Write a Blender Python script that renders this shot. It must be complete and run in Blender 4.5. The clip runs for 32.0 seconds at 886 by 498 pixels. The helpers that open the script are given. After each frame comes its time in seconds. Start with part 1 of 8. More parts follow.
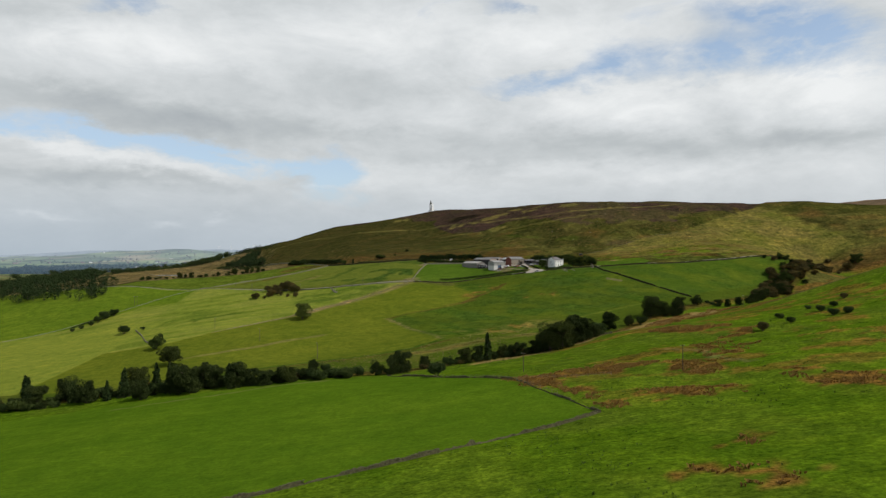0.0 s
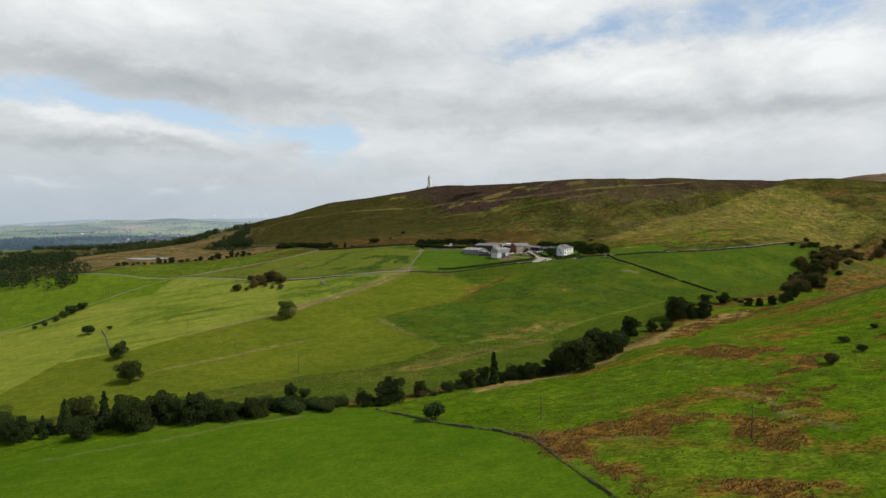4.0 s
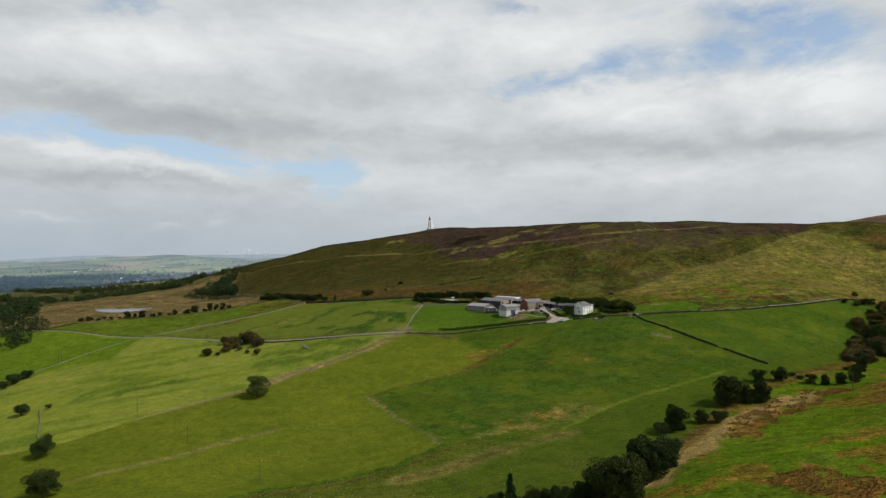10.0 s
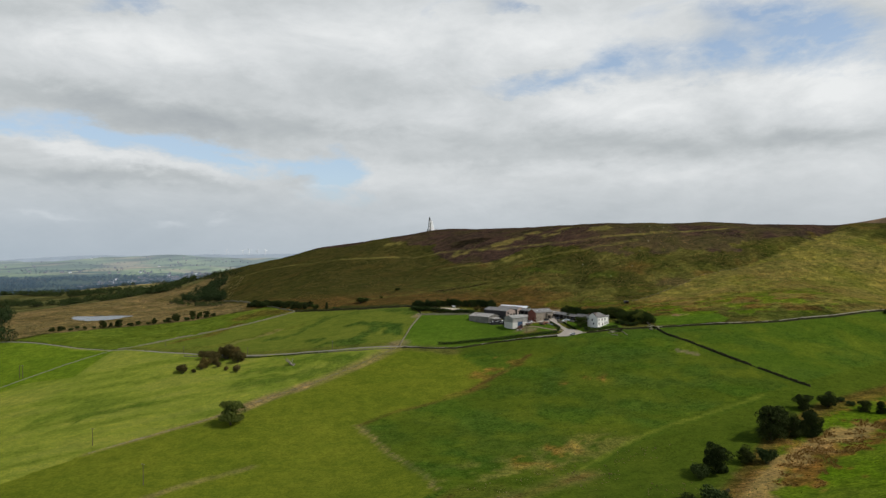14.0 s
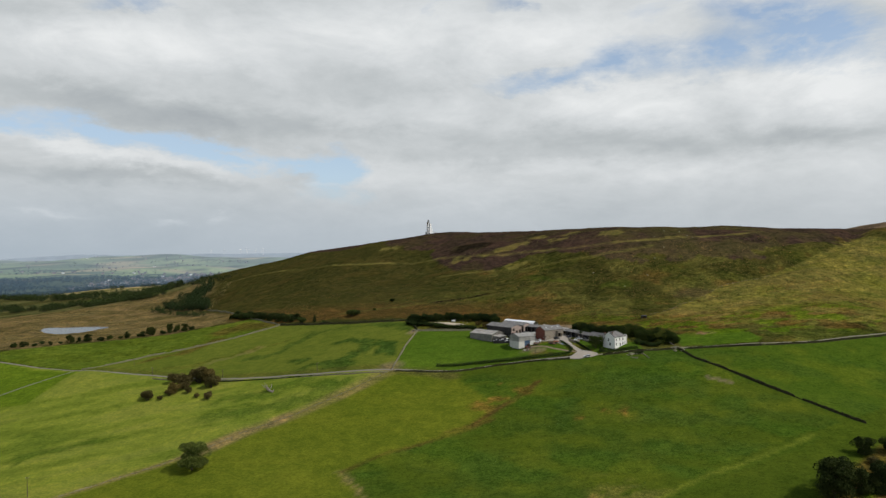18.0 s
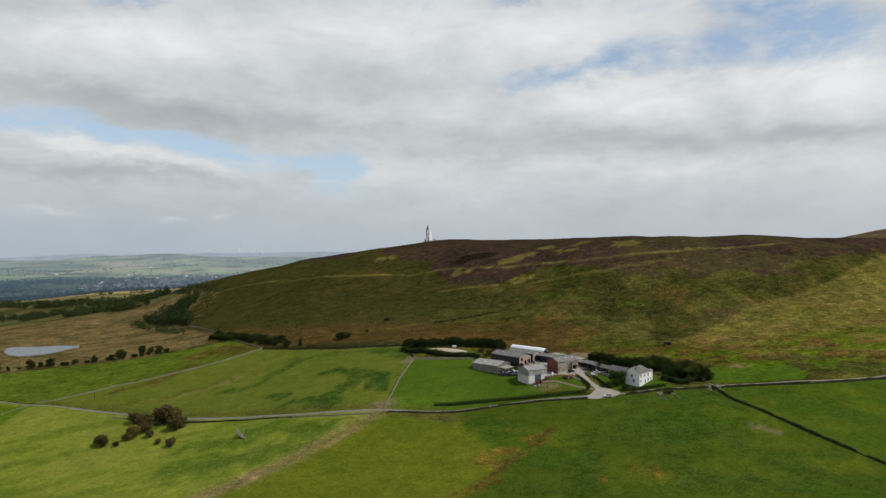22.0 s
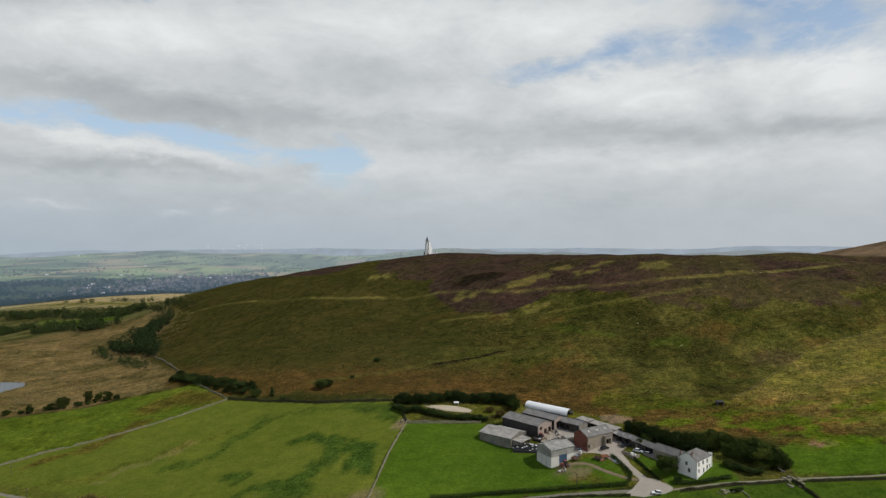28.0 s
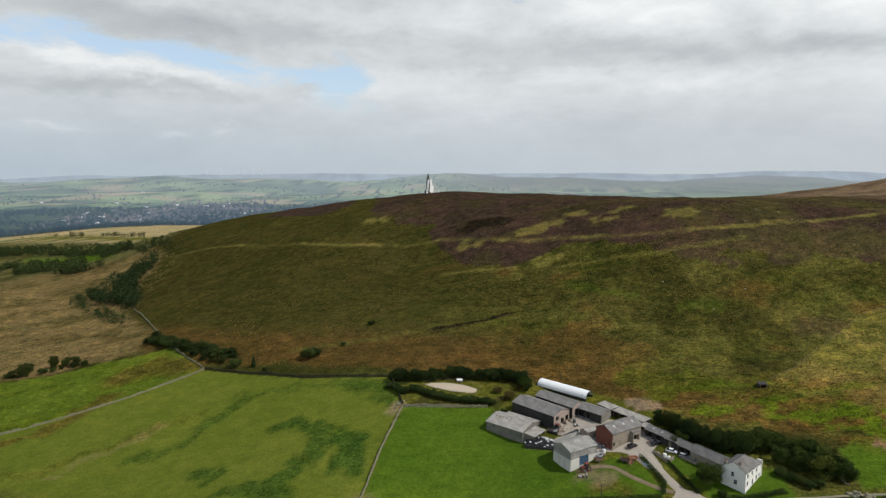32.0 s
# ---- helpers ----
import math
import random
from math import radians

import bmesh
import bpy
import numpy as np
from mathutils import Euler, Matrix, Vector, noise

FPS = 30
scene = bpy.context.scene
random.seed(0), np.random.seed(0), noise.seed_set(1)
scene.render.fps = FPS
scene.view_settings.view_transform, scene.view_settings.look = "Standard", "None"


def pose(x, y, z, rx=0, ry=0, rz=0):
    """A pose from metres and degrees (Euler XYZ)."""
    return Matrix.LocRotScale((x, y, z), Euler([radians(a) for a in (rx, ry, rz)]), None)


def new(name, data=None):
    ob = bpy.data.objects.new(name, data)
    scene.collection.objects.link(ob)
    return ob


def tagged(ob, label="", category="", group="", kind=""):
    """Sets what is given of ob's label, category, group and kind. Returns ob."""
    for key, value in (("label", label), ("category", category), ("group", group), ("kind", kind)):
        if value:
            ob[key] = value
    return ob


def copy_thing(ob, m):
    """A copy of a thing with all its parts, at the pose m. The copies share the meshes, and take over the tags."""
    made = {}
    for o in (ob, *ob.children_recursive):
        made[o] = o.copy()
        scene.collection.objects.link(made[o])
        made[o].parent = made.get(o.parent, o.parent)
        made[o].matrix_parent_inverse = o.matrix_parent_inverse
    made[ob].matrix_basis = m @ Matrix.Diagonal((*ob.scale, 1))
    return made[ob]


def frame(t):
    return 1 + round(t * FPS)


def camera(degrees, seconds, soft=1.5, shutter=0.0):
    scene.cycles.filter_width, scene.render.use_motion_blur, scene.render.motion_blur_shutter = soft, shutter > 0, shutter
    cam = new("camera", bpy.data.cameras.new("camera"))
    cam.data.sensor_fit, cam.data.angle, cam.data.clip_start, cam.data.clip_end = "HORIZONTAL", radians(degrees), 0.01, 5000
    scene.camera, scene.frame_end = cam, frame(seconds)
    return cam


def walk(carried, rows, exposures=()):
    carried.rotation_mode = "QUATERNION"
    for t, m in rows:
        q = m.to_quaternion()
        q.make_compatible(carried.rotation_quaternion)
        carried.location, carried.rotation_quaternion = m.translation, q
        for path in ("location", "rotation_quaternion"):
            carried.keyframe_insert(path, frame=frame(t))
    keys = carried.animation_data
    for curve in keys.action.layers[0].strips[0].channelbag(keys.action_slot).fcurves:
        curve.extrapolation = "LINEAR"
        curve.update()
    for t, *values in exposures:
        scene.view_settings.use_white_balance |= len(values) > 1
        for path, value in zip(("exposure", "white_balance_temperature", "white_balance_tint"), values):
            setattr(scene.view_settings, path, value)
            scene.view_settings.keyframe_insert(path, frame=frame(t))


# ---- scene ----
cam = camera(70.6, 32.0, soft=1.4)
PATH = [
    (0, pose(-3.35, -207.53, 21.91, 90.64, 0.00, -0.27)),
    (0.5, pose(-3.34, -200.32, 24.09, 90.55, 0.00, -0.26)),
    (1, pose(-3.31, -193.29, 26.42, 90.53, 0.00, -0.26)),
    (1.5, pose(-3.28, -186.44, 28.85, 90.51, 0.00, -0.25)),
    (2, pose(-3.24, -179.74, 31.31, 90.48, 0.00, -0.25)),
    (2.5, pose(-3.18, -173.18, 33.76, 90.45, 0.00, -0.32)),
    (4.5, pose(-2.90, -148.08, 42.77, 85.47, 0.00, -0.36)),
    (5, pose(-2.81, -142.03, 44.71, 83.44, 0.00, -0.35)),
    (5.5, pose(-2.71, -136.05, 46.51, 83.12, 0.00, -0.34)),
    (6, pose(-2.61, -130.13, 48.16, 84.51, 0.00, -0.33)),
    (6.5, pose(-2.50, -124.25, 49.67, 88.66, 0.00, -0.32)),
    (7, pose(-2.38, -118.42, 51.02, 90.49, 0.00, -0.31)),
    (7.5, pose(-2.26, -112.61, 52.25, 90.51, 0.00, -0.30)),
    (8, pose(-2.13, -106.83, 53.34, 90.53, 0.00, -0.28)),
    (9, pose(-1.87, -95.30, 55.20, 90.61, 0.00, -0.18)),
    (10, pose(-1.58, -83.79, 56.72, 90.69, 0.00, -0.15)),
    (11, pose(-1.28, -72.24, 58.01, 90.71, 0.00, -0.11)),
    (12, pose(-0.97, -60.63, 59.22, 90.73, 0.00, -0.08)),
    (13, pose(-0.64, -48.91, 60.48, 90.67, 0.00, -0.04)),
    (14, pose(-0.31, -37.07, 61.88, 90.61, 0.00, -0.01)),
    (14.5, pose(-0.15, -31.10, 62.68, 90.57, 0.00, 0.01)),
    (16.5, pose(0.53, -6.85, 66.67, 90.43, 0.00, 0.02)),
    (17, pose(0.70, -0.68, 67.90, 90.44, 0.00, 0.04)),
    (18, pose(1.04, 11.76, 70.67, 90.44, 0.00, 0.01)),
    (19, pose(1.38, 24.36, 73.82, 90.34, 0.00, 0.05)),
    (20, pose(1.71, 37.11, 77.33, 90.28, 0.00, 0.10)),
    (21, pose(2.02, 50.00, 81.15, 90.20, 0.00, 0.15)),
    (22, pose(2.33, 63.02, 85.20, 90.18, 0.00, 0.12)),
    (23, pose(2.63, 76.15, 89.39, 90.07, 0.00, 0.17)),
    (24, pose(2.91, 89.37, 93.64, 89.95, 0.00, 0.22)),
    (25, pose(3.17, 102.66, 97.86, 89.90, 0.00, 0.27)),
    (25.5, pose(3.29, 109.32, 99.94, 89.92, 0.00, 0.30)),
    (27.5, pose(3.72, 136.07, 107.90, 89.84, 0.00, 0.33)),
    (28, pose(3.81, 142.76, 109.80, 89.54, 0.00, 0.36)),
    (28.5, pose(3.90, 149.45, 111.67, 86.24, 0.00, 0.39)),
    (29, pose(3.97, 156.13, 113.54, 82.72, 0.00, 0.41)),
    (29.5, pose(4.04, 162.81, 115.41, 82.58, 0.00, 0.44)),
    (30, pose(4.11, 169.47, 117.32, 82.60, 0.00, 0.47)),
    (31, pose(4.21, 182.75, 121.35, 82.61, 0.00, 0.60)),
    (32, pose(4.27, 195.96, 125.96, 82.49, 0.00, 0.65)),
]
EXPOSURES = [(0, 0.0), (2.5, 0.0), (4.5, 0.15), (5.2, 0.25), (6.0, 0.28), (7.0, -0.06), (12.0, -0.06), (20.0, -0.08), (28.0, -0.12), (29.0, 0.05), (32.0, 0.1)]
walk(cam, PATH, EXPOSURES)


# ---- daylight: broken cloud, the sun high on the right ----
SUN_ELEV, SUN_AZ = 50.0, 110.0   # degrees; azimuth clockwise from +y
world = bpy.data.worlds.new("world")
scene.world = world
world.use_nodes = True


class Nodes:
    """Short hand for a node tree."""

    def __init__(self, tree):
        self.tree = tree
        tree.nodes.clear()

    def add(self, kind, inputs=(), **props):
        n = self.tree.nodes.new(kind)
        for key, value in props.items():
            setattr(n, key, value)
        for key, value in dict(inputs).items():
            if isinstance(value, bpy.types.NodeSocket):
                self.tree.links.new(value, n.inputs[key])
            else:
                n.inputs[key].default_value = value
        return n

    def math(self, op, a, b=0.0, c=0.0, clamp=False):
        return self.add("ShaderNodeMath", {0: a, 1: b, 2: c}, operation=op, use_clamp=clamp).outputs[0]

    def mix(self, f, a, b, blend="MIX"):
        return self.add("ShaderNodeMix", {0: f, 6: a, 7: b}, data_type="RGBA", blend_type=blend).outputs[2]

    def ramp(self, f, stops):
        n = self.add("ShaderNodeValToRGB", {0: f})
        r = n.color_ramp
        while len(r.elements) < len(stops):
            r.elements.new(0.5)
        for e, (p, c) in zip(r.elements, stops):
            e.position, e.color = p, (*c, 1) if len(c) == 3 else c
        return n.outputs[0]

    def noise(self, vec, scale, detail=4.0, rough=0.5, dist=0.0):
        return self.add("ShaderNodeTexNoise", {"Vector": vec, "Scale": scale, "Detail": detail, "Roughness": rough, "Distortion": dist}).outputs[0]


# cloud forms ahead: (across, up, half width, half height, lean in degrees, amount), as slopes from the level line of sight
GAPS = [(-0.70, 0.216, 0.10, 0.018, -8, 0.95), (-0.52, 0.188, 0.11, 0.018, -12, 1.1), (-0.37, 0.160, 0.10, 0.017, -12, 1.15), (-0.25, 0.146, 0.09, 0.016, -4, 1.0), (-0.175, 0.125, 0.045, 0.034, 0, 0.85),
        (0.14, 0.274, 0.09, 0.015, 8, 0.72), (0.26, 0.306, 0.06, 0.034, 20, 0.62), (0.40, 0.316, 0.13, 0.034, 8, 0.72), (0.60, 0.345, 0.14, 0.055, -4, 0.95), (0.50, 0.398, 0.10, 0.024, 0, 0.7),
        (-0.50, 0.406, 0.09, 0.014, 0, 0.6), (0.11, 0.405, 0.05, 0.014, 0, 0.6), (-0.16, 0.09, 0.06, 0.02, 0, 0.35)]
FORMS = [(-0.62, 0.250, 0.14, 0.028, -14, -0.24), (-0.42, 0.215, 0.14, 0.024, -12, -0.26), (-0.20, 0.200, 0.16, 0.025, -8, -0.24), (-0.10, 0.275, 0.18, 0.028, 0, -0.16), (-0.30, 0.270, 0.10, 0.020, -10, -0.10),
         (-0.60, 0.175, 0.12, 0.014, -12, 0.26), (-0.38, 0.133, 0.14, 0.012, -9, 0.20), (-0.12, 0.125, 0.05, 0.015, 0, 0.16), (-0.50, 0.122, 0.24, 0.014, -2, -0.22),
         (0.35, 0.250, 0.22, 0.028, 5, 0.26), (0.66, 0.270, 0.12, 0.050, 0, 0.30), (0.20, 0.335, 0.12, 0.040, 0, 0.22), (-0.10, 0.360, 0.20, 0.045, 0, 0.14), (-0.45, 0.335, 0.20, 0.045, -8, 0.26),
         (0.30, 0.185, 0.28, 0.022, 0, -0.24), (0.62, 0.190, 0.15, 0.020, 4, -0.22), (0.10, 0.155, 0.20, 0.012, 0, -0.10), (0.30, 0.135, 0.30, 0.014, 0, 0.10), (-0.66, 0.400, 0.12, 0.030, 0, -0.22),
         (-0.62, 0.066, 0.05, 0.006, 0, 0.24), (-0.45, 0.052, 0.025, 0.006, 0, 0.26), (-0.36, 0.062, 0.02, 0.006, 0, 0.20), (-0.19, 0.115, 0.03, 0.006, 0, 0.22)]


def build_sky():
    k = Nodes(world.node_tree)
    sky = k.add("ShaderNodeTexSky", sky_type="NISHITA", sun_disc=False, sun_elevation=radians(SUN_ELEV), sun_rotation=radians(SUN_AZ), altitude=300.0,
                air_density=1.0, dust_density=1.2)
    way = k.add("ShaderNodeTexCoord").outputs["Generated"]
    x, y, z = k.add("ShaderNodeSeparateXYZ", {0: way}).outputs
    up = k.math("MAXIMUM", z, 0.0)
    wide = k.add("ShaderNodeMapping", {"Vector": way, "Location": (3.1, 1.7, 0.4), "Scale": (1.0, 1.0, 2.3)}).outputs[0]
    big, mid, fine = k.noise(wide, 2.2, 4, 0.55, 0.3), k.noise(wide, 6.5, 8, 0.62, 0.4), k.noise(wide, 19.0, 7, 0.62, 0.3)
    ahead = k.math("MAXIMUM", y, 0.05)
    u = k.math("ADD", k.math("DIVIDE", x, ahead), k.math("MULTIPLY", k.math("SUBTRACT", mid, 0.5), 0.18))
    v = k.math("ADD", k.math("DIVIDE", z, ahead), k.math("MULTIPLY", k.math("SUBTRACT", k.noise(wide, 9.0, 6, 0.62), 0.5), 0.085))
    front = k.math("GREATER_THAN", y, 0.06)

    def total(forms):
        out = 0.0
        for cx, cy, rx, ry, lean, amount in forms:
            c, s = math.cos(radians(lean)), math.sin(radians(lean))
            du, dv = k.math("SUBTRACT", u, cx), k.math("SUBTRACT", v, cy)
            a = k.math("ADD", k.math("MULTIPLY", du, c / rx), k.math("MULTIPLY", dv, s / rx))
            b = k.math("ADD", k.math("MULTIPLY", du, -s / ry), k.math("MULTIPLY", dv, c / ry))
            r = k.math("ADD", k.math("MULTIPLY", a, a), k.math("MULTIPLY", b, b))
            out = k.math("ADD", out, k.math("MULTIPLY", k.math("EXPONENT", k.math("MULTIPLY", r, -1.0)), amount))
        return k.math("MULTIPLY", out, front)

    torn = k.ramp(k.math("ADD", k.math("MULTIPLY", mid, 0.6), k.math("MULTIPLY", fine, 0.4)), [(0.34, (1.45, 1.45, 1.45)), (0.64, (0.28, 0.28, 0.28))])
    open_sky = k.ramp(k.math("MULTIPLY", total(GAPS), torn), [(0.16, (0, 0, 0)), (0.86, (1, 1, 1))])
    overhead = k.ramp(k.math("ADD", up, k.math("MULTIPLY", k.math("SUBTRACT", mid, 0.5), 0.7)), [(0.42, (0, 0, 0)), (0.66, (0.92, 0.92, 0.92))])
    open_sky = k.math("MAXIMUM", open_sky, overhead, clamp=True)
    tone = k.math("ADD", k.math("MULTIPLY", k.math("SUBTRACT", mid, 0.5), 0.58), k.math("MULTIPLY", k.math("SUBTRACT", fine, 0.5), 0.24))
    tone = k.math("ADD", tone, k.math("MULTIPLY", k.math("SUBTRACT", big, 0.5), 0.45))
    tone = k.math("ADD", k.math("ADD", tone, 0.66), total(FORMS))
    cloud = k.ramp(tone, [(0.10, (0.35, 0.385, 0.415)), (0.45, (0.51, 0.545, 0.56)), (0.75, (0.69, 0.72, 0.735)), (1.0, (0.86, 0.88, 0.885))])
    blue = k.mix(1.0, sky.outputs[0], (0.13, 0.13, 0.13, 1), "MULTIPLY")
    near_haze = k.ramp(up, [(0.2, (0.42, 0.42, 0.42)), (0.55, (0, 0, 0))])
    blue = k.mix(near_haze, blue, (0.62, 0.75, 0.88, 1))
    both = k.mix(open_sky, cloud, blue)
    low = k.ramp(up, [(0.0, (1, 1, 1)), (0.035, (0.80, 0.80, 0.80)), (0.12, (0, 0, 0))])
    side = k.ramp(k.math("ADD", k.math("MULTIPLY", x, 0.6), 0.5), [(0.1, (0.375, 0.455, 0.535)), (0.85, (0.50, 0.545, 0.585))])
    both = k.mix(k.math("MULTIPLY", low, 0.8), both, side)
    out = k.add("ShaderNodeOutputWorld")
    bg = k.add("ShaderNodeBackground", {0: both, 1: 1.0})
    k.tree.links.new(bg.outputs[0], out.inputs[0])


build_sky()
sun = new("sun", bpy.data.lights.new("sun", "SUN"))
sun.data.energy, sun.data.angle, sun.data.color = 3.1, radians(2.0), (1.0, 0.95, 0.86)
to_sun = Vector((math.sin(radians(SUN_AZ)) * math.cos(radians(SUN_ELEV)), math.cos(radians(SUN_AZ)) * math.cos(radians(SUN_ELEV)), math.sin(radians(SUN_ELEV))))
sun.matrix_world = Matrix.Translation((0, 0, 400)) @ to_sun.to_track_quat("Z", "Y").to_matrix().to_4x4()


# ---- materials ----
MATS = {}


def surface(name, color, var=0.25, scale=1.0, rough=0.8, metal=0.0, bump=0.2, fine=None, tint=None, spread=0.0, streak=None):
    """A weathered surface: colour with stains at two sizes, relief, and a little change from object to object."""
    if name in MATS:
        return MATS[name]
    m = bpy.data.materials.new(name)
    m.use_nodes = True
    k = Nodes(m.node_tree)
    place = k.add("ShaderNodeTexCoord").outputs["Object"]
    if streak:
        place = k.add("ShaderNodeMapping", {"Vector": place, "Scale": streak}).outputs[0]
    a = k.noise(place, 0.35 * scale, 4, 0.6)
    b = k.noise(place, (fine or 4.0) * scale, 5, 0.65)
    c = tuple(color)
    lo = tuple(v * (1 - var) for v in c)
    hi = tuple(min(1, v * (1 + var)) for v in (tint or c))
    col = k.ramp(a, [(0.3, lo), (0.7, hi)])
    col = k.mix(0.6, col, k.ramp(b, [(0.3, tuple(v * (1 - 1.2 * var) for v in c)), (0.7, tuple(min(1, v * (1 + var)) for v in c))]))
    if spread:
        r = k.add("ShaderNodeObjectInfo").outputs["Random"]
        col = k.mix(1.0, col, k.ramp(r, [(0, (1 - spread,) * 3), (1, (1 + spread,) * 3)]), "MULTIPLY")
    bumped = k.add("ShaderNodeBump", {"Height": b, "Strength": bump, "Distance": 0.08})
    p = k.add("ShaderNodeBsdfPrincipled", {"Base Color": col, "Roughness": rough, "Metallic": metal, "Normal": bumped.outputs[0], "Specular IOR Level": 0.05 if rough > 0.8 else 0.4})
    k.tree.links.new(p.outputs[0], k.add("ShaderNodeOutputMaterial").inputs[0])
    MATS[name] = m
    return m


def sheeted(name, color, pitch=1.0, rough=0.55, metal=0.0, var=0.2):
    """Ribbed roof or wall sheeting: ribs run down the slope (object y), with stains that follow them."""
    m = bpy.data.materials.new(name)
    m.use_nodes = True
    k = Nodes(m.node_tree)
    place = k.add("ShaderNodeTexCoord").outputs["Object"]
    wave = k.add("ShaderNodeTexWave", {"Vector": place, "Scale": 1.0 / pitch, "Distortion": 0.0}, wave_type="BANDS", bands_direction="X").outputs[1]
    run = k.add("ShaderNodeMapping", {"Vector": place, "Scale": (1.3, 0.25, 0.25)}).outputs[0]
    a = k.noise(run, 1.2, 5, 0.65)
    b = k.noise(place, 0.3, 3, 0.5)
    col = k.ramp(a, [(0.3, tuple(v * (1 - var) for v in color)), (0.7, tuple(min(1, v * (1 + var)) for v in color))])
    col = k.mix(0.55, col, k.ramp(b, [(0.36, tuple(v * 0.55 for v in color)), (0.5, color), (0.66, tuple(min(1, v * 1.3) for v in color))]))
    along = k.add("ShaderNodeSeparateXYZ", {0: place}).outputs
    for axis, span in ((1, 1.7), (0, 1.05)):
        seam = k.math("LESS_THAN", k.math("FRACT", k.math("DIVIDE", along[axis], span)), 0.05)
        col = k.mix(k.math("MULTIPLY", seam, 0.35), col, tuple(v * 0.45 for v in color) + (1,))
    spots = k.noise(place, 2.6, 3, 0.6)
    col = k.mix(1.0, col, k.ramp(spots, [(0.30, (0.55, 0.55, 0.55)), (0.42, (1, 1, 1)), (0.66, (1, 1, 1)), (0.76, (1.35, 1.32, 1.25))]), "MULTIPLY")
    bumped = k.add("ShaderNodeBump", {"Height": wave, "Strength": 0.5, "Distance": 0.05})
    p = k.add("ShaderNodeBsdfPrincipled", {"Base Color": col, "Roughness": rough, "Metallic": metal, "Normal": bumped.outputs[0], "Specular IOR Level": 0.05 if rough > 0.8 else 0.4})
    k.tree.links.new(p.outputs[0], k.add("ShaderNodeOutputMaterial").inputs[0])
    return m


def foliage(name, color, tint):
    m = bpy.data.materials.new(name)
    m.use_nodes = True
    k = Nodes(m.node_tree)
    place = k.add("ShaderNodeTexCoord").outputs["Object"]
    isle = k.add("ShaderNodeNewGeometry").outputs["Random Per Island"]
    rand = k.add("ShaderNodeObjectInfo").outputs["Random"]
    a = k.noise(place, 0.5, 3, 0.6)
    col = k.mix(k.math("ADD", k.math("MULTIPLY", isle, 0.38), k.math("MULTIPLY", a, 0.6)), (*color, 1), (*tint, 1))
    col = k.mix(1.0, col, k.ramp(rand, [(0, (0.72, 0.76, 0.72)), (0.5, (1, 1, 1)), (1, (1.28, 1.16, 0.95))]), "MULTIPLY")
    p = k.add("ShaderNodeBsdfPrincipled", {"Base Color": col, "Roughness": 0.9, "Specular IOR Level": 0.02})
    k.tree.links.new(p.outputs[0], k.add("ShaderNodeOutputMaterial").inputs[0])
    return m


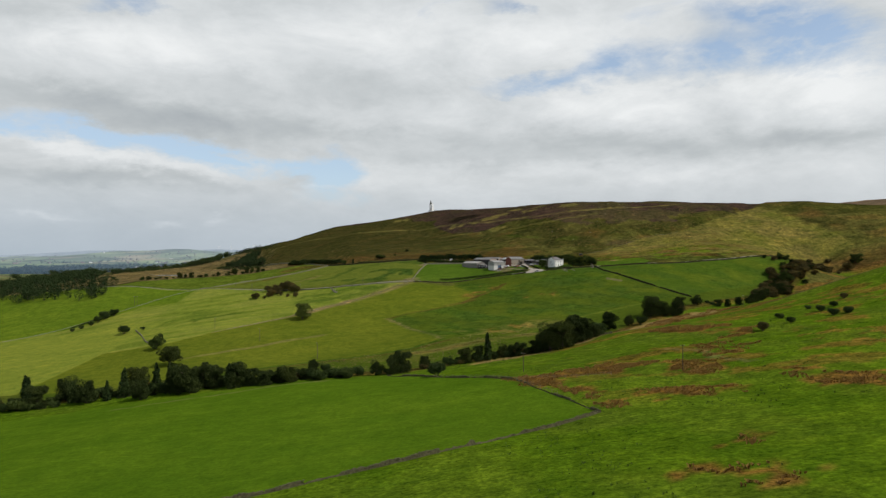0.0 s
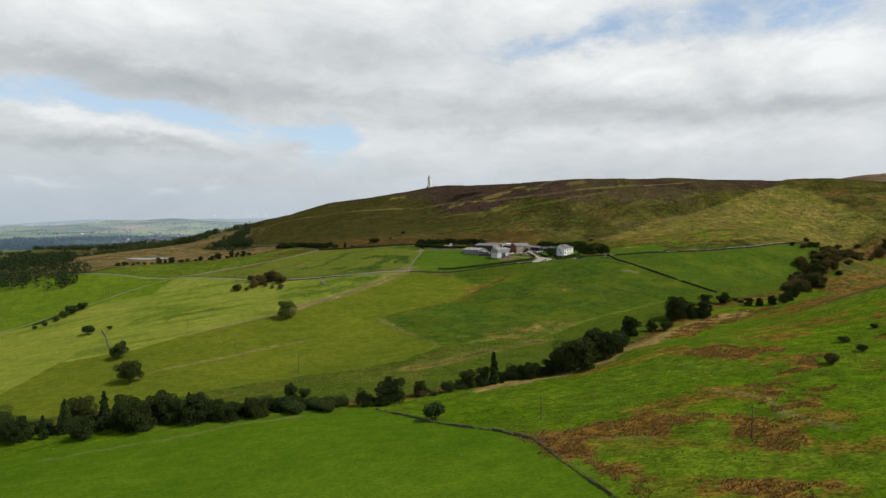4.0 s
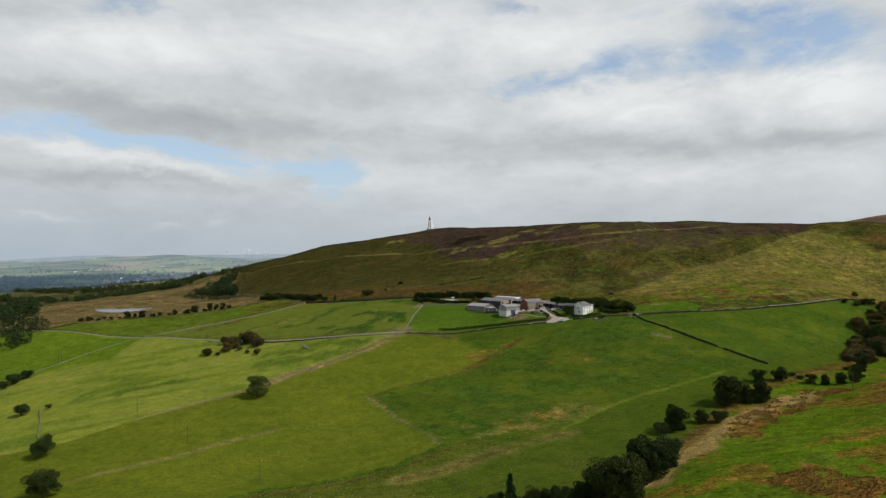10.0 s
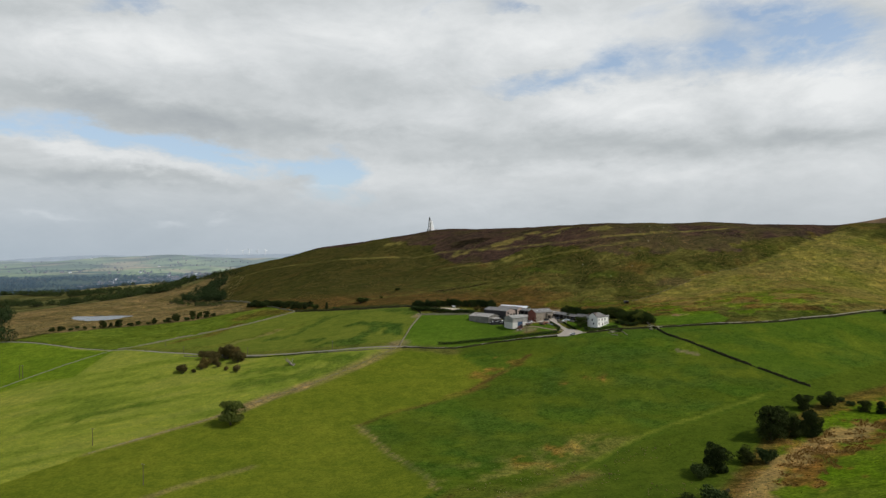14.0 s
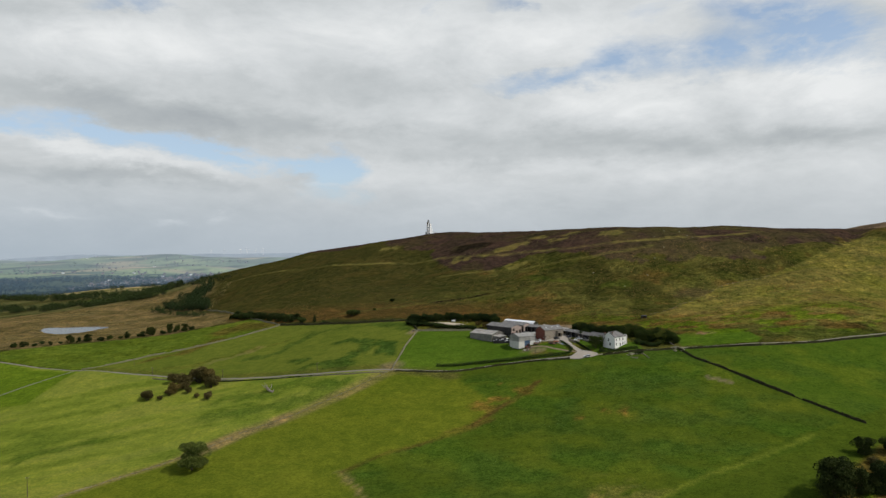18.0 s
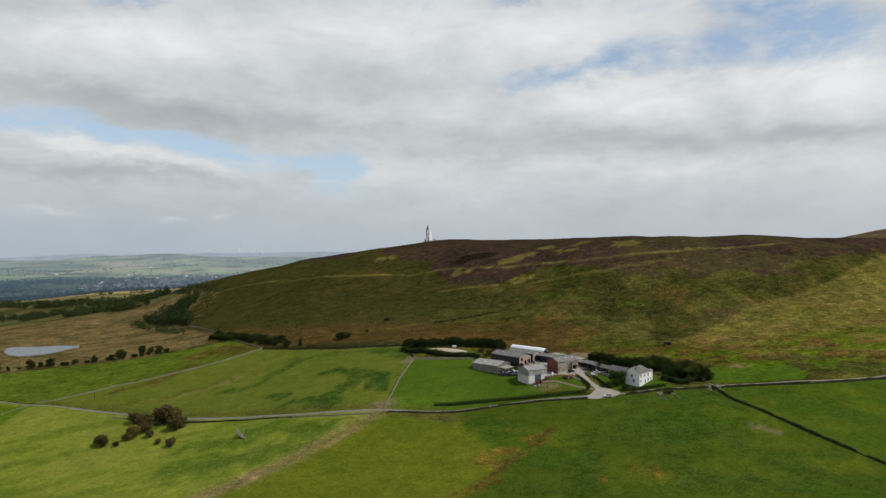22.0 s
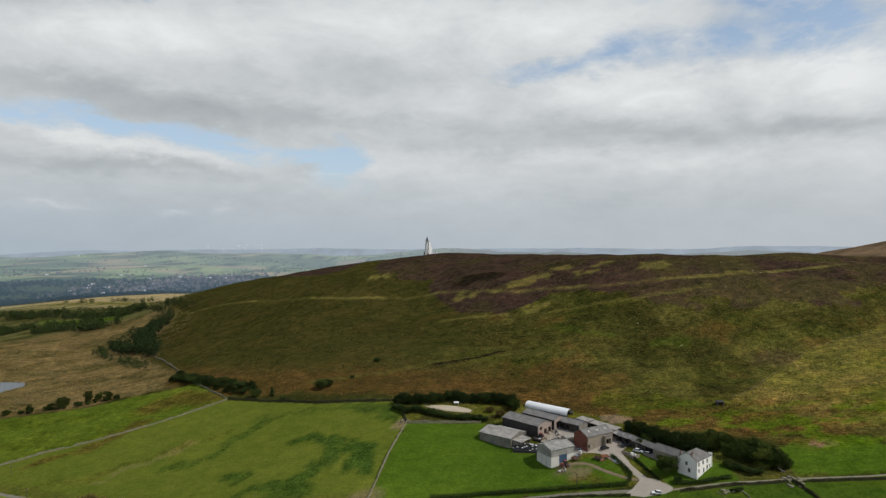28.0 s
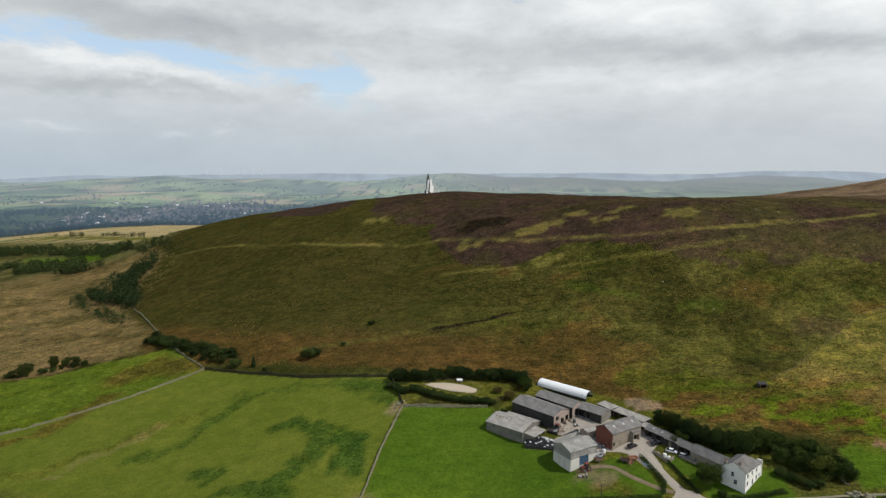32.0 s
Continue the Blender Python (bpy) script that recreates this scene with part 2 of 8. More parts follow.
def ground_material():
    m = bpy.data.materials.new("turf_and_moor")
    m.use_nodes = True
    k = Nodes(m.node_tree)
    place = k.add("ShaderNodeNewGeometry").outputs["Position"]
    base = k.add("ShaderNodeAttribute", attribute_name="albedo").outputs["Color"]
    wild = k.add("ShaderNodeAttribute", attribute_name="wild").outputs["Fac"]
    big = k.noise(place, 0.022, 5, 0.6)
    mid = k.noise(place, 0.16, 5, 0.65)
    tuft = k.noise(place, 0.9, 6, 0.7)
    grass = k.noise(place, 3.2, 3, 0.7)
    fold = k.noise(k.add("ShaderNodeMapping", {"Vector": place, "Rotation": (0, 0, 0.5), "Scale": (0.016, 0.048, 0.02)}).outputs[0], 1.0, 5, 0.6, 0.6)
    sway = k.math("ADD", 0.6, k.math("MULTIPLY", wild, 0.4))
    col = k.mix(sway, base, k.ramp(big, [(0.3, (0.80, 0.87, 0.82)), (0.7, (1.20, 1.12, 1.18))]), "MULTIPLY")
    col = k.mix(sway, col, k.ramp(fold, [(0.30, (0.88, 0.92, 0.90)), (0.52, (1.0, 1.0, 1.0)), (0.74, (1.12, 1.07, 1.08))]), "MULTIPLY")
    speck = k.noise(place, 1.7, 2, 0.5)
    flecked = k.mix(1.0, col, k.ramp(speck, [(0.24, (0.45, 0.52, 0.45)), (0.36, (1, 1, 1)), (0.66, (1, 1, 1)), (0.78, (1.4, 1.3, 1.3))]), "MULTIPLY")
    col = k.mix(k.math("ADD", 0.35, k.math("MULTIPLY", wild, 0.65)), col, flecked)
    patchy = k.noise(k.add("ShaderNodeMapping", {"Vector": place, "Scale": (0.06, 0.10, 0.08)}).outputs[0], 1.0, 8, 0.68, 0.5)
    col = k.mix(wild, col, k.mix(1.0, col, k.ramp(patchy, [(0.36, (0.70, 0.75, 0.76)), (0.49, (1.0, 1.0, 1.0)), (0.62, (1.30, 1.22, 1.10))]), "MULTIPLY"))
    drift = k.noise(k.add("ShaderNodeMapping", {"Vector": place, "Rotation": (0, 0, -0.35), "Scale": (0.05, 0.11, 0.06)}).outputs[0], 1.0, 4, 0.55, 0.8)
    col = k.mix(sway, col, k.ramp(drift, [(0.30, (0.82, 0.90, 0.86)), (0.5, (1.0, 1.0, 1.0)), (0.72, (1.14, 1.08, 1.04))]), "MULTIPLY")
    lo, hi = k.mix(wild, (0.87, 0.90, 0.88, 1), (0.42, 0.44, 0.44, 1)), k.mix(wild, (1.12, 1.09, 1.06, 1), (1.62, 1.50, 1.40, 1))
    col = k.mix(1.0, col, k.mix(k.ramp(mid, [(0.3, (0, 0, 0)), (0.7, (1, 1, 1))]), lo, hi), "MULTIPLY")
    col = k.mix(1.0, col, k.mix(k.ramp(tuft, [(0.38, (0, 0, 0)), (0.60, (1, 1, 1))]), lo, hi), "MULTIPLY")
    clump = k.noise(k.add("ShaderNodeMapping", {"Vector": place, "Scale": (0.30, 0.55, 0.4)}).outputs[0], 1.0, 6, 0.7, 0.4)
    col = k.mix(1.0, col, k.mix(k.ramp(clump, [(0.40, (0, 0, 0)), (0.58, (1, 1, 1))]), k.mix(wild, (0.93, 0.95, 0.95, 1), (0.62, 0.66, 0.70, 1)), k.mix(wild, (1.05, 1.03, 1.0, 1), (1.40, 1.30, 1.15, 1))), "MULTIPLY")
    col = k.mix(1.0, col, k.ramp(grass, [(0.25, (0.74, 0.78, 0.74)), (0.75, (1.22, 1.18, 1.2))]), "MULTIPLY")
    rise = k.math("ADD", k.math("MULTIPLY", tuft, 0.6), k.math("MULTIPLY", grass, 0.25))
    bumped = k.add("ShaderNodeBump", {"Height": rise, "Strength": k.math("ADD", 0.25, k.math("MULTIPLY", wild, 0.5)), "Distance": 0.5})
    p = k.add("ShaderNodeBsdfPrincipled", {"Base Color": col, "Roughness": 1.0, "Specular IOR Level": 0.0, "Normal": bumped.outputs[0]})
    k.tree.links.new(p.outputs[0], k.add("ShaderNodeOutputMaterial").inputs[0])
    return m


def painted_haze_material(name, colour, attr=None):
    """What lies miles off, its haze painted as blue emission that grows up the valley while the colour fades."""
    m = bpy.data.materials.new(name)
    m.use_nodes = True
    k = Nodes(m.node_tree)
    place = k.add("ShaderNodeNewGeometry").outputs["Position"]
    n, fine = k.noise(place, 0.004, 5, 0.6), k.noise(place, 0.03, 5, 0.7)
    base = k.add("ShaderNodeAttribute", attribute_name=attr).outputs["Color"] if attr else (*colour, 1)
    col = k.mix(1.0, base, k.ramp(n, [(0.35, (0.80, 0.84, 0.90)), (0.65, (1.15, 1.12, 1.08))]), "MULTIPLY")
    col = k.mix(1.0, col, k.ramp(fine, [(0.36, (0.70, 0.75, 0.80)), (0.5, (1.0, 1.0, 1.0)), (0.68, (1.12, 1.10, 1.06))]), "MULTIPLY")
    # haze put into the surface: base colour dims with y, blue emission rises
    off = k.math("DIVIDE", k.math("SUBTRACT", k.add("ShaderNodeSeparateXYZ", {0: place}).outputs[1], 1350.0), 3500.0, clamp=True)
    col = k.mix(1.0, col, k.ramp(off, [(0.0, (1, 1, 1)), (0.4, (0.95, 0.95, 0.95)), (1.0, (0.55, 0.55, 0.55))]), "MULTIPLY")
    haze_glow = k.ramp(off, [(0.0, (0.012, 0.020, 0.030)), (0.2, (0.056, 0.086, 0.120)), (0.6, (0.150, 0.186, 0.222)), (1.0, (0.235, 0.275, 0.320))])
    p = k.add("ShaderNodeBsdfPrincipled", {"Base Color": col, "Roughness": 1.0, "Specular IOR Level": 0.0, "Emission Color": haze_glow, "Emission Strength": 1.0})
    k.tree.links.new(p.outputs[0], k.add("ShaderNodeOutputMaterial").inputs[0])
    return m


GROUND = ground_material()
# valley, town and far woods all glow faintly to paint in the haze
HAZED_LAND = painted_haze_material("valley_painted_haze", (0.1, 0.12, 0.1), "albedo")
TOWN_WALL = painted_haze_material("hazed_house_walls", (0.185, 0.145, 0.128))
TOWN_WHITE = painted_haze_material("hazed_white_walls", (0.62, 0.60, 0.56))
TOWN_ROOF = painted_haze_material("hazed_slate_roofs", (0.085, 0.080, 0.085))
FAR_LEAF = painted_haze_material("hazed_woods", (0.024, 0.036, 0.030))
TARMAC = surface("worn_tarmac", (0.185, 0.168, 0.136), 0.25, 0.8, 0.9)
PALE_TRACK = surface("gritty_lane", (0.22, 0.195, 0.145), 0.25, 0.8, 0.95)
TRACK = surface("stony_track", (0.18, 0.165, 0.13), 0.3, 0.8, 0.95)
YARD = surface("concrete_yard", (0.33, 0.292, 0.242), 0.2, 0.5, 0.9)
SAND = surface("arena_sand", (0.42, 0.36, 0.27), 0.15, 0.4, 0.95)
DRYSTONE = surface("gritstone_wall", (0.044, 0.044, 0.021), 0.6, 2.0, 0.95, bump=0.8, fine=1.2)
MOSSY_STONE = surface("mossy_gritstone", (0.088, 0.082, 0.042), 0.6, 2.0, 0.95, bump=0.8, fine=1.2)
PALESTONE = surface("lichened_gritstone", (0.185, 0.175, 0.115), 0.4, 2.0, 0.95, bump=0.8, fine=1.2)
RENDER_WHITE = surface("white_render", (0.80, 0.79, 0.75), 0.06, 0.6, 0.85, bump=0.1)
SLATE = sheeted("stone_slate", (0.145, 0.138, 0.128), 0.6, 0.75)
GREY_SHEET = sheeted("weathered_cement_sheet", (0.175, 0.168, 0.156), 0.5, 0.8, var=0.3)
PALE_SHEET = sheeted("pale_cement_sheet", (0.30, 0.283, 0.252), 0.5, 0.8, var=0.28)
STEEL_SHEET = sheeted("galvanised_sheet", (0.33, 0.325, 0.30), 0.4, 0.6)
STEEL_ROOF = sheeted("dull_steel_roof", (0.27, 0.265, 0.24), 0.4, 0.6, var=0.28)
WHITE_SHEET = surface("white_polythene", (0.80, 0.81, 0.80), 0.05, 0.4, 0.35, bump=0.05)
DARK_BOARD = sheeted("tarred_boarding", (0.032, 0.030, 0.028), 0.3, 0.8)
GREY_BOARD = sheeted("grey_boarding", (0.20, 0.19, 0.165), 0.3, 0.8)
BRICK = surface("red_brick", (0.19, 0.075, 0.055), 0.35, 2.5, 0.9, bump=0.4)
STONE = surface("coursed_sandstone", (0.26, 0.225, 0.18), 0.42, 2.0, 0.9, bump=0.5, fine=2.2)
PINK_STONE = surface("patched_rendered_stone", (0.32, 0.26, 0.225), 0.4, 1.4, 0.9, bump=0.4, fine=2.0)
EARTH = surface("trodden_earth", (0.19, 0.145, 0.095), 0.35, 0.8, 0.95)
BLOCK = surface("concrete_block", (0.55, 0.54, 0.50), 0.12, 1.0, 0.9)
BLUE_DOOR = sheeted("blue_steel_door", (0.05, 0.10, 0.17), 0.4, 0.5)
# near-black that paints the shade inside openings; the house door shares it
INTERIOR_SHADE = surface("painted_interior_shade", (0.02, 0.018, 0.016), 0.2, 1.0, 0.9)
TIMBER = surface("weathered_timber", (0.20, 0.16, 0.11), 0.3, 2.0, 0.85)
POLE_WOOD = surface("creosoted_pole", (0.09, 0.07, 0.05), 0.3, 2.0, 0.85)
IRON = surface("dull_iron", (0.16, 0.16, 0.16), 0.2, 2.0, 0.5, 0.6)
CONCRETE = surface("pale_concrete", (0.42, 0.41, 0.38), 0.15, 1.0, 0.9)
GLASS = surface("window_glass", (0.03, 0.035, 0.04), 0.1, 1.0, 0.08, bump=0.0)
FRAME_WHITE = surface("white_frame", (0.75, 0.75, 0.72), 0.05, 1.0, 0.5, bump=0.0)
SKYLIGHT = surface("clear_roof_sheet", (0.40, 0.41, 0.40), 0.2, 1.0, 0.4, bump=0.0)
RUBBER = surface("black_rubber", (0.025, 0.025, 0.026), 0.2, 3.0, 0.7)
POLYTHENE = surface("black_polythene", (0.014, 0.014, 0.016), 0.2, 1.0, 0.55)
# pale tyre colour that paints in the highlights on black rubber
TYRE_HIGHLIGHT = surface("tyre_painted_highlight", (0.70, 0.70, 0.68), 0.2, 3.0, 0.6)
PAINT_BLACK = surface("black_car_paint", (0.015, 0.015, 0.017), 0.1, 1.0, 0.2, bump=0.0)
PAINT_WHITE = surface("white_car_paint", (0.78, 0.78, 0.78), 0.05, 1.0, 0.25, bump=0.0)
PAINT_RED = surface("faded_red_paint", (0.20, 0.05, 0.035), 0.35, 2.0, 0.5)
PAINT_ORANGE = surface("orange_paint", (0.36, 0.15, 0.08), 0.4, 2.0, 0.5)
PAINT_BLUE = surface("pale_blue_paint", (0.35, 0.48, 0.52), 0.1, 2.0, 0.5)
WATER = surface("pond_water", (0.02, 0.025, 0.028), 0.1, 0.2, 0.18, bump=0.02)
LEAF_DARK = foliage("dark_leaves", (0.016, 0.026, 0.009), (0.054, 0.070, 0.019))
LEAF_OAK = foliage("summer_leaves", (0.022, 0.038, 0.010), (0.075, 0.100, 0.024))
# lone tree's sunlight is put into this lighter green; garden trees share it
LEAF_LONE = foliage("sun_lightened_leaves", (0.042, 0.062, 0.013), (0.130, 0.155, 0.038))
LEAF_WOOD = foliage("woodland_leaves", (0.015, 0.028, 0.011), (0.048, 0.068, 0.024))
LEAF_CONIFER = foliage("conifer_needles", (0.015, 0.028, 0.010), (0.050, 0.072, 0.022))
LEAF_BROWN = foliage("dull_thorn_leaves", (0.050, 0.044, 0.017), (0.140, 0.112, 0.040))
LEAF_HEDGE = foliage("hedge_leaves", (0.020, 0.036, 0.012), (0.064, 0.088, 0.026))
RUSH = foliage("brown_rushes", (0.175, 0.094, 0.024), (0.35, 0.205, 0.062))
RUSH_GREEN = foliage("green_rushes", (0.045, 0.082, 0.014), (0.10, 0.155, 0.03))
BRACKEN_LEAF = foliage("rusty_bracken", (0.11, 0.066, 0.022), (0.22, 0.145, 0.05))
MOOR_LEAF = foliage("moor_tuft_leaves", (0.065, 0.066, 0.019), (0.15, 0.14, 0.042))
PALE_GRASS = foliage("bleached_grass", (0.15, 0.12, 0.045), (0.28, 0.23, 0.10))
BARK = surface("bark", (0.08, 0.065, 0.05), 0.3, 3.0, 0.9)

# ---- the lie of the land: spot heights (x, y, z) landform by landform ----
NEAR_BANK = [(-33, -80, -27), (42, -35, -22), (26, 36, -26), (83, 15, -18), (32, 59, -27), (145, 81, -12), (61, -112, -12),
             (-110, 0, -38), (-180, 40, -49), (0, -210, -16), (-160, -150, -36), (150, -120, -4), (250, -20, 4), (290, 195, 17),
             (230, 140, 2), (105, 150, -20)]
STREAM = [(-6, 75, -32), (-24, 114, -38.5), (-74, 134, -42), (-120, 150, -46), (-210, 118, -55), (-340, 95, -64), (60, 158, -33),
          (120, 200, -27), (190, 250, -21), (305, 355, -12), (420, 470, 5)]
FAR_BANK = [(-116, 304, -29), (-203, 234, -43), (-174, 190, -46), (0, 220, -34.6), (-44, 294, -29), (-182, 398, -20), (-84, 200, -44),
            (-133, 240, -38), (-257, 452, -14), (67, 251, -32), (153, 262, -22), (-350, 365, -46), (212, 324, -12), (-480, 420, -48),
            (60, 330, -17), (100, 350, -7)]
FARM_SHELF = [(109, 408, 10.5), (19, 460, 10.5), (-33, 411, -2), (-19, 480, 13), (6, 411, -4.5), (148, 400, 11), (173, 432, 17), (193, 398, 14.2), (260, 406, 17.2), (330, 420, 22),
              (60, 488, 15.5), (62, 440, 11), (-139, 547, 10), (-77, 541, 18), (-90, 470, 2), (240, 430, 22)]
MOOR = [(-45, 580, 27.2), (-25, 708, 57.0), (73, 640, 55.9), (35, 735, 83.2), (130, 774, 99.2), (180, 662, 94.2), (314, 692, 101.5), (-20, 875, 97.4), (150, 900, 88.3),
        (150, 1050, 83.3), (330, 800, 93.5), (330, 950, 86.5), (-89, 850, 83.0), (-155, 845, 71.2), (-170, 700, 32.9), (-232, 940, 61.8), (-370, 1040, 36.7), (90, 560, 32.5),
        (224, 543, 39.0), (330, 600, 73.5), (504, 643, 94.5), (470, 540, 50.0), (120, 1200, 73.0), (-60, 1250, 63.3), (480, 950, 84.6), (600, 800, 92.5), (920, 1093, 145.0),
        (779, 1296, 125.2), (620, 1250, 93.6), (-100, 620, 28.3), (20, 650, 51.4), (100, 690, 83.9), (200, 720, 100.9), (60, 800, 98.5), (260, 770, 92.0), (-60, 780, 81.3),
        (-200, 870, 66.3), (400, 720, 98.5)]
PLAIN = [(-360, 617, -3.2), (-400, 640, -3.0), (-330, 600, -2.8), (-385, 590, -3.0), (-394, 731, -1), (-460, 720, -3), (-271, 727, 7), (-349, 776, 3), (-500, 780, -6), (-480, 1000, 0), (-700, 1000, -30),
         (-556, 690, -16), (-348, 520, -7), (-271, 478, -14), (-430, 560, -10), (-700, 560, -45)]
SPOTS = np.array(NEAR_BANK + STREAM + FAR_BANK + FARM_SHELF + MOOR + PLAIN, float)


def kernel(d2):
    return 0.5 * d2 * np.log(d2 + 1e-9)


def solve_land():
    p = SPOTS[:, :2] / 100
    n = len(p)
    d2 = ((p[:, None] - p[None]) ** 2).sum(-1)
    a = np.zeros((n + 3, n + 3))
    a[:n, :n] = kernel(d2) + 0.02 * np.eye(n)
    a[:n, n:] = np.c_[np.ones(n), p]
    a[n:, :n] = a[:n, n:].T
    return np.linalg.solve(a, np.r_[SPOTS[:, 2], 0, 0, 0])


LAND = solve_land()


def smooth(a, b, v):
    t = np.clip((v - a) / (b - a), 0, 1)
    return t * t * (3 - 2 * t)


def hashed(i, j, seed):
    v = np.sin(i * 127.1 + j * 311.7 + seed * 74.7) * 43758.5453
    return v - np.floor(v)


def vnoise(x, y, seed=0):
    """Smooth value noise, 0 to 1, cell size 1."""
    i, j = np.floor(x), np.floor(y)
    u, v = x - i, y - j
    u, v = u * u * (3 - 2 * u), v * v * (3 - 2 * v)
    a, b = hashed(i, j, seed), hashed(i + 1, j, seed)
    c, d = hashed(i, j + 1, seed), hashed(i + 1, j + 1, seed)
    return (a * (1 - u) + b * u) * (1 - v) + (c * (1 - u) + d * u) * v


def fbm(x, y, seed=0, octaves=4):
    out, amp, tot = 0 * x, 1.0, 0.0
    for k in range(octaves):
        out = out + amp * vnoise(x * 2**k, y * 2**k, seed + 7 * k)
        tot += amp
        amp *= 0.5
    return out / tot


def off_line(line, x, y):
    """Distance to a line of points."""
    best = np.full(x.shape, 1e9)
    for (x0, y0), (x1, y1) in zip(line, line[1:]):
        dx, dy = x1 - x0, y1 - y0
        t = np.clip(((x - x0) * dx + (y - y0) * dy) / (dx * dx + dy * dy), 0, 1)
        best = np.minimum(best, np.hypot(x - x0 - t * dx, y - y0 - t * dy))
    return best


def far_land(x, y):
    """The wide valley with its town and the ridges beyond it."""
    ridge = np.interp(y, [900, 1120, 1350, 1750, 1950, 2400, 3000, 3800, 4500, 4900, 6000], [2, -10, -30, -55, -42, -15, 0, 26, 50, 54, 54])
    # a low straw-coloured ridge this side of the town
    crest_y = np.interp(x, [-1350, -854, -665, -450, -250], [1730, 1580, 1450, 1330, 1250])
    crest = np.interp(x, [-1400, -1250, -854, -665, -450, -250], [-85, -68, -20, -3, 8, 14])
    off = y - crest_y
    crest = crest - np.where(off < 0, 0.00012, 0.00022) * off * off
    ridge = 0.5 * (ridge + crest + np.sqrt((ridge - crest) ** 2 + 120))
    east = np.interp(y, [900, 1600, 2300, 3000, 3800, 4500, 4900, 6000], [60, 10, -10, 5, 28, 50, 56, 56])
    w = smooth(-300, 900, x)
    z = ridge * (1 - w) + east * w
    z = z + (30 + 62 * smooth(2400, 3400, y)) * (fbm(x / 700 + 3, y / 560, 11, 4) - 0.5) * smooth(1500, 2500, y)
    side_valley = np.abs(x + 1180 - 0.55 * (y - 2700))
    z = z - 26 * np.exp(-(side_valley / 170.0) ** 2) * smooth(2450, 2800, y) * smooth(4300, 3500, y)
    z = z - 10 * smooth(1800, 2600, -x) - 46 * smooth(2500, 3500, -x) * smooth(2600, 3800, y)
    back = smooth(300, -1200, y)
    return z * (1 - back) + (-10 + 0.02 * x) * back


CLOUGH = [(236, 550), (284, 562), (317, 578), (366, 606), (411, 638), (450, 690)]


def land(x, y, rough=True):
    x, y = np.asarray(x, float), np.asarray(y, float)
    shape = x.shape
    x, y = x.ravel(), y.ravel()
    z = np.empty(len(x))
    p = SPOTS[:, :2] / 100
    for s in range(0, len(x), 20000):
        q = np.c_[x[s:s + 20000], y[s:s + 20000]] / 100
        d2 = ((q[:, None] - p[None]) ** 2).sum(-1)
        z[s:s + 20000] = kernel(d2) @ LAND[:-3] + LAND[-3] + q @ LAND[-2:]
    far = np.maximum.reduce([smooth(np.interp(x, [-350, -100], [1060, 1150]), np.interp(x, [-350, -100], [1260, 1700]), y), smooth(650, 1100, -x), smooth(850, 1500, x), smooth(150, 500, -y - 60)])
    z = np.where(far < 1, np.clip(z, -90, 160), 0) * (1 - far) + far_land(x, y) * far
    z = z - 6.0 * np.exp(-(off_line(CLOUGH, x, y) / 9.0) ** 2) * smooth(230, 290, x)
    if rough:
        moor = smooth(505, 600, y + 0.05 * x)
        z = z + (fbm(x / 60, y / 60, 3, 3) - 0.5) * (1.6 + 3.0 * moor) + (fbm(x / 11, y / 11, 5, 2) - 0.5) * (0.35 + 0.8 * moor)
    return z.reshape(shape)


# ---- zones of the ground ----
def inside(poly, x, y):
    hit = np.zeros(x.shape, bool)
    n = len(poly)
    for i in range(n):
        (x0, y0), (x1, y1) = poly[i], poly[(i + 1) % n]
        if y0 != y1:
            hit ^= ((y0 > y) != (y1 > y)) & (x < (x1 - x0) * (y - y0) / (y1 - y0) + x0)
    return hit


def bound(line):
    """Signed side of an x-monotone line: the y of the line at x."""
    xs, ys = zip(*line)
    return lambda x: np.interp(x, xs, ys)


STREAM_LINE = [(-340, 96), (-210, 118), (-140, 127), (-81, 128), (-54, 124), (-21, 127), (16, 148), (57, 158), (104, 196), (150, 250), (198, 290),
               (261, 322), (330, 378), (420, 470)]
LANE = [(-460, 528), (-400, 511), (-336, 491), (-290, 478), (-262, 465), (-232, 453), (-195, 440), (-150, 425), (-104, 416), (-59, 409), (-21, 409), (34, 413), (82, 405), (97, 402),
        (130, 403), (152, 404), (193, 400), (260, 409), (330, 423), (400, 436)]
LANE_WEST = [(-420, 335), (-370, 350), (-340, 372), (-318, 398), (-298, 422), (-281, 443), (-266, 465)]
FIELD_EDGE = [(-240, 235), (-200, 246), (-178, 273), (-148, 297), (-121, 318), (-104, 340), (-79, 360), (-46, 393), (-32, 408)]
FIELD_TWO = [(-45, 297), (-28, 312), (12, 332), (28, 344), (24, 372), (10, 398), (4, 411)]
FIELD_CORNER = [(-46, 298), (-30, 272), (-14, 247), (-2, 223)]
ROUGH_EDGE = [(-170, 140), (-133, 156), (-107, 173), (-80, 186), (-50, 190), (-24, 201), (0, 220), (30, 236), (66, 250), (110, 277), (150, 298), (200, 322)]
WALL_EAST = [(147, 402), (152, 387), (172, 360), (189, 341), (209, 320)]
GATE_WALL = [(-31, 412), (-25, 450), (-18, 482)]
TOP_WALL = [(-137, 543), (-109, 531), (-74, 517), (-47, 513), (-27, 511)]
LEFT_WALL = [(-262, 468), (-246, 474), (-222, 491), (-196, 503), (-166, 521), (-137, 543)]
PLAIN_EDGE = [(-460, 530), (-400, 514), (-369, 507), (-345, 520), (-320, 531), (-282, 547), (-240, 559), (-210, 570), (-172, 582)]
MOOR_WALL = [(-137, 543), (-172, 580), (-205, 625), (-239, 676), (-259, 703)]
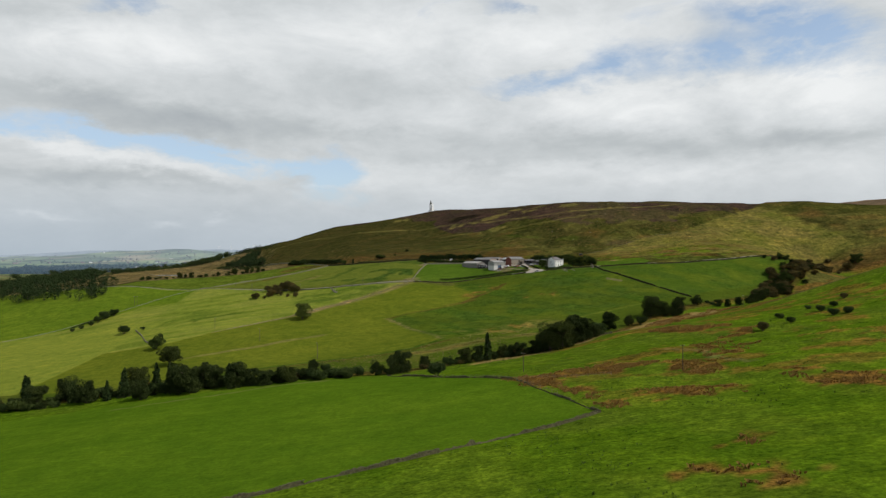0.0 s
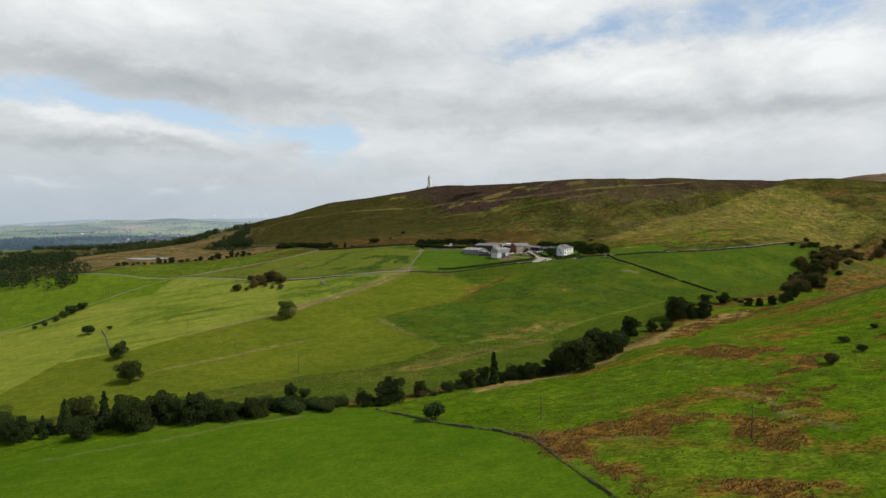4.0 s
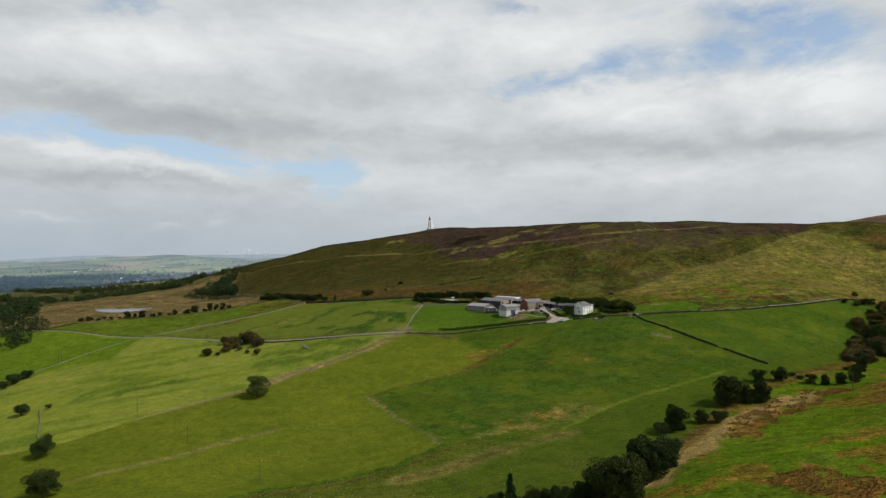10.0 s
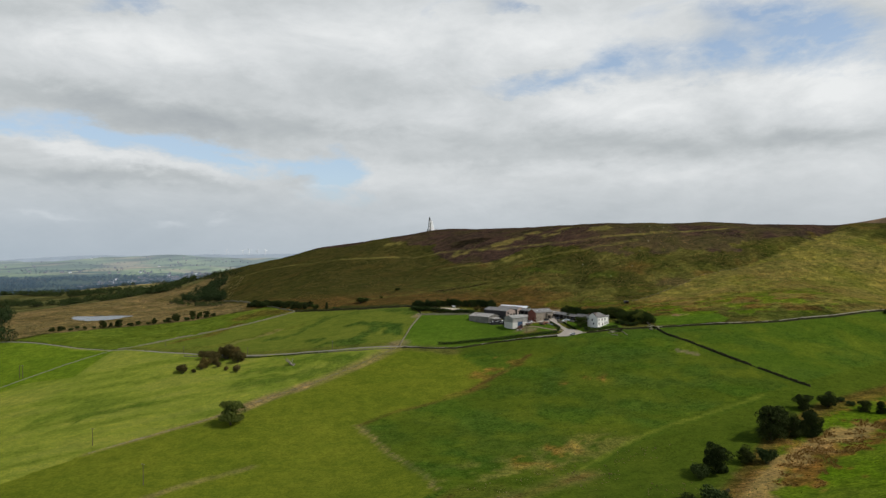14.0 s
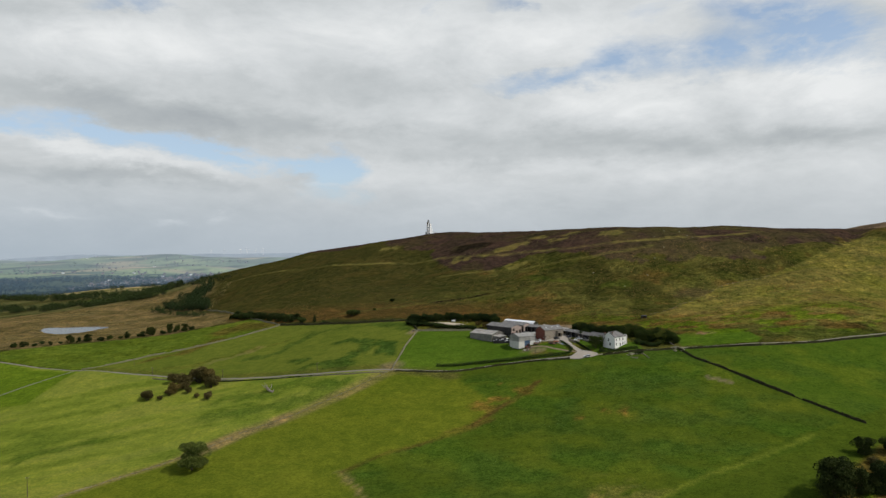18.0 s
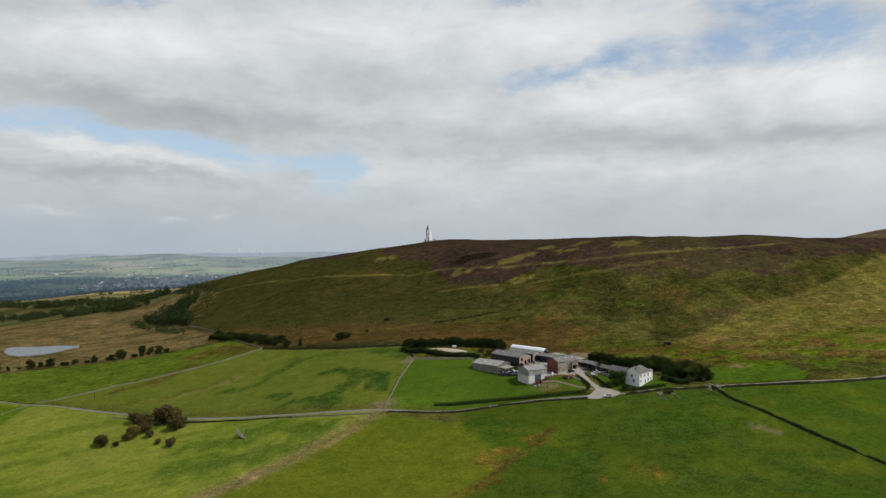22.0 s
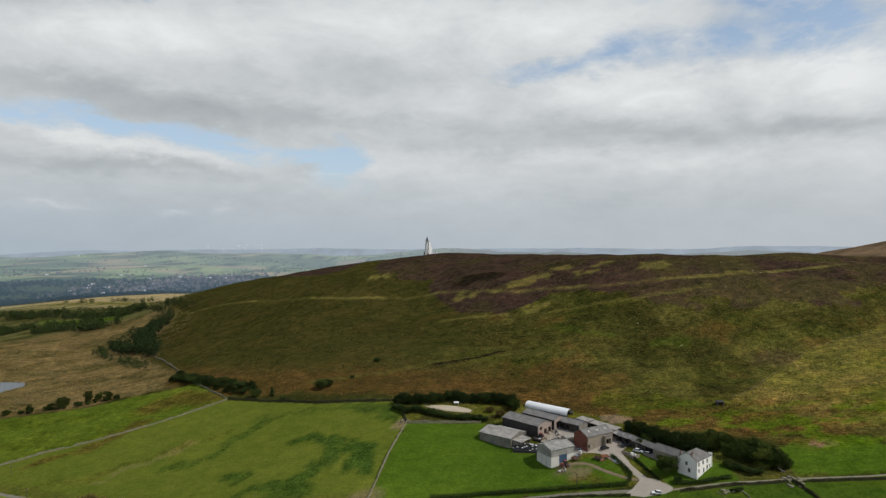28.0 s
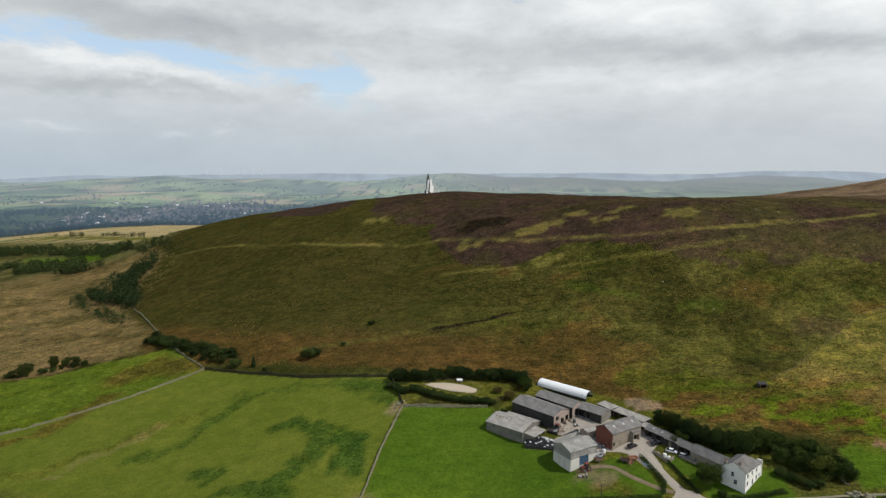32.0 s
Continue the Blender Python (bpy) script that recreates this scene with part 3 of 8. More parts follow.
NEAR_WALL = [(-90, -92), (-60, -84), (-5, -60), (12, -51), (27, -41), (42, -30)]
NEAR_WALL_SIDE = [(42, -30), (37, -6), (31, 14), (26, 36), (15, 50), (-6, 70), (-30, 109)]
FIELD_TOP = [(-260, 60), (-205, 78), (-160, 88), (-125, 98), (-76, 111), (-52, 115), (-30, 109)]
MOOR_TRACK = [(-319, 860), (-239, 831), (-198, 802), (-143, 762), (-88, 729), (-38, 717), (-2, 714), (22, 698), (55, 680), (109, 658), (151, 640), (198, 633), (239, 636), (272, 642), (330, 656)]
MOOR_TRACK_LOW = [(-1, 650), (21, 647), (62, 639), (101, 628), (130, 622), (149, 618), (179, 618), (206, 621)]
FOOT_TRACK = [(-86, 551), (-37, 557), (0, 575)]
HEATH = [(-78, 883), (-60, 787), (-48, 759), (-20, 743), (-2, 716), (6, 680), (16, 655), (64, 640), (90, 648), (133, 640), (146, 625), (162, 613), (188, 601), (230, 593), (276, 590), (420, 640), (640, 820),
         (620, 1250), (-60, 1250), (-90, 930)]
HEATH_WEST = [(-215, 905), (-188, 872), (-130, 852), (-104, 880), (-110, 930), (-140, 1100), (-230, 1100)]
DARK_SLOPE = [(-150, 690), (-40, 650), (20, 635), (90, 615), (150, 600), (250, 580), (210, 560), (150, 555), (90, 575), (20, 600), (-60, 590), (-130, 600), (-190, 680)]
STRAW_SPOTS = [((167, 662), 9), ((137, 690), 6), ((62, 690), 7), ((76, 694), 6), ((66, 646), 6), ((116, 680), 5), ((14, 692), 7), ((230, 640), 5), ((100, 700), 5), ((-70, 770), 6)]
GREEN_SPOTS = [[(147, 567), (163, 562)], [(84, 609), (103, 593), (119, 583)], [(157, 479), (175, 469)], [(250, 500), (270, 490)]]
GULLY = [(-6, 568), (23, 575), (43, 583)]
FENCE_EAST = [(159, 490), (174, 498), (195, 515), (234, 543), (256, 552), (290, 566)]
FARM_TRACK = [(20, 212), (62, 243), (86, 263), (108, 276), (134, 286), (158, 297), (176, 308)]
BRAKE_LINE = [(-20, 186), (0, 193), (20, 207), (42, 222), (64, 236)]
DITCH = [(1, 331), (14, 336), (31, 354), (45, 367), (57, 380)]
RUSH_BEDS = [
    [(34, 42), (52, 49), (68, 49), (88, 36), (70, 28), (54, 27), (35, 33)], [(103, 63), (119, 66), (130, 52), (112, 30), (96, 33)],
    [(108, 136), (126, 130), (146, 106), (127, 98), (108, 120)], [(87, 35), (103, 24), (88, 2), (79, 14)], [(121, 75), (146, 90), (141, 74), (125, 66)],
    [(22, 46), (44, 43), (43, 22), (29, 20)], [(128, 206), (150, 236), (204, 276), (222, 262), (166, 222), (136, 194)],
    [(41, -94), (52, -96), (56, -107), (45, -110)], [(58, -75), (63, -84), (55, -90)], [(57, -8), (77, -12), (89, -26), (76, -33)],
    [(105, -4), (122, -36), (112, -47), (98, -20)], [(30, 34), (36, 12), (40, -8), (45, -30), (52, -28), (46, -4), (42, 16), (37, 33)]]
POND = [(-399, 642), (-393, 624), (-384, 610), (-369, 594), (-350, 586), (-341, 598), (-336, 613), (-333, 640), (-342, 655), (-364, 656), (-380, 648)]
ARENA = [(-9, 501), (0, 495), (16, 491), (19, 496), (10, 501), (-2, 503)]
YARD_PLAN = [(61.5, 437), (66, 437.5), (71, 437.2), (75.5, 435.4), (78, 430), (80.5, 424), (86.4, 423), (86.6, 427), (85, 434.5), (90, 440), (91, 447), (84, 456), (78, 462), (73, 463), (62, 468), (50, 470), (47, 456), (55, 450), (60, 446)]
DRIVE = [(80, 441), (83, 430), (86, 418), (90, 407), (91, 401)]
MID_TRACK = [(60, 430), (66, 429.5), (69.5, 427.5), (72.5, 423), (77, 418), (82, 413.5), (86, 411)]

PAINTS = dict(
    sheep=(0.064, 0.116, 0.007), near=(0.060, 0.110, 0.006), olive=(0.094, 0.116, 0.012), right=(0.053, 0.079, 0.009), west=(0.156, 0.186, 0.026),
    upper=(0.096, 0.118, 0.018), paddock=(0.058, 0.103, 0.011), east=(0.052, 0.088, 0.010), rough=(0.080, 0.088, 0.017), lush=(0.040, 0.082, 0.010), tuft=(0.034, 0.066, 0.012),
    moor=(0.034, 0.0365, 0.011), straw=(0.074, 0.077, 0.021), heather=(0.040, 0.028, 0.022), bracken=(0.078, 0.050, 0.017), rush=(0.128, 0.074, 0.019), tawny=(0.148, 0.138, 0.040),
    bank=(0.190, 0.152, 0.066), rust=(0.135, 0.088, 0.022), dry_bank=(0.215, 0.160, 0.062), bare=(0.20, 0.15, 0.105), peat=(0.012, 0.010, 0.008), plain=(0.128, 0.104, 0.048), far_moor=(0.150, 0.112, 0.074), vale=(0.088, 0.092, 0.036), straw_ridge=(0.29, 0.25, 0.145))


def zone_colours(x, y, z):
    col = np.empty((len(x), 3))
    wild = np.zeros(len(x))
    n1, n2 = fbm(x / 34, y / 34, 21, 4), fbm(x / 9, y / 9, 22, 3)
    n3, n4 = fbm(x / 90, y / 90, 23, 4), fbm(x / 22 + 9, y / 22, 24, 4)
    jx, jy = x + 14 * (fbm(x / 7, y / 7, 31, 2) - 0.5), y + 14 * (fbm(x / 7, y / 7, 32, 2) - 0.5)

    def lay(mask, name, w=None, amount=1.0):
        f = np.clip(mask.astype(float) * amount, 0, 1)[:, None]
        col[:] = col * (1 - f) + np.array(PAINTS[name]) * f
        if w is not None:
            wild[:] = wild * (1 - f[:, 0]) + w * f[:, 0]

    # the open moor as the base of all
    lay(np.ones(len(x)), "moor", 0.75)
    lay(smooth(20, 140, x) * smooth(740, 620, y + 60 * (n3 - 0.5)) * 0.5 * smooth(0.36, 0.56, n4), "straw")
    east_slope = 0.25 + 0.75 * smooth(-40, 60, x)
    lay(smooth(0.50, 0.66, n1) * 0.6 * east_slope, "straw")
    lay(smooth(0.54, 0.64, fbm(x / 55 + 2, y / 20, 36, 4)) * 0.4 * east_slope * smooth(680, 600, y), "right", None, 0.4)
    wild[:] *= 0.55 + 0.45 * east_slope
    lay(smooth(0.56, 0.7, n4) * 0.6 * east_slope, "bracken")
    lay(smooth(0.52, 0.7, fbm(x / 40 + 5, y / 15, 35, 4)) * smooth(540, 470, y) * 0.35, "lush")
    hx, hy = x + 34 * (n1 - 0.5) + 16 * (n4 - 0.5), y + 34 * (fbm(x / 34 + 7, y / 34, 26, 4) - 0.5) + 16 * (n2 - 0.5)
    lay(smooth(50, -60, x) * smooth(560, 610, y) * (0.04 + 0.10 * n1), "bracken")
    heath = inside(HEATH, hx, hy)
    lay(heath, "heather", 0.6)
    lay(heath * smooth(0.54, 0.64, fbm(x / 30 + 1, y / 14, 42, 4)) * 0.35, "moor")
    lay(heath * smooth(110, 240, x) * smooth(0.42, 0.58, n1) * 0.3, "straw")
    lay(inside(HEATH_WEST, x + 0.4 * (hx - x), y + 0.4 * (hy - y)), "heather", 0.5)
    lay(inside(DARK_SLOPE, hx, hy) * (0.4 + 0.5 * smooth(0.4, 0.6, n1)) * 0.5, "moor")
    for (px, py), reach in STRAW_SPOTS:
        lay(smooth(reach, 0.4 * reach, off_line([(px, py), (px + 13, py - 3)], jx, jy)) * 0.6, "tawny", 0.6)
    for line in GREEN_SPOTS:
        lay(smooth(7, 2, off_line(line, jx, jy)) * 0.3, "paddock", 0.4)
    lay(smooth(11, 5, off_line([(18, 722), (34, 722), (48, 716)], jx, jy)) * 0.85, "peat")
    lay(smooth(9, 4, off_line([(200, 537), (218, 538)], jx, jy)) * 0.6, "heather")
    belt = smooth(0, 6, jy - np.interp(jx, [-300, -137, -27, 40, 100, 140, 240], [640, 548, 515, 508, 470, 440, 455])) * smooth(60, 26, jy - np.interp(jx, [-300, -137, -27, 40, 100, 140, 240], [640, 548, 515, 508, 470, 440, 455]))
    lay(belt * (0.4 + 0.6 * n1), "bracken")
    lay(smooth(2.9, 1.0, off_line(MOOR_TRACK, x + 3 * (n2 - .5), y + 3 * (n2 - .5))) * (0.25 + 0.45 * smooth(0.35, 0.6, n4)), "tawny", 0.4)
    lay(smooth(2.6, 0.9, off_line(MOOR_TRACK_LOW, x, y + 3 * (n2 - .5))) * (0.25 + 0.4 * n4), "tawny")
    lay(smooth(4.0, 1.5, off_line(FOOT_TRACK, x + 5 * (n2 - .5), y + 5 * (n2 - .5))) * 0.55, "straw")
    lay(smooth(2.6, 1.0, off_line(GULLY, x, y)), "peat")
    spur = inside([(154, 486), (174, 499), (195, 516), (234, 544), (256, 553), (290, 566), (330, 588), (420, 645), (480, 520), (330, 440), (260, 428), (190, 452)], x + 3 * (n2 - 0.5), y + 3 * (n2 - 0.5))
    lay(spur * (0.50 + 0.30 * n4), "tawny")
    lay(spur * smooth(0.52, 0.62, fbm(x / 24, y / 10, 60, 4)) * smooth(520, 450, y) * 0.6, "bracken", 0.8)
    lay(smooth(60, 150, x) * smooth(640, 560, y) * smooth(0.46, 0.6, n1) * 0.16, "tawny")
    lay(spur * smooth(0.5, 0.62, n1) * 0.3, "right")
    lay(spur * smooth(0.42, 0.56, fbm(x / 30, y / 14, 59, 4)) * smooth(190, 240, x) * 0.25, "olive")
    lay((off_line([(100, 500), (150, 480), (175, 470)], jx, jy) < 11) * 0.55, "right")
    far_hill = smooth(430, 560, x) * smooth(820, 960, y + 40 * (n3 - 0.5))
    lay(far_hill, "far_moor", 0.4)
    lay(far_hill * smooth(0.46, 0.6, n1) * 0.6, "heather")
    # the peaty plain with the pond
    plain = smooth(8, -8, jx - np.interp(jy, [560, 616, 700, 760, 850, 1000], [-190, -203, -265, -292, -302, -390])) * smooth(0, 7, jy - bound(PLAIN_EDGE)(jx))
    lay(plain * smooth(1250, 1000, y), "plain", 0.7)
    lay(plain * smooth(0.5, 0.62, n4) * 0.5, "moor")
    vale = smooth(-340, -380, jx) * smooth(910, 940, jy + 0.1 * (jx + 500)) * smooth(1750, 1700, y)
    lay(vale, "vale", 0.5)
    lay(vale * smooth(0.46, 0.56, n1) * 0.7, "moor")
    crest = y - np.interp(x, [-1350, -854, -665, -450, -250], [1730, 1580, 1450, 1330, 1250])
    lay(vale * smooth(-190, -150, crest), "straw_ridge")
    lay(vale * smooth(-150, -140, crest) * smooth(-95, -105, crest), "rough")
    lay(inside([(-660, 1150), (-507, 1078), (-440, 1000), (-415, 955), (-591, 1080)], jx, jy), "paddock", 0.3)
    # the fields
    lane_y = bound(LANE)(x)
    rough_y = bound([(-400, 150)] + ROUGH_EDGE + [(300, 372), (420, 500)])(x)
    stream_y = bound(STREAM_LINE)(x)
    mid = (y > stream_y) & (y < lane_y)
    lay(mid, "right", 0.22)
    lay(mid * smooth(0.52, 0.64, n4), "rough", 0.5, 0.45)
    lay(mid * smooth(45, 75, x) * smooth(8, 16, y - stream_y), "right", 0.15)
    fields = (y > rough_y) & (y < lane_y)
    west = (y > bound([(-600, 60)] + FIELD_EDGE + [(-20, 420)])(x)) & (x < -20)
    edge_x = np.interp(y, [200, 221, 263, 297, 312, 332, 344, 372, 398, 411], [0, -1, -26, -45, -28, 12, 28, 24, 10, 4])
    lay(fields & (x >= edge_x) & (x < np.interp(y, [320, 341, 360, 387, 402], [209, 189, 172, 152, 147])), "right", 0.14)
    lay(fields * smooth(4, -4, x - edge_x + 7 * (n2 - 0.5)) * ~west, "olive", 0.12)
    lay((fields & (x >= edge_x)) * smooth(0.50, 0.64, fbm((x - 0.4 * y) / 44, (y + 0.4 * x) / 18, 58, 4)), "lush", 0.35, 0.6)
    lay(fields & (x >= np.interp(y, [320, 341, 360, 387, 402], [209, 189, 172, 152, 147])) & (x > 140), "east", 0.15)
    in_right = fields & (x >= edge_x)
    lay(in_right * smooth(0.46, 0.60, fbm((x - 0.3 * y) / 30 + 3, (y + 0.3 * x) / 13, 93, 4)), "tuft", 0.3, 0.36)
    lay(in_right * smooth(0.54, 0.66, fbm((x - 0.3 * y) / 24 + 8, (y + 0.3 * x) / 12, 94, 4)), "olive", None, 0.38)
    for line, half in (([(98, 368), (118, 361), (138, 356)], 9.0), ([(60, 330), (72, 352)], 5.0), ([(100, 330), (150, 322)], 6.0)):
        lay(in_right * smooth(half * 1.5, half * 0.4, off_line(line, jx, jy)) * 0.55, "tuft", 0.4)
    lay(smooth(2.4, 0.8, off_line([(150, 364), (160, 358)], x, y)) * 0.6, "bare")
    lay(fields & west, "west", 0.15)
    streak = fbm((x + 0.35 * y) / 46 + 1, (y - 0.35 * x) / 11, 57, 4)
    lay((fields & west) * smooth(0.46, 0.70, streak), "lush", None, 0.45)
    lay((fields & west) * smooth(0.50, 0.32, streak), "bank", None, 0.12)
    for line, half in (([(-132, 389), (-112, 391), (-90, 396), (-66, 397)], 7.0), ([(-131, 362), (-112, 368), (-78, 376), (-62, 390)], 7.5), ([(-215, 330), (-180, 345)], 6.0)):
        lay((fields & west) * smooth(half * 1.7, half * 0.3, off_line(line, jx, jy)) * 0.7, "lush", 0.3)
    far_left = (y > np.interp(x, [-700, -400, -334, -296], [380, 345, 362, 406])) & (x < -262) & (y < np.interp(x, [-700, -460, -336, -262], [600, 528, 490, 462]))
    lay(far_left, "sheep", 0.2)
    lay(far_left, "west", None, 0.25)
    lay((x < -240) & (y < 345) & (y > 110) & fields, "west", 0.15)
    upper = (y > lane_y) & inside([(-300, 430)] + LEFT_WALL + [ (-109, 531), (-74, 517), (-47, 513), (-27, 511),
                                   (-18, 482), (-25, 450), (-31, 405)], x, y)
    lay(upper, "upper", 0.04)
    ax, ay = x + 13 * (fbm(x / 7, y / 7, 51, 3) - 0.5), y + 13 * (fbm(x / 7, y / 7, 52, 3) - 0.5)
    for line, half, amt in (([(-141, 460), (-127, 463), (-119, 472), (-112, 484), (-103, 502)], 3.4, 0.6), ([(-74, 475), (-63, 475), (-55, 465), (-55, 450), (-60, 437), (-67, 434)], 5.0, 0.75),
                            ([(-84, 432), (-73, 427), (-60, 425), (-65, 416), (-76, 422)], 4.5, 0.7), ([(-102, 446), (-95, 443)], 4.0, 0.7), ([(-44, 460), (-37, 456), (-39, 443)], 7.0, 0.8), ([(-96, 418), (-89, 425)], 4.0, 0.55),
                            ([(-110, 505), (-80, 508), (-50, 508)], 3.0, 0.5), ([(-46, 506), (-30, 498), (-26, 488)], 6.0, 0.6)):
        lay(upper * smooth(half * 1.25, half * 0.75, off_line(line, ax, ay)) * np.minimum(1.0, amt * 1.25), "tuft", 0.5)
    lay(upper * smooth(3.6, 1.2, off_line([(-206, 446), (-195, 454), (-178, 459), (-164, 468), (-155, 475), (-120, 498)], ax, ay)) * 0.65, "rough", 0.6)
    lay(upper * smooth(3.0, 1.0, off_line([(-172, 452), (-161, 463), (-151, 472), (-135, 488)], ax, ay)) * 0.4, "bank")
    lay(upper * smooth(7, 2, np.abs(y - lane_y - 4)) * 0.55, "straw", 0.5)
    leftstrip = inside(PLAIN_EDGE[2:] + [(-137, 546)] + LEFT_WALL[::-1] + [(-290, 480), (-336, 493), (-369, 505)], x, y)
    lay(leftstrip, "paddock", 0.35)
    lay(leftstrip, "upper", None, 0.45)
    lay(leftstrip * smooth(0.5, 0.62, fbm(x / 16, y / 9, 53, 4)) * 0.6, "right", 0.5)
    for line, half in (([(-199, 489), (-192, 498), (-186, 512), (-184, 520)], 5.0), ([(-186, 546), (-172, 558), (-150, 550)], 9.0), ([(-222, 476), (-206, 486)], 3.0)):
        lay(smooth(half * 1.6, half * 0.5, off_line(line, ax, ay)) * 0.62, "bracken", 0.8)
    lay(inside([(-31, 408), (-25, 450), (-18, 481), (22, 479), (30, 462), (44, 446), (60, 428), (80, 408), (34, 413)], x, y), "paddock", 0.15)
    lay(inside([(-18, 481), (-8, 492), (22, 484), (34, 492), (38, 500), (24, 506), (-10, 505), (-24, 500)], x, y), "rough", 0.6)
    lay(inside([(44, 446), (60, 428), (80, 408), (98, 403), (100, 425), (94, 445), (98, 458), (96, 466), (70, 494), (45, 503), (30, 485), (30, 462)], x + .3 * (jx - x), y + .3 * (jy - y)), "rough", 0.6)
    lay(inside([(60, 429), (70, 434), (79, 429), (84, 412), (79, 409)], x, y), "paddock", 0.2)
    lay(inside([(83, 476), (89, 483), (98, 480), (101, 471), (96, 467), (90, 472)], x + .5 * (jx - x), y + .5 * (jy - y)), "bare", 0.4)
    lay(smooth(5, 1.5, off_line([(54, 425), (62, 427), (68, 425)], jx, jy)) * 0.6, "bare")
    lay(smooth(6, 2, off_line([(58, 421), (68, 419)], jx, jy)) * smooth(0.45, 0.55, n2) * 0.6, "bracken", 0.7)
    lay(inside([(98, 403), (126, 404), (128, 418), (121, 420), (104, 416), (100, 425), (92, 432), (88, 430)], x, y), "paddock", 0.1)
    lay(inside([(150, 406), (155, 430), (168, 440), (188, 438), (202, 425), (206, 415), (198, 403), (184, 403)], jx * 0.3 + x * 0.7, jy * 0.3 + y * 0.7), "paddock", 0.3)
    lay(off_line([(176, 432), (181, 432)], x, y) < 4, "bare")
    brake = smooth(60, 110, x) * smooth(330, 280, x) * smooth(0, 8, jy - np.interp(jx, [60, 100, 140, 200, 260, 330], [500, 470, 444, 412, 414, 428])) * smooth(505, 462, y)
    lay(brake * smooth(0.47, 0.57, fbm(x / 13, y / 7, 63, 4)) * 0.65, "bracken", 0.9)
    lay(brake * smooth(0.50, 0.58, fbm(x / 15 + 5, y / 8, 64, 4)) * 0.75, "sheep", 0.6)
    for spot in ([(28, 362), (46, 374)], [(83, 338), (87, 340)], [(40, 248), (60, 258)]):
        lay(smooth(9, 3, off_line(spot, jx + .8 * (jx - x), jy + .8 * (jy - y))) * 0.75 * smooth(0.38, 0.52, fbm(x / 6, y / 6, 91, 3)), "rust", 0.8)
    lay(smooth(26, 8, off_line([(8, 226), (34, 240), (62, 252), (78, 262)], jx, jy)) * smooth(0.50, 0.60, fbm(x / 9, y / 5, 92, 4)) * 0.45 * (y > rough_y), "tawny", 0.8)
    # pale strips along old walls and tracks
    for line, half, name, amt in ((FIELD_EDGE[4:], 5.2, "bank", 1.0), (FIELD_EDGE[6:], 1.6, "bracken", 0.2), (FIELD_EDGE[2:5], 2.4, "bank", 0.6), (FIELD_CORNER, 1.3, "bank", 0.6), (FIELD_TWO[:4], 1.4, "bracken", 0.6), (DITCH, 1.8, "bracken", 0.9),
                                  ([(-171, 200), (-132, 221), (-111, 239), (-89, 254)], 1.8, "bank", 0.5), (ROUGH_EDGE[1:7], 1.5, "lush", 0.9), ([(x + 2, y - 5) for x, y in ROUGH_EDGE[2:7]], 1.2, "bracken", 0.6), (BRAKE_LINE, 5.0, "tawny", 0.6), (BRAKE_LINE, 2.0, "bracken", 0.6),
                                  ([(-32, 408), (-10, 408), (6, 404)], 6.0, "straw", 0.9), ([(-34, 414), (-29, 418)], 5.0, "bare", 0.8), ([(-20, 483), (-22, 478)], 3.0, "bare", 0.7)):
        lay(smooth(half * 1.5, half * 0.5, off_line(line, x + 4 * (n2 - .5), y + 4 * (n2 - .5))) * amt * (0.5 + 0.5 * smooth(0.36, 0.54, n4)), name, 0.5)
    lay(smooth(1.9, 0.7, off_line(FARM_TRACK[1:], x, y + 2 * (n2 - .5))) * 0.42, "west", 0.2)
    lay(smooth(1.6, 0.6, off_line([(px + 1.5, py - 2.0) for px, py in FARM_TRACK[1:]], x, y + 2 * (n2 - .5))) * 0.35, "lush", 0.3)
    # this side of the stream
    near = (y < stream_y) & (y > -700)
    lay(near, "near", 0.45)
    lay(near * smooth(0.5, 0.62, n1), "west", None, 0.12)
    lay(near * smooth(0.56, 0.66, n4), "rough", None, 0.18)
    lay((near & inside([(205, 215), (250, 275), (330, 370), (420, 460), (420, 200), (260, 190)], jx, jy)), "straw", 0.6)
    wet = near * smooth(30, 75, x) * smooth(-40, 10, y)
    lay(wet * smooth(0.48, 0.60, fbm(jx / 34, jy / 13, 45, 4)) * 0.14, "straw", 0.6)
    lay(wet * smooth(0.545, 0.585, fbm(jx / 26 + 4, jy / 11, 46, 4)) * 0.65, "rush", 0.8)
    for bed in RUSH_BEDS:
        lay(inside(bed, jx + .7 * (jx - x), jy + .7 * (jy - y)) * smooth(0.30, 0.55, n2), "rush", 0.8, 0.9)
    lay(smooth(8.5, 3.0, off_line([(20, 134), (55, 142), (80, 154), (104, 182), (122, 207), (143, 228), (170, 244), (200, 262)], jx, jy)) * 0.95, "dry_bank", 0.5)
    lay(smooth(9, 4, np.abs(y - stream_y)), "bracken", 0.8, 0.7)
    sheep = inside(NEAR_WALL + NEAR_WALL_SIDE[1:] + FIELD_TOP[::-1] + [(-320, -40), (-200, -110)], x, y)
    lay(sheep, "sheep", 0.08)
    lay(smooth(2.4, 0.8, off_line([(-150, 74), (-112, 84), (-84, 98), (-60, 104)], x, y + 6 * (n2 - .5))) * 0.35, "bank")
    lay(smooth(2.2, 1.0, off_line([(95, 64), (104, 48), (101, 30), (106, 12)], x, y)) * 0.5, "bank")
    # the wide valley and the hills behind
    farm = np.maximum.reduce([smooth(1050 + 560 * smooth(-200, -330, x), 1300 + 360 * smooth(-200, -330, x), y), smooth(850, 1000, -x), smooth(900, 1200, x)]) * (1 - smooth(320, 480, x) * smooth(1700, 1500, y))
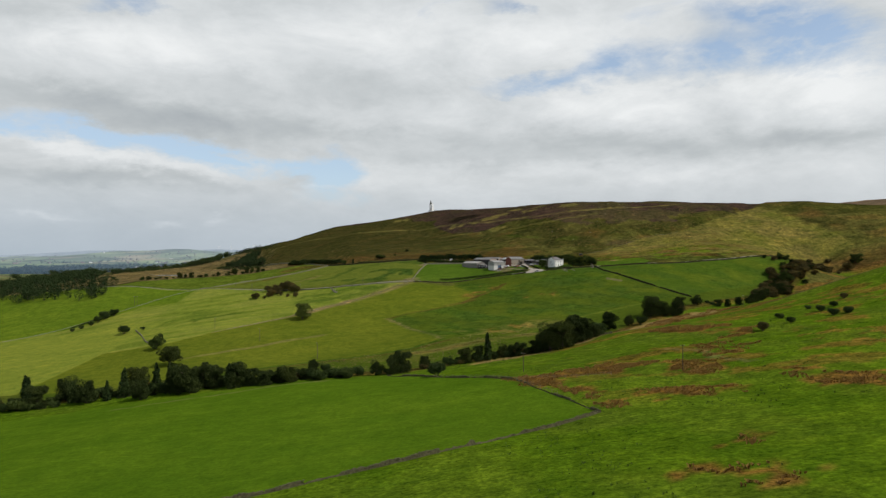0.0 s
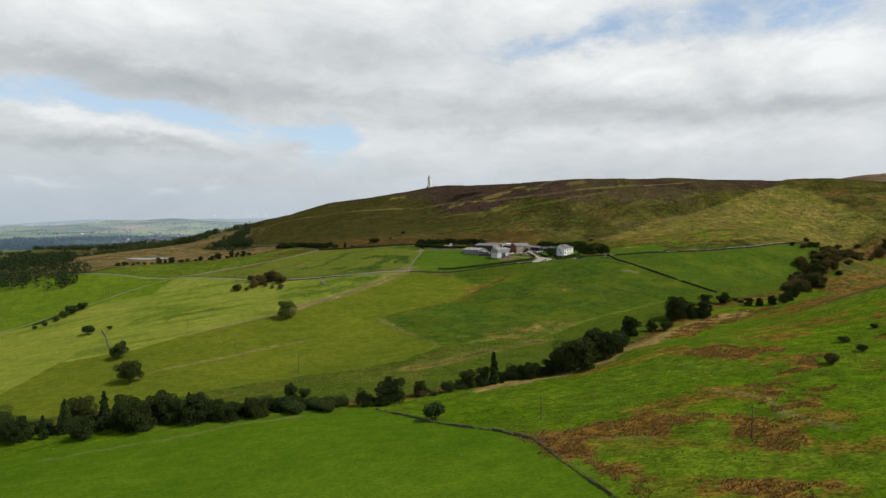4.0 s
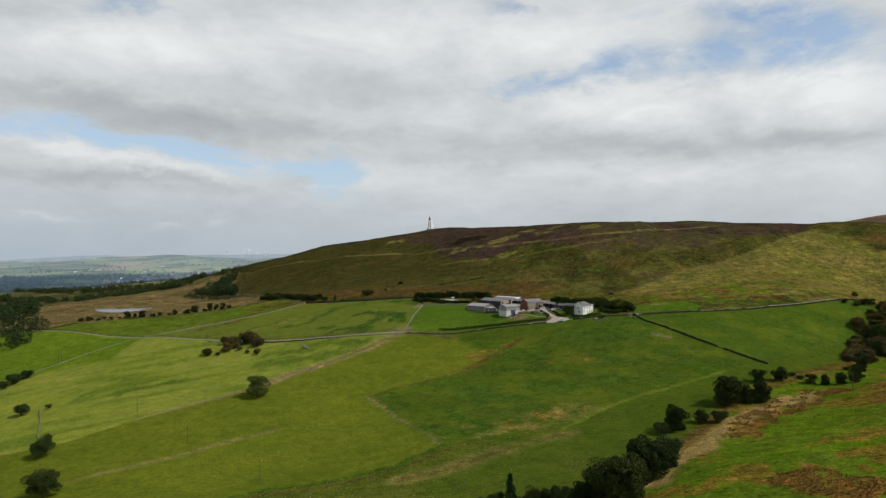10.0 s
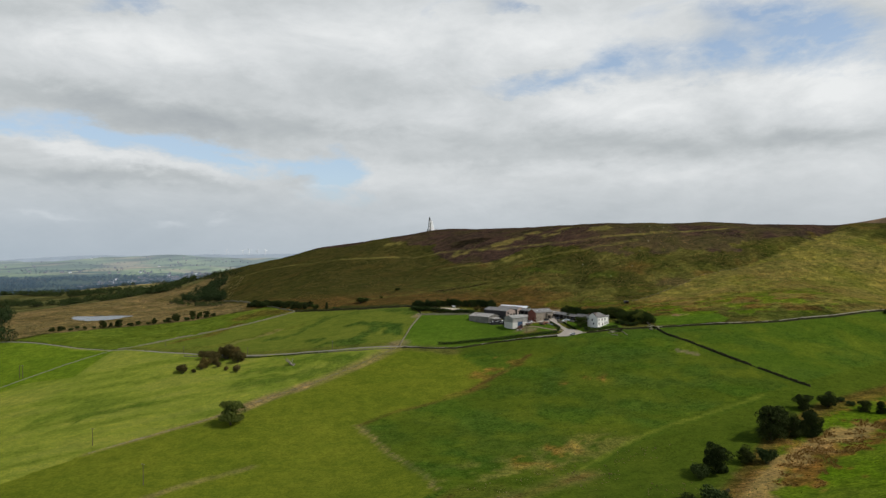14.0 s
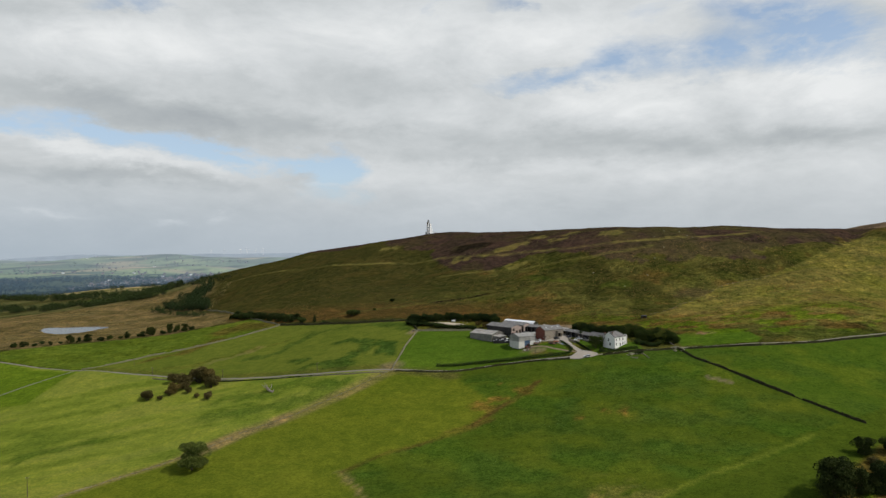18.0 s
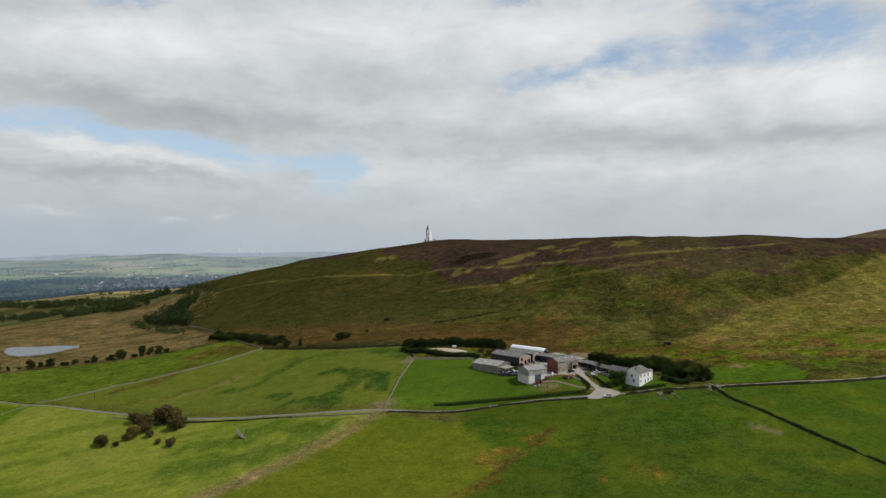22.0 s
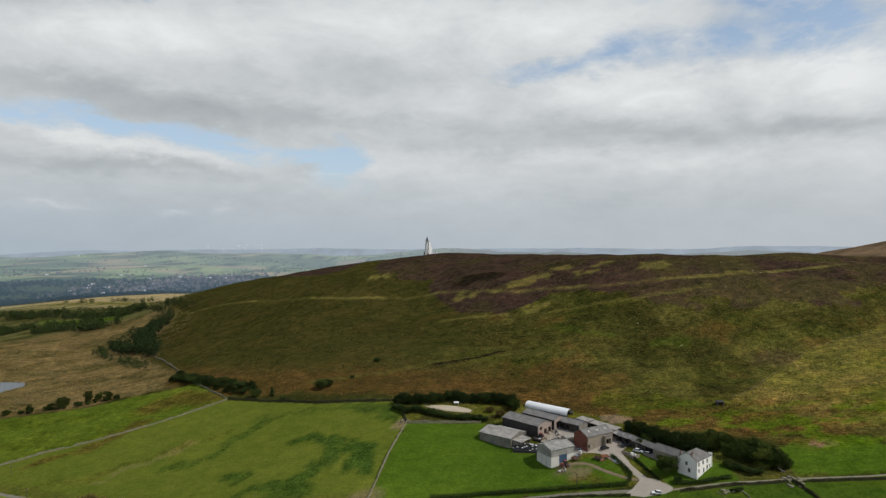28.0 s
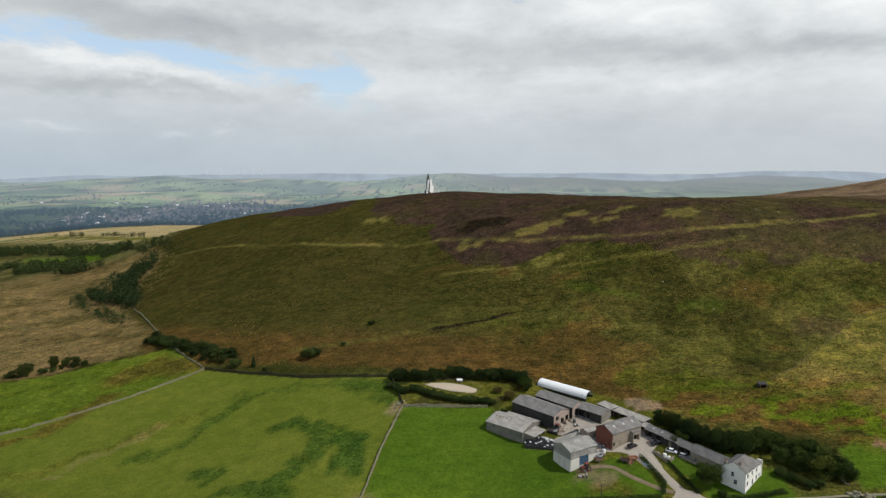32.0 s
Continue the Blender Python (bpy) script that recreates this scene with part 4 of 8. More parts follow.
    if farm.max() > 0:
        i, j = np.floor((x + 60 * n3) / 190 + 0.3 * np.floor(y / 150)), np.floor((y + 50 * n1) / 150)
        pick = hashed(i, j, 5)
        tone = np.where((pick < 0.35)[:, None], np.array((0.115, 0.150, 0.080)), np.where((pick < 0.65)[:, None], np.array((0.165, 0.200, 0.095)), np.where((pick < 0.8)[:, None], np.array((0.220, 0.190, 0.115)), np.array((0.075, 0.100, 0.060)))))
        u, v = (x + 60 * n3) / 190 + 0.3 * np.floor(y / 150), (y + 50 * n1) / 150
        hedge = (np.minimum(u - np.floor(u), v - np.floor(v)) < 0.07)[:, None]
        tone = np.where(hedge, np.array((0.030, 0.042, 0.026)), tone)
        high = smooth(-10, 30, z)[:, None] * smooth(-200, 300, x)[:, None]
        tone = tone * (1 - high) + np.array((0.10, 0.095, 0.06)) * high
        off = y - np.interp(x, [-1350, -854, -665, -450, -250], [1730, 1580, 1450, 1330, 1250])
        pale = (smooth(-150, -110, off) * smooth(60, 20, off) * smooth(-250, -400, x) * smooth(-1500, -1300, x))[:, None]
        tone = tone * (1 - pale) + np.array((0.29, 0.25, 0.145)) * pale
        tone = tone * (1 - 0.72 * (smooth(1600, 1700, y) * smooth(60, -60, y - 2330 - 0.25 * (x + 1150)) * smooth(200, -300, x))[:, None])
        scar = (smooth(150, 60, np.hypot(x + 1420, (y - 2960) * 0.8)) * smooth(0.35, 0.5, n1))[:, None]
        tone = tone * (1 - scar) + np.array((0.30, 0.22, 0.14)) * scar
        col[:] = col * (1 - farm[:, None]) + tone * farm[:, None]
        wild[:] = wild * (1 - farm) + 0.3 * farm
    return col, wild


def graded(lo, hi, a, b, step, grow=1.06, most=90):
    """Grid lines: even between a and b, widening outwards to lo and hi."""
    out = list(np.arange(a, b + 1e-6, step))
    s = step
    while out[-1] < hi:
        s = min(s * grow, most)
        out.append(out[-1] + s)
    s = step
    while out[0] > lo:
        s = min(s * grow, most)
        out.insert(0, out[0] - s)
    return np.array(out)


def mesh_of(name, verts, faces, mat, smooth_faces=False):
    me = bpy.data.meshes.new(name)
    me.from_pydata([tuple(v) for v in verts], [], faces)
    me.materials.append(mat)
    if smooth_faces:
        me.polygons.foreach_set("use_smooth", [True] * len(me.polygons))
    me.update()
    return me


def build_ground():
    gx, gy = graded(-4700, 4700, -345, 300, 2.5), graded(-900, 4880, -115, 860, 2.5)
    x, y = np.meshgrid(gx, gy)
    z = land(x, y)
    pond = inside(POND, x.ravel(), y.ravel()).reshape(x.shape)
    z = np.where(pond, -5.2, z)
    nx, ny = len(gx), len(gy)
    idx = np.arange(nx * ny).reshape(ny, nx)
    quads = np.stack([idx[:-1, :-1], idx[:-1, 1:], idx[1:, 1:], idx[1:, :-1]], -1).reshape(-1, 4)
    me = bpy.data.meshes.new("ground")
    co = np.stack([x, y, z], -1).reshape(-1, 3)
    me.vertices.add(len(co))
    me.vertices.foreach_set("co", co.ravel())
    me.loops.add(quads.size)
    me.loops.foreach_set("vertex_index", quads.ravel())
    me.polygons.add(len(quads))
    me.polygons.foreach_set("loop_start", np.arange(0, quads.size, 4))
    me.polygons.foreach_set("loop_total", np.full(len(quads), 4))
    me.update()
    me.validate()
    me.polygons.foreach_set("use_smooth", np.ones(len(quads), bool))
    col, wild = zone_colours(co[:, 0], co[:, 1], co[:, 2])
    a = me.attributes.new("albedo", "FLOAT_COLOR", "POINT")
    a.data.foreach_set("color", np.c_[col, np.ones(len(col))].ravel())
    w = me.attributes.new("wild", "FLOAT", "POINT")
    w.data.foreach_set("value", wild)
    me.materials.append(GROUND)
    me.materials.append(HAZED_LAND)
    # beyond y 1640 the ground takes the glowing painted haze
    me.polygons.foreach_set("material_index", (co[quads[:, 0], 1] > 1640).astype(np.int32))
    return tagged(new("ground", me), "green pasture, rough grass and brown heather moor in a wide valley", "ground", kind="structure")


build_ground()


def part(name, data, mat=None, parent=None, label=""):
    """Links a mesh (or a bmesh, which it turns into one) under a thing or part."""
    if isinstance(data, bmesh.types.BMesh):
        me = bpy.data.meshes.new(name)
        data.to_mesh(me)
        data.free()
        data = me
    if mat is not None and not data.materials:
        data.materials.append(mat)
    ob = new(name, data)
    if parent is not None:
        ob.parent = parent
    return tagged(ob, label)


def gz(x, y):
    return float(land(np.array([x]), np.array([y]))[0])


def stretched(line, step):
    """Points every step metres along a line."""
    out = []
    for (x0, y0), (x1, y1) in zip(line, line[1:]):
        n = max(1, int(math.hypot(x1 - x0, y1 - y0) / step))
        out += [(x0 + (x1 - x0) * i / n, y0 + (y1 - y0) * i / n) for i in range(n)]
    return np.array(out + [line[-1]], float)


def rounded(line, times=2):
    """Corner cutting, so that lanes bend instead of breaking."""
    for _ in range(times):
        out = [line[0]]
        for (x0, y0), (x1, y1) in zip(line, line[1:]):
            out += [(0.75 * x0 + 0.25 * x1, 0.75 * y0 + 0.25 * y1), (0.25 * x0 + 0.75 * x1, 0.25 * y0 + 0.75 * y1)]
        line = out + [line[-1]]
    return line


def ribbon(name, line, width, mat, label, lift=0.12, seed=0):
    p = stretched(rounded(line), 2.0)
    d = np.gradient(p, axis=0)
    d /= np.linalg.norm(d, axis=1)[:, None] + 1e-9
    side = np.c_[-d[:, 1], d[:, 0]]
    rng = np.random.default_rng(seed)
    verts, rows = [], 6
    for f in np.linspace(-0.5, 0.5, rows):
        w = width * (1 + 0.12 * (rng.random(len(p)) - 0.5))
        q = p + side * (f * w)[:, None]
        edge = -0.25 if abs(f) == 0.5 else lift
        verts.append(np.c_[q, land(q[:, 0], q[:, 1]) + edge])
    verts = np.array(verts).transpose(1, 0, 2).reshape(-1, 3)
    faces = [(i * rows + j, i * rows + j + 1, (i + 1) * rows + j + 1, (i + 1) * rows + j) for i in range(len(p) - 1) for j in range(rows - 1)]
    return tagged(new(name, mesh_of(name, verts, faces, mat, True)), label, "road", kind="structure")


def patch(name, poly, mat, label, lift=0.1, level=None, kind="structure", category="pavement"):
    """A flat surface with an uneven rim, laid on the ground."""
    x0, x1 = min(p[0] for p in poly), max(p[0] for p in poly)
    y0, y1 = min(p[1] for p in poly), max(p[1] for p in poly)
    poly = rounded(list(poly) + [poly[0]], 2)
    step = max(0.3, (x1 - x0) / 110)
    gx, gy = np.meshgrid(np.arange(x0 - step, x1 + step, step), np.arange(y0 - step, y1 + step, step))
    wob = 0.7
    keep = inside(poly, (gx + wob * (fbm(gx / 5, gy / 5, 61, 2) - .5)).ravel(), (gy + wob * (fbm(gx / 5, gy / 5, 62, 2) - .5)).ravel()).reshape(gx.shape)
    z = land(gx, gy) + lift if level is None else np.full(gx.shape, level)
    ny, nx = gx.shape
    faces = [(j * nx + i, j * nx + i + 1, (j + 1) * nx + i + 1, (j + 1) * nx + i) for j in range(ny - 1) for i in range(nx - 1)
             if keep[j, i] and keep[j, i + 1] and keep[j + 1, i] and keep[j + 1, i + 1]]
    used = sorted({v for f in faces for v in f})
    new_at = {v: n for n, v in enumerate(used)}
    co = np.stack([gx, gy, z], -1).reshape(-1, 3)[used]
    me = mesh_of(name, co, [tuple(new_at[v] for v in f) for f in faces], mat, True)
    return tagged(new(name, me), label, category, kind=kind)


ribbon("road", LANE[5:14], 2.7, TARMAC, "narrow grey tarmac lane between the fields", seed=1)
ribbon("road", LANE[13:], 1.2, PALE_TRACK, "pale stony lane running on beside the moor", seed=2)
ribbon("road", LANE[:6], 1.8, TRACK, "pale stony lane across the lower fields", seed=6)
ribbon("road", LANE_WEST, 1.4, TRACK, "pale gritty track between green fields", seed=3)
ribbon("road", DRIVE, 4.4, YARD, "pale concrete farm drive up to the yard", 0.16, seed=4)
ribbon("road", MID_TRACK, 2.4, EARTH, "bare earth track through the paddock", 0.14, seed=5)
patch("pavement", [(77, 402.8), (83.5, 407.5), (87.5, 413), (92.5, 410.5), (99, 403.2), (96, 400.2), (86, 399.4)], YARD, "pale concrete apron where the drive meets the lane", 0.2)
patch("yard", YARD_PLAN, YARD, "worn concrete farmyard between the barns", 0.14)
patch("arena", ARENA, SAND, "pale sand riding arena behind hedges", 0.15)
patch("water", [(x - 2 if x < -370 else x + 2, y) for x, y in POND], WATER, "still grey pond on the peaty plain", level=-4.0, category="pond")


# ---- trees ----
def tube(verts, faces, a, b, ra, rb, sides=6):
    """A tapered limb from a to b, added to verts and faces."""
    a, b = Vector(a), Vector(b)
    turn = (b - a).to_track_quat("Z", "Y")
    n = len(verts)
    for p, r in ((a, ra), (b, rb)):
        for i in range(sides):
            w = 2 * math.pi * i / sides
            verts.append(tuple(p + turn @ Vector((r * math.cos(w), r * math.sin(w), 0))))
    for i in range(sides):
        j = (i + 1) % sides
        faces.append((n + i, n + j, n + sides + j, n + sides + i))
    faces.append(tuple(n + sides + i for i in range(sides)))


def leaf_cloud(rng, centre, radii, count, size, verts, faces, shell=0.55):
    """Leaf sprays: bent four-sided pieces strewn through the outer part of a lobe."""
    d = rng.normal(size=(count, 3))
    d /= np.linalg.norm(d, axis=1)[:, None]
    r = shell + (1.06 - shell) * rng.random(count) ** 0.6
    p = np.array(centre) + d * r[:, None] * np.array(radii)
    u = rng.normal(size=(count, 3)) + 0.3 * np.c_[-d[:, 1], d[:, 0], 0 * d[:, 0]]
    u /= np.linalg.norm(u, axis=1)[:, None]
    v = np.cross(d + 0.6 * rng.normal(size=(count, 3)), u)
    v /= np.linalg.norm(v, axis=1)[:, None] + 1e-9
    s = size * (0.6 + 0.8 * rng.random(count))[:, None]
    for q, a, b, out in zip(p, u * s, v * s, d * s * 0.35):
        n = len(verts)
        verts.extend([tuple(q - a * 0.5), tuple(q - b * 0.45 + out), tuple(q + a * 0.55), tuple(q + b * 0.5 + out)])
        faces.append((n, n + 1, n + 2, n + 3))


def broad_tree(seed, leaf, lobes=9, leaves=190, squat=0.62, bare=0.07, size=0.040):
    """A round-headed tree, one metre tall, that is scaled where it stands."""
    rng = np.random.default_rng(seed)
    tv, tf, cv, cf = [], [], [], []
    top = (0.02 * rng.normal(), 0.02 * rng.normal(), 0.45)
    tube(tv, tf, (0, 0, -0.06), (0.01, 0, bare), 0.038, 0.028)
    tube(tv, tf, (0.01, 0, bare), top, 0.028, 0.016)
    lobes, leaves, size = lobes * 2 + 5, int(leaves * 2.2), size * 0.78
    for i in range(lobes):
        w = 2 * math.pi * (2.4 * i / lobes * 1.618 + 0.1 * rng.random())
        high = bare + 0.10 + (0.92 - bare - 0.20) * rng.random()
        reach = squat * 0.62 * math.sqrt(max(0.08, 1 - ((high - 0.5) / 0.5) ** 2)) * (0.65 + 0.45 * rng.random())
        c = (reach * math.cos(w), reach * math.sin(w), high)
        rad = 0.07 + 0.14 * rng.random() ** 1.6
        tube(tv, tf, (0.01, 0, min(0.42, high * 0.6)), c, 0.012, 0.004, 4)
        leaf_cloud(rng, c, (rad * 1.15, rad * 1.15, rad * 0.85), leaves, size, cv, cf)
    leaf_cloud(rng, (0.03 * rng.normal(), 0.03 * rng.normal(), 0.52), (squat * 0.42, squat * 0.42, 0.36), int(leaves * 3.5), size * 1.2, cv, cf, 0.2)
    tree = new("tree")
    part("trunk", mesh_of("trunk", tv, tf, BARK), None, tree)
    part("crown", mesh_of("crown", cv, cf, leaf), None, tree)
    return tree


def cone_tree(seed, leaf, tiers=10, leaves=95, width=0.2):
    rng = np.random.default_rng(seed)
    tv, tf, cv, cf = [], [], [], []
    tube(tv, tf, (0, 0, -0.05), (0, 0, 0.96), 0.022, 0.004)
    for i in range(tiers):
        f = i / (tiers - 1)
        z, r = 0.12 + 0.82 * f, width * (1.04 - f) ** 0.75
        for w in np.linspace(0, 2 * math.pi, 6)[:-1] + rng.random():
            tube(tv, tf, (0, 0, z), (r * 0.8 * math.cos(w), r * 0.8 * math.sin(w), z - 0.02), 0.006, 0.002, 3)
        leaf_cloud(rng, (0.01 * rng.normal(), 0.01 * rng.normal(), z), (r, r, 0.07), leaves, 0.06, cv, cf, 0.35)
    tree = new("conifer")
    part("trunk", mesh_of("trunk", tv, tf, BARK), None, tree)
    part("crown", mesh_of("crown", cv, cf, leaf), None, tree)
    return tree


def low_bush(seed, leaf, lobes=9, leaves=300, size=0.068):
    rng = np.random.default_rng(seed)
    tv, tf, cv, cf = [], [], [], []
    for i in range(lobes):
        w = 2 * math.pi * i / lobes + rng.random()
        d = 0.33 * rng.random() ** 0.5
        c = (d * math.cos(w), d * math.sin(w), 0.38 + 0.28 * rng.random())
        tube(tv, tf, (0.05 * math.cos(w), 0.05 * math.sin(w), -0.05), c, 0.018, 0.006, 4)
        wide = 0.19 + 0.13 * rng.random()
        leaf_cloud(rng, c, (wide, wide, wide * (0.75 + 0.35 * rng.random())), leaves, size, cv, cf, 0.3)
    bush = new("bush")
    part("woody_base", mesh_of("woody_base", tv, tf, BARK), None, bush)
    part("crown", mesh_of("crown", cv, cf, leaf), None, bush)
    return bush


OAKS = [tagged(broad_tree(100 + i, LEAF_DARK if i % 2 else LEAF_OAK, 8 + i % 3, 170, 0.60 + 0.05 * (i % 3)), "dark green round-headed broadleaf tree on a field edge", "tree") for i in range(4)]
ALDERS = [tagged(broad_tree(120 + i, LEAF_DARK, 9, 170, 0.46 + 0.07 * (i % 3), 0.02), "dense dark green tree in the wooded stream valley", "tree") for i in range(4)]
LONE = tagged(broad_tree(141, LEAF_LONE, 10, 200, 0.62, 0.07), "lone broadleaf tree in open pasture with sunlight painted into its leaves", "tree")
GARDEN = [tagged(broad_tree(150 + i, LEAF_LONE if i else LEAF_OAK, 9, 170, 0.56 + 0.06 * i, 0.03), "leafy mid-green garden tree beside the farmhouse", "tree") for i in range(2)]
THORNS = [tagged(low_bush(160 + i, LEAF_BROWN if i == 2 else LEAF_HEDGE), "rounded thorn bush in rough grass", "bush") for i in range(3)]
BROWN_THORN = tagged(low_bush(171, LEAF_BROWN), "brownish hawthorn thicket bush on a knoll", "bush")
FIRS = [tagged(cone_tree(180 + i, LEAF_CONIFER, 10, 95, 0.19 + 0.03 * i), "dark pointed conifer tree", "conifer") for i in range(2)]
HEDGE_FIRS = [tagged(broad_tree(190 + i, LEAF_CONIFER, 9, 170, 0.50, 0.04), "dark evergreen tree in the farm shelter belt", "tree") for i in range(2)]
ALL_STOCK = OAKS + ALDERS + [LONE] + GARDEN + THORNS + [BROWN_THORN] + FIRS + HEDGE_FIRS
plant_rng = random.Random(5)


def plant(stock, x, y, h, wide=1.0, group="", sink=0.0, label=""):
    t = copy_thing(stock, Matrix.Identity(4))
    t.matrix_basis = pose(x, y, gz(x, y) - sink, 0, 0, plant_rng.uniform(0, 360)) @ Matrix.Diagonal((h * wide, h * wide, h, 1))
    return tagged(t, label, "", group)


# the lone trees and thorns of the far fields
plant(LONE, -115, 302, 14.6, 0.96)
plant(OAKS[0], -201, 230, 12.0, 0.98, label="dark round field tree above a worn bank")
plant(OAKS[1], -172, 185, 13.8, 0.95, label="broad dark tree at the foot of an old field bank")
plant(THORNS[0], -262, 306, 8.5, 1.1)
plant(THORNS[0], -250, 314, 3.2, 1.2)
for x, y, h in ((-181, 398, 6.0), (-184, 401, 5.0), (-168, 406, 6.5), (-170, 403, 4.5), (-166, 416, 8.5), (-158, 421, 10.0), (-161, 424, 8.5), (-154, 422, 9.0), (-147, 411, 7.5), (-145, 414, 6.0), (-176, 424, 6.5),
                (-164, 411, 5.0), (-141, 391, 4.6), (-150, 396, 3.0), (-173, 397, 3.0), (-159, 405, 4.0)):
    plant(BROWN_THORN if y > 390 else THORNS[1], x, y, h * 1.16, 1.08, "thorns on the knoll", 0.4)
for x, y, h in ((-313, 388, 8.0), (-317, 380, 9.5), (-319, 372, 7.5), (-324, 354, 4.4), (-329, 349, 3.7), (-321, 364, 5.0)):
    plant(THORNS[0], x, y, h, 1.0, "hedge bushes by the gritty track", 0.3)
# trees along the stream, from its lower end upwards
STREAM_WEST = [(-190, 112, 11), (-180, 106, 13), (-170, 107, 10), (-164, 112, 14), (-161, 119, 15), (-150, 100, 11), (-152, 122, 14), (-141, 112, 13), (-134, 107, 16), (-127, 103, 14),
               (-126, 120, 14), (-118, 112, 12), (-106, 107, 14), (-113, 118, 11), (-99, 110, 10), (-90, 106, 8.5), (-84, 112, 9), (-79, 108, 9.5), (-73, 117, 7), (-205, 108, 12),
               (-215, 116, 14), (-228, 104, 12), (-240, 112, 13), (-252, 100, 13), (-222, 124, 14), (-198, 120, 13)]
STREAM_MID = [(-73, 139, 8.2), (-67, 140, 5.5), (-60, 118, 5.5), (-52, 121, 5.5), (-46, 120, 6), (-36, 117, 8.5), (-24, 121, 13), (-28, 116, 9), (-12, 130, 8), (1, 132, 6), (11, 138, 9.7), (18, 141, 9.5),
              (23, 140, 15), (33, 146, 8.5), (41, 143, 9), (50, 145, 8.5), (56, 149, 13), (58, 143, 17), (65, 141, 17.5), (74, 155, 18), (80, 156, 15), (69, 150, 14), (88, 163, 9)]
STREAM_EAST = [(114, 225, 14), (129, 231, 8.5), (137, 229, 7.5), (106, 222, 7), (152, 254, 18), (164, 256, 12), (187, 289, 13), (172, 256, 13), (160, 262, 12), (201, 291, 14), (215, 283, 9.5), (220, 278, 9.5),
               (227, 274, 11), (234, 273, 10), (260, 307, 15), (250, 296, 10), (268, 318, 12), (279, 334, 13), (244, 285, 11)]
GILL = [(328, 411, 13), (336, 415, 15), (344, 419, 15), (375, 450, 16), (365, 470, 14), (400, 478, 14), (430, 490, 14), (300, 352, 12), (318, 372, 13), (290, 345, 9), (330, 400, 12), (345, 412, 12),
        (310, 385, 10), (320, 415, 10), (455, 480, 17), (440, 470, 14)]
for n, (x, y, h) in enumerate(STREAM_WEST):
    plant(FIRS[n % 2] if n in (0, 2, 3, 6, 7, 13, 20, 24) else ALDERS[n % 4], x, y, h * 1.12, 0.95, "trees along the stream", 1.2)
for n, (x, y, h) in enumerate(STREAM_MID):
    plant(FIRS[0] if n in (12,) else ALDERS[n % 4] if h > 7 else THORNS[1], x, y, h * 1.05, 0.92, "trees along the stream", 0.5)
for n, (x, y, h) in enumerate(STREAM_EAST):
    plant(ALDERS[n % 4] if h > 8 else THORNS[n % 2], x, y, h * (1.0 if x < 180 else 0.72), 1.0, "trees along the stream", 0.5)
for n, (x, y, h) in enumerate(GILL):
    h *= 1.0 if y < 400 else 0.75 if x > 435 else 0.42
    plant(OAKS[n % 4] if n % 3 else THORNS[2], x, y, h, 1.0, "trees in the moorland gill", 0.5)
for n in range(190):
    f = plant_rng.random()
    x, y = (float(np.interp(f, [0, 0.4, 0.65, 0.8, 1], v)) + plant_rng.gauss(0, 5.5) for v in ([278, 318, 346, 378, 424], [338, 374, 398, 432, 484]))
    plant((BROWN_THORN, THORNS[2], BROWN_THORN, THORNS[2], ALDERS[n % 4], BROWN_THORN)[n % 6], x, y, plant_rng.uniform(3.6, 7.0) * (1.0 - 0.2 * f), 1.5, "scrub in the moorland gill", 0.3)
for n in range(60):
    s = plant_rng.uniform(-0.02, 1.0)
    x = -235 + 490 * s
    y = float(np.interp(x, [p[0] for p in STREAM_LINE], [p[1] for p in STREAM_LINE])) + plant_rng.uniform(-9, 5)
    if not 84 < x < 145 or n % 3 == 0:
        plant(THORNS[n % 3], x, y, plant_rng.uniform(2.2, 4.6) * (1.3 if x < -70 else 1.0), 1.3, "scrub along the stream", 0.3)
for n in range(34):
    f = n / 33
    x = 14 + 80 * f + plant_rng.uniform(-2, 2)
    y = float(np.interp(x, [p[0] for p in STREAM_LINE], [p[1] for p in STREAM_LINE])) - 7 + plant_rng.uniform(-4, 5)
    plant((ALDERS[n % 4], THORNS[1], ALDERS[(n + 1) % 4], BROWN_THORN)[n % 4], x, y, plant_rng.uniform(3.5, 8.5) * (1.0 + 0.3 * (x > 50)), 1.0, "trees along the stream", 0.4)
for n in range(70):
    x = -250 + 200 * n / 69
    y = float(np.interp(x, [p[0] for p in STREAM_LINE], [p[1] for p in STREAM_LINE])) + plant_rng.uniform(-16, 2)
    plant((THORNS[0], THORNS[1], ALDERS[n % 4])[n % 3], x, y, plant_rng.uniform(4.0, 7.5), 1.15, "scrub along the stream", 0.6)
plant(THORNS[1], -5, 73, 7.6, 0.95, label="round dark bush beside a stone wall")
for x, y, h in ((143, 76, 6.4), (162, 87, 4.6), (187, 105, 5.0), (183, 88, 5.4), (190, 88, 4.9), (189, 119, 3.6), (166, 104, 4.4), (198, 112, 4.5), (215, 130, 5.0)):
    plant(THORNS[int(x) % 3], x, y, h * 0.8, 1.15, "thorns on the rough bank", 0.3)
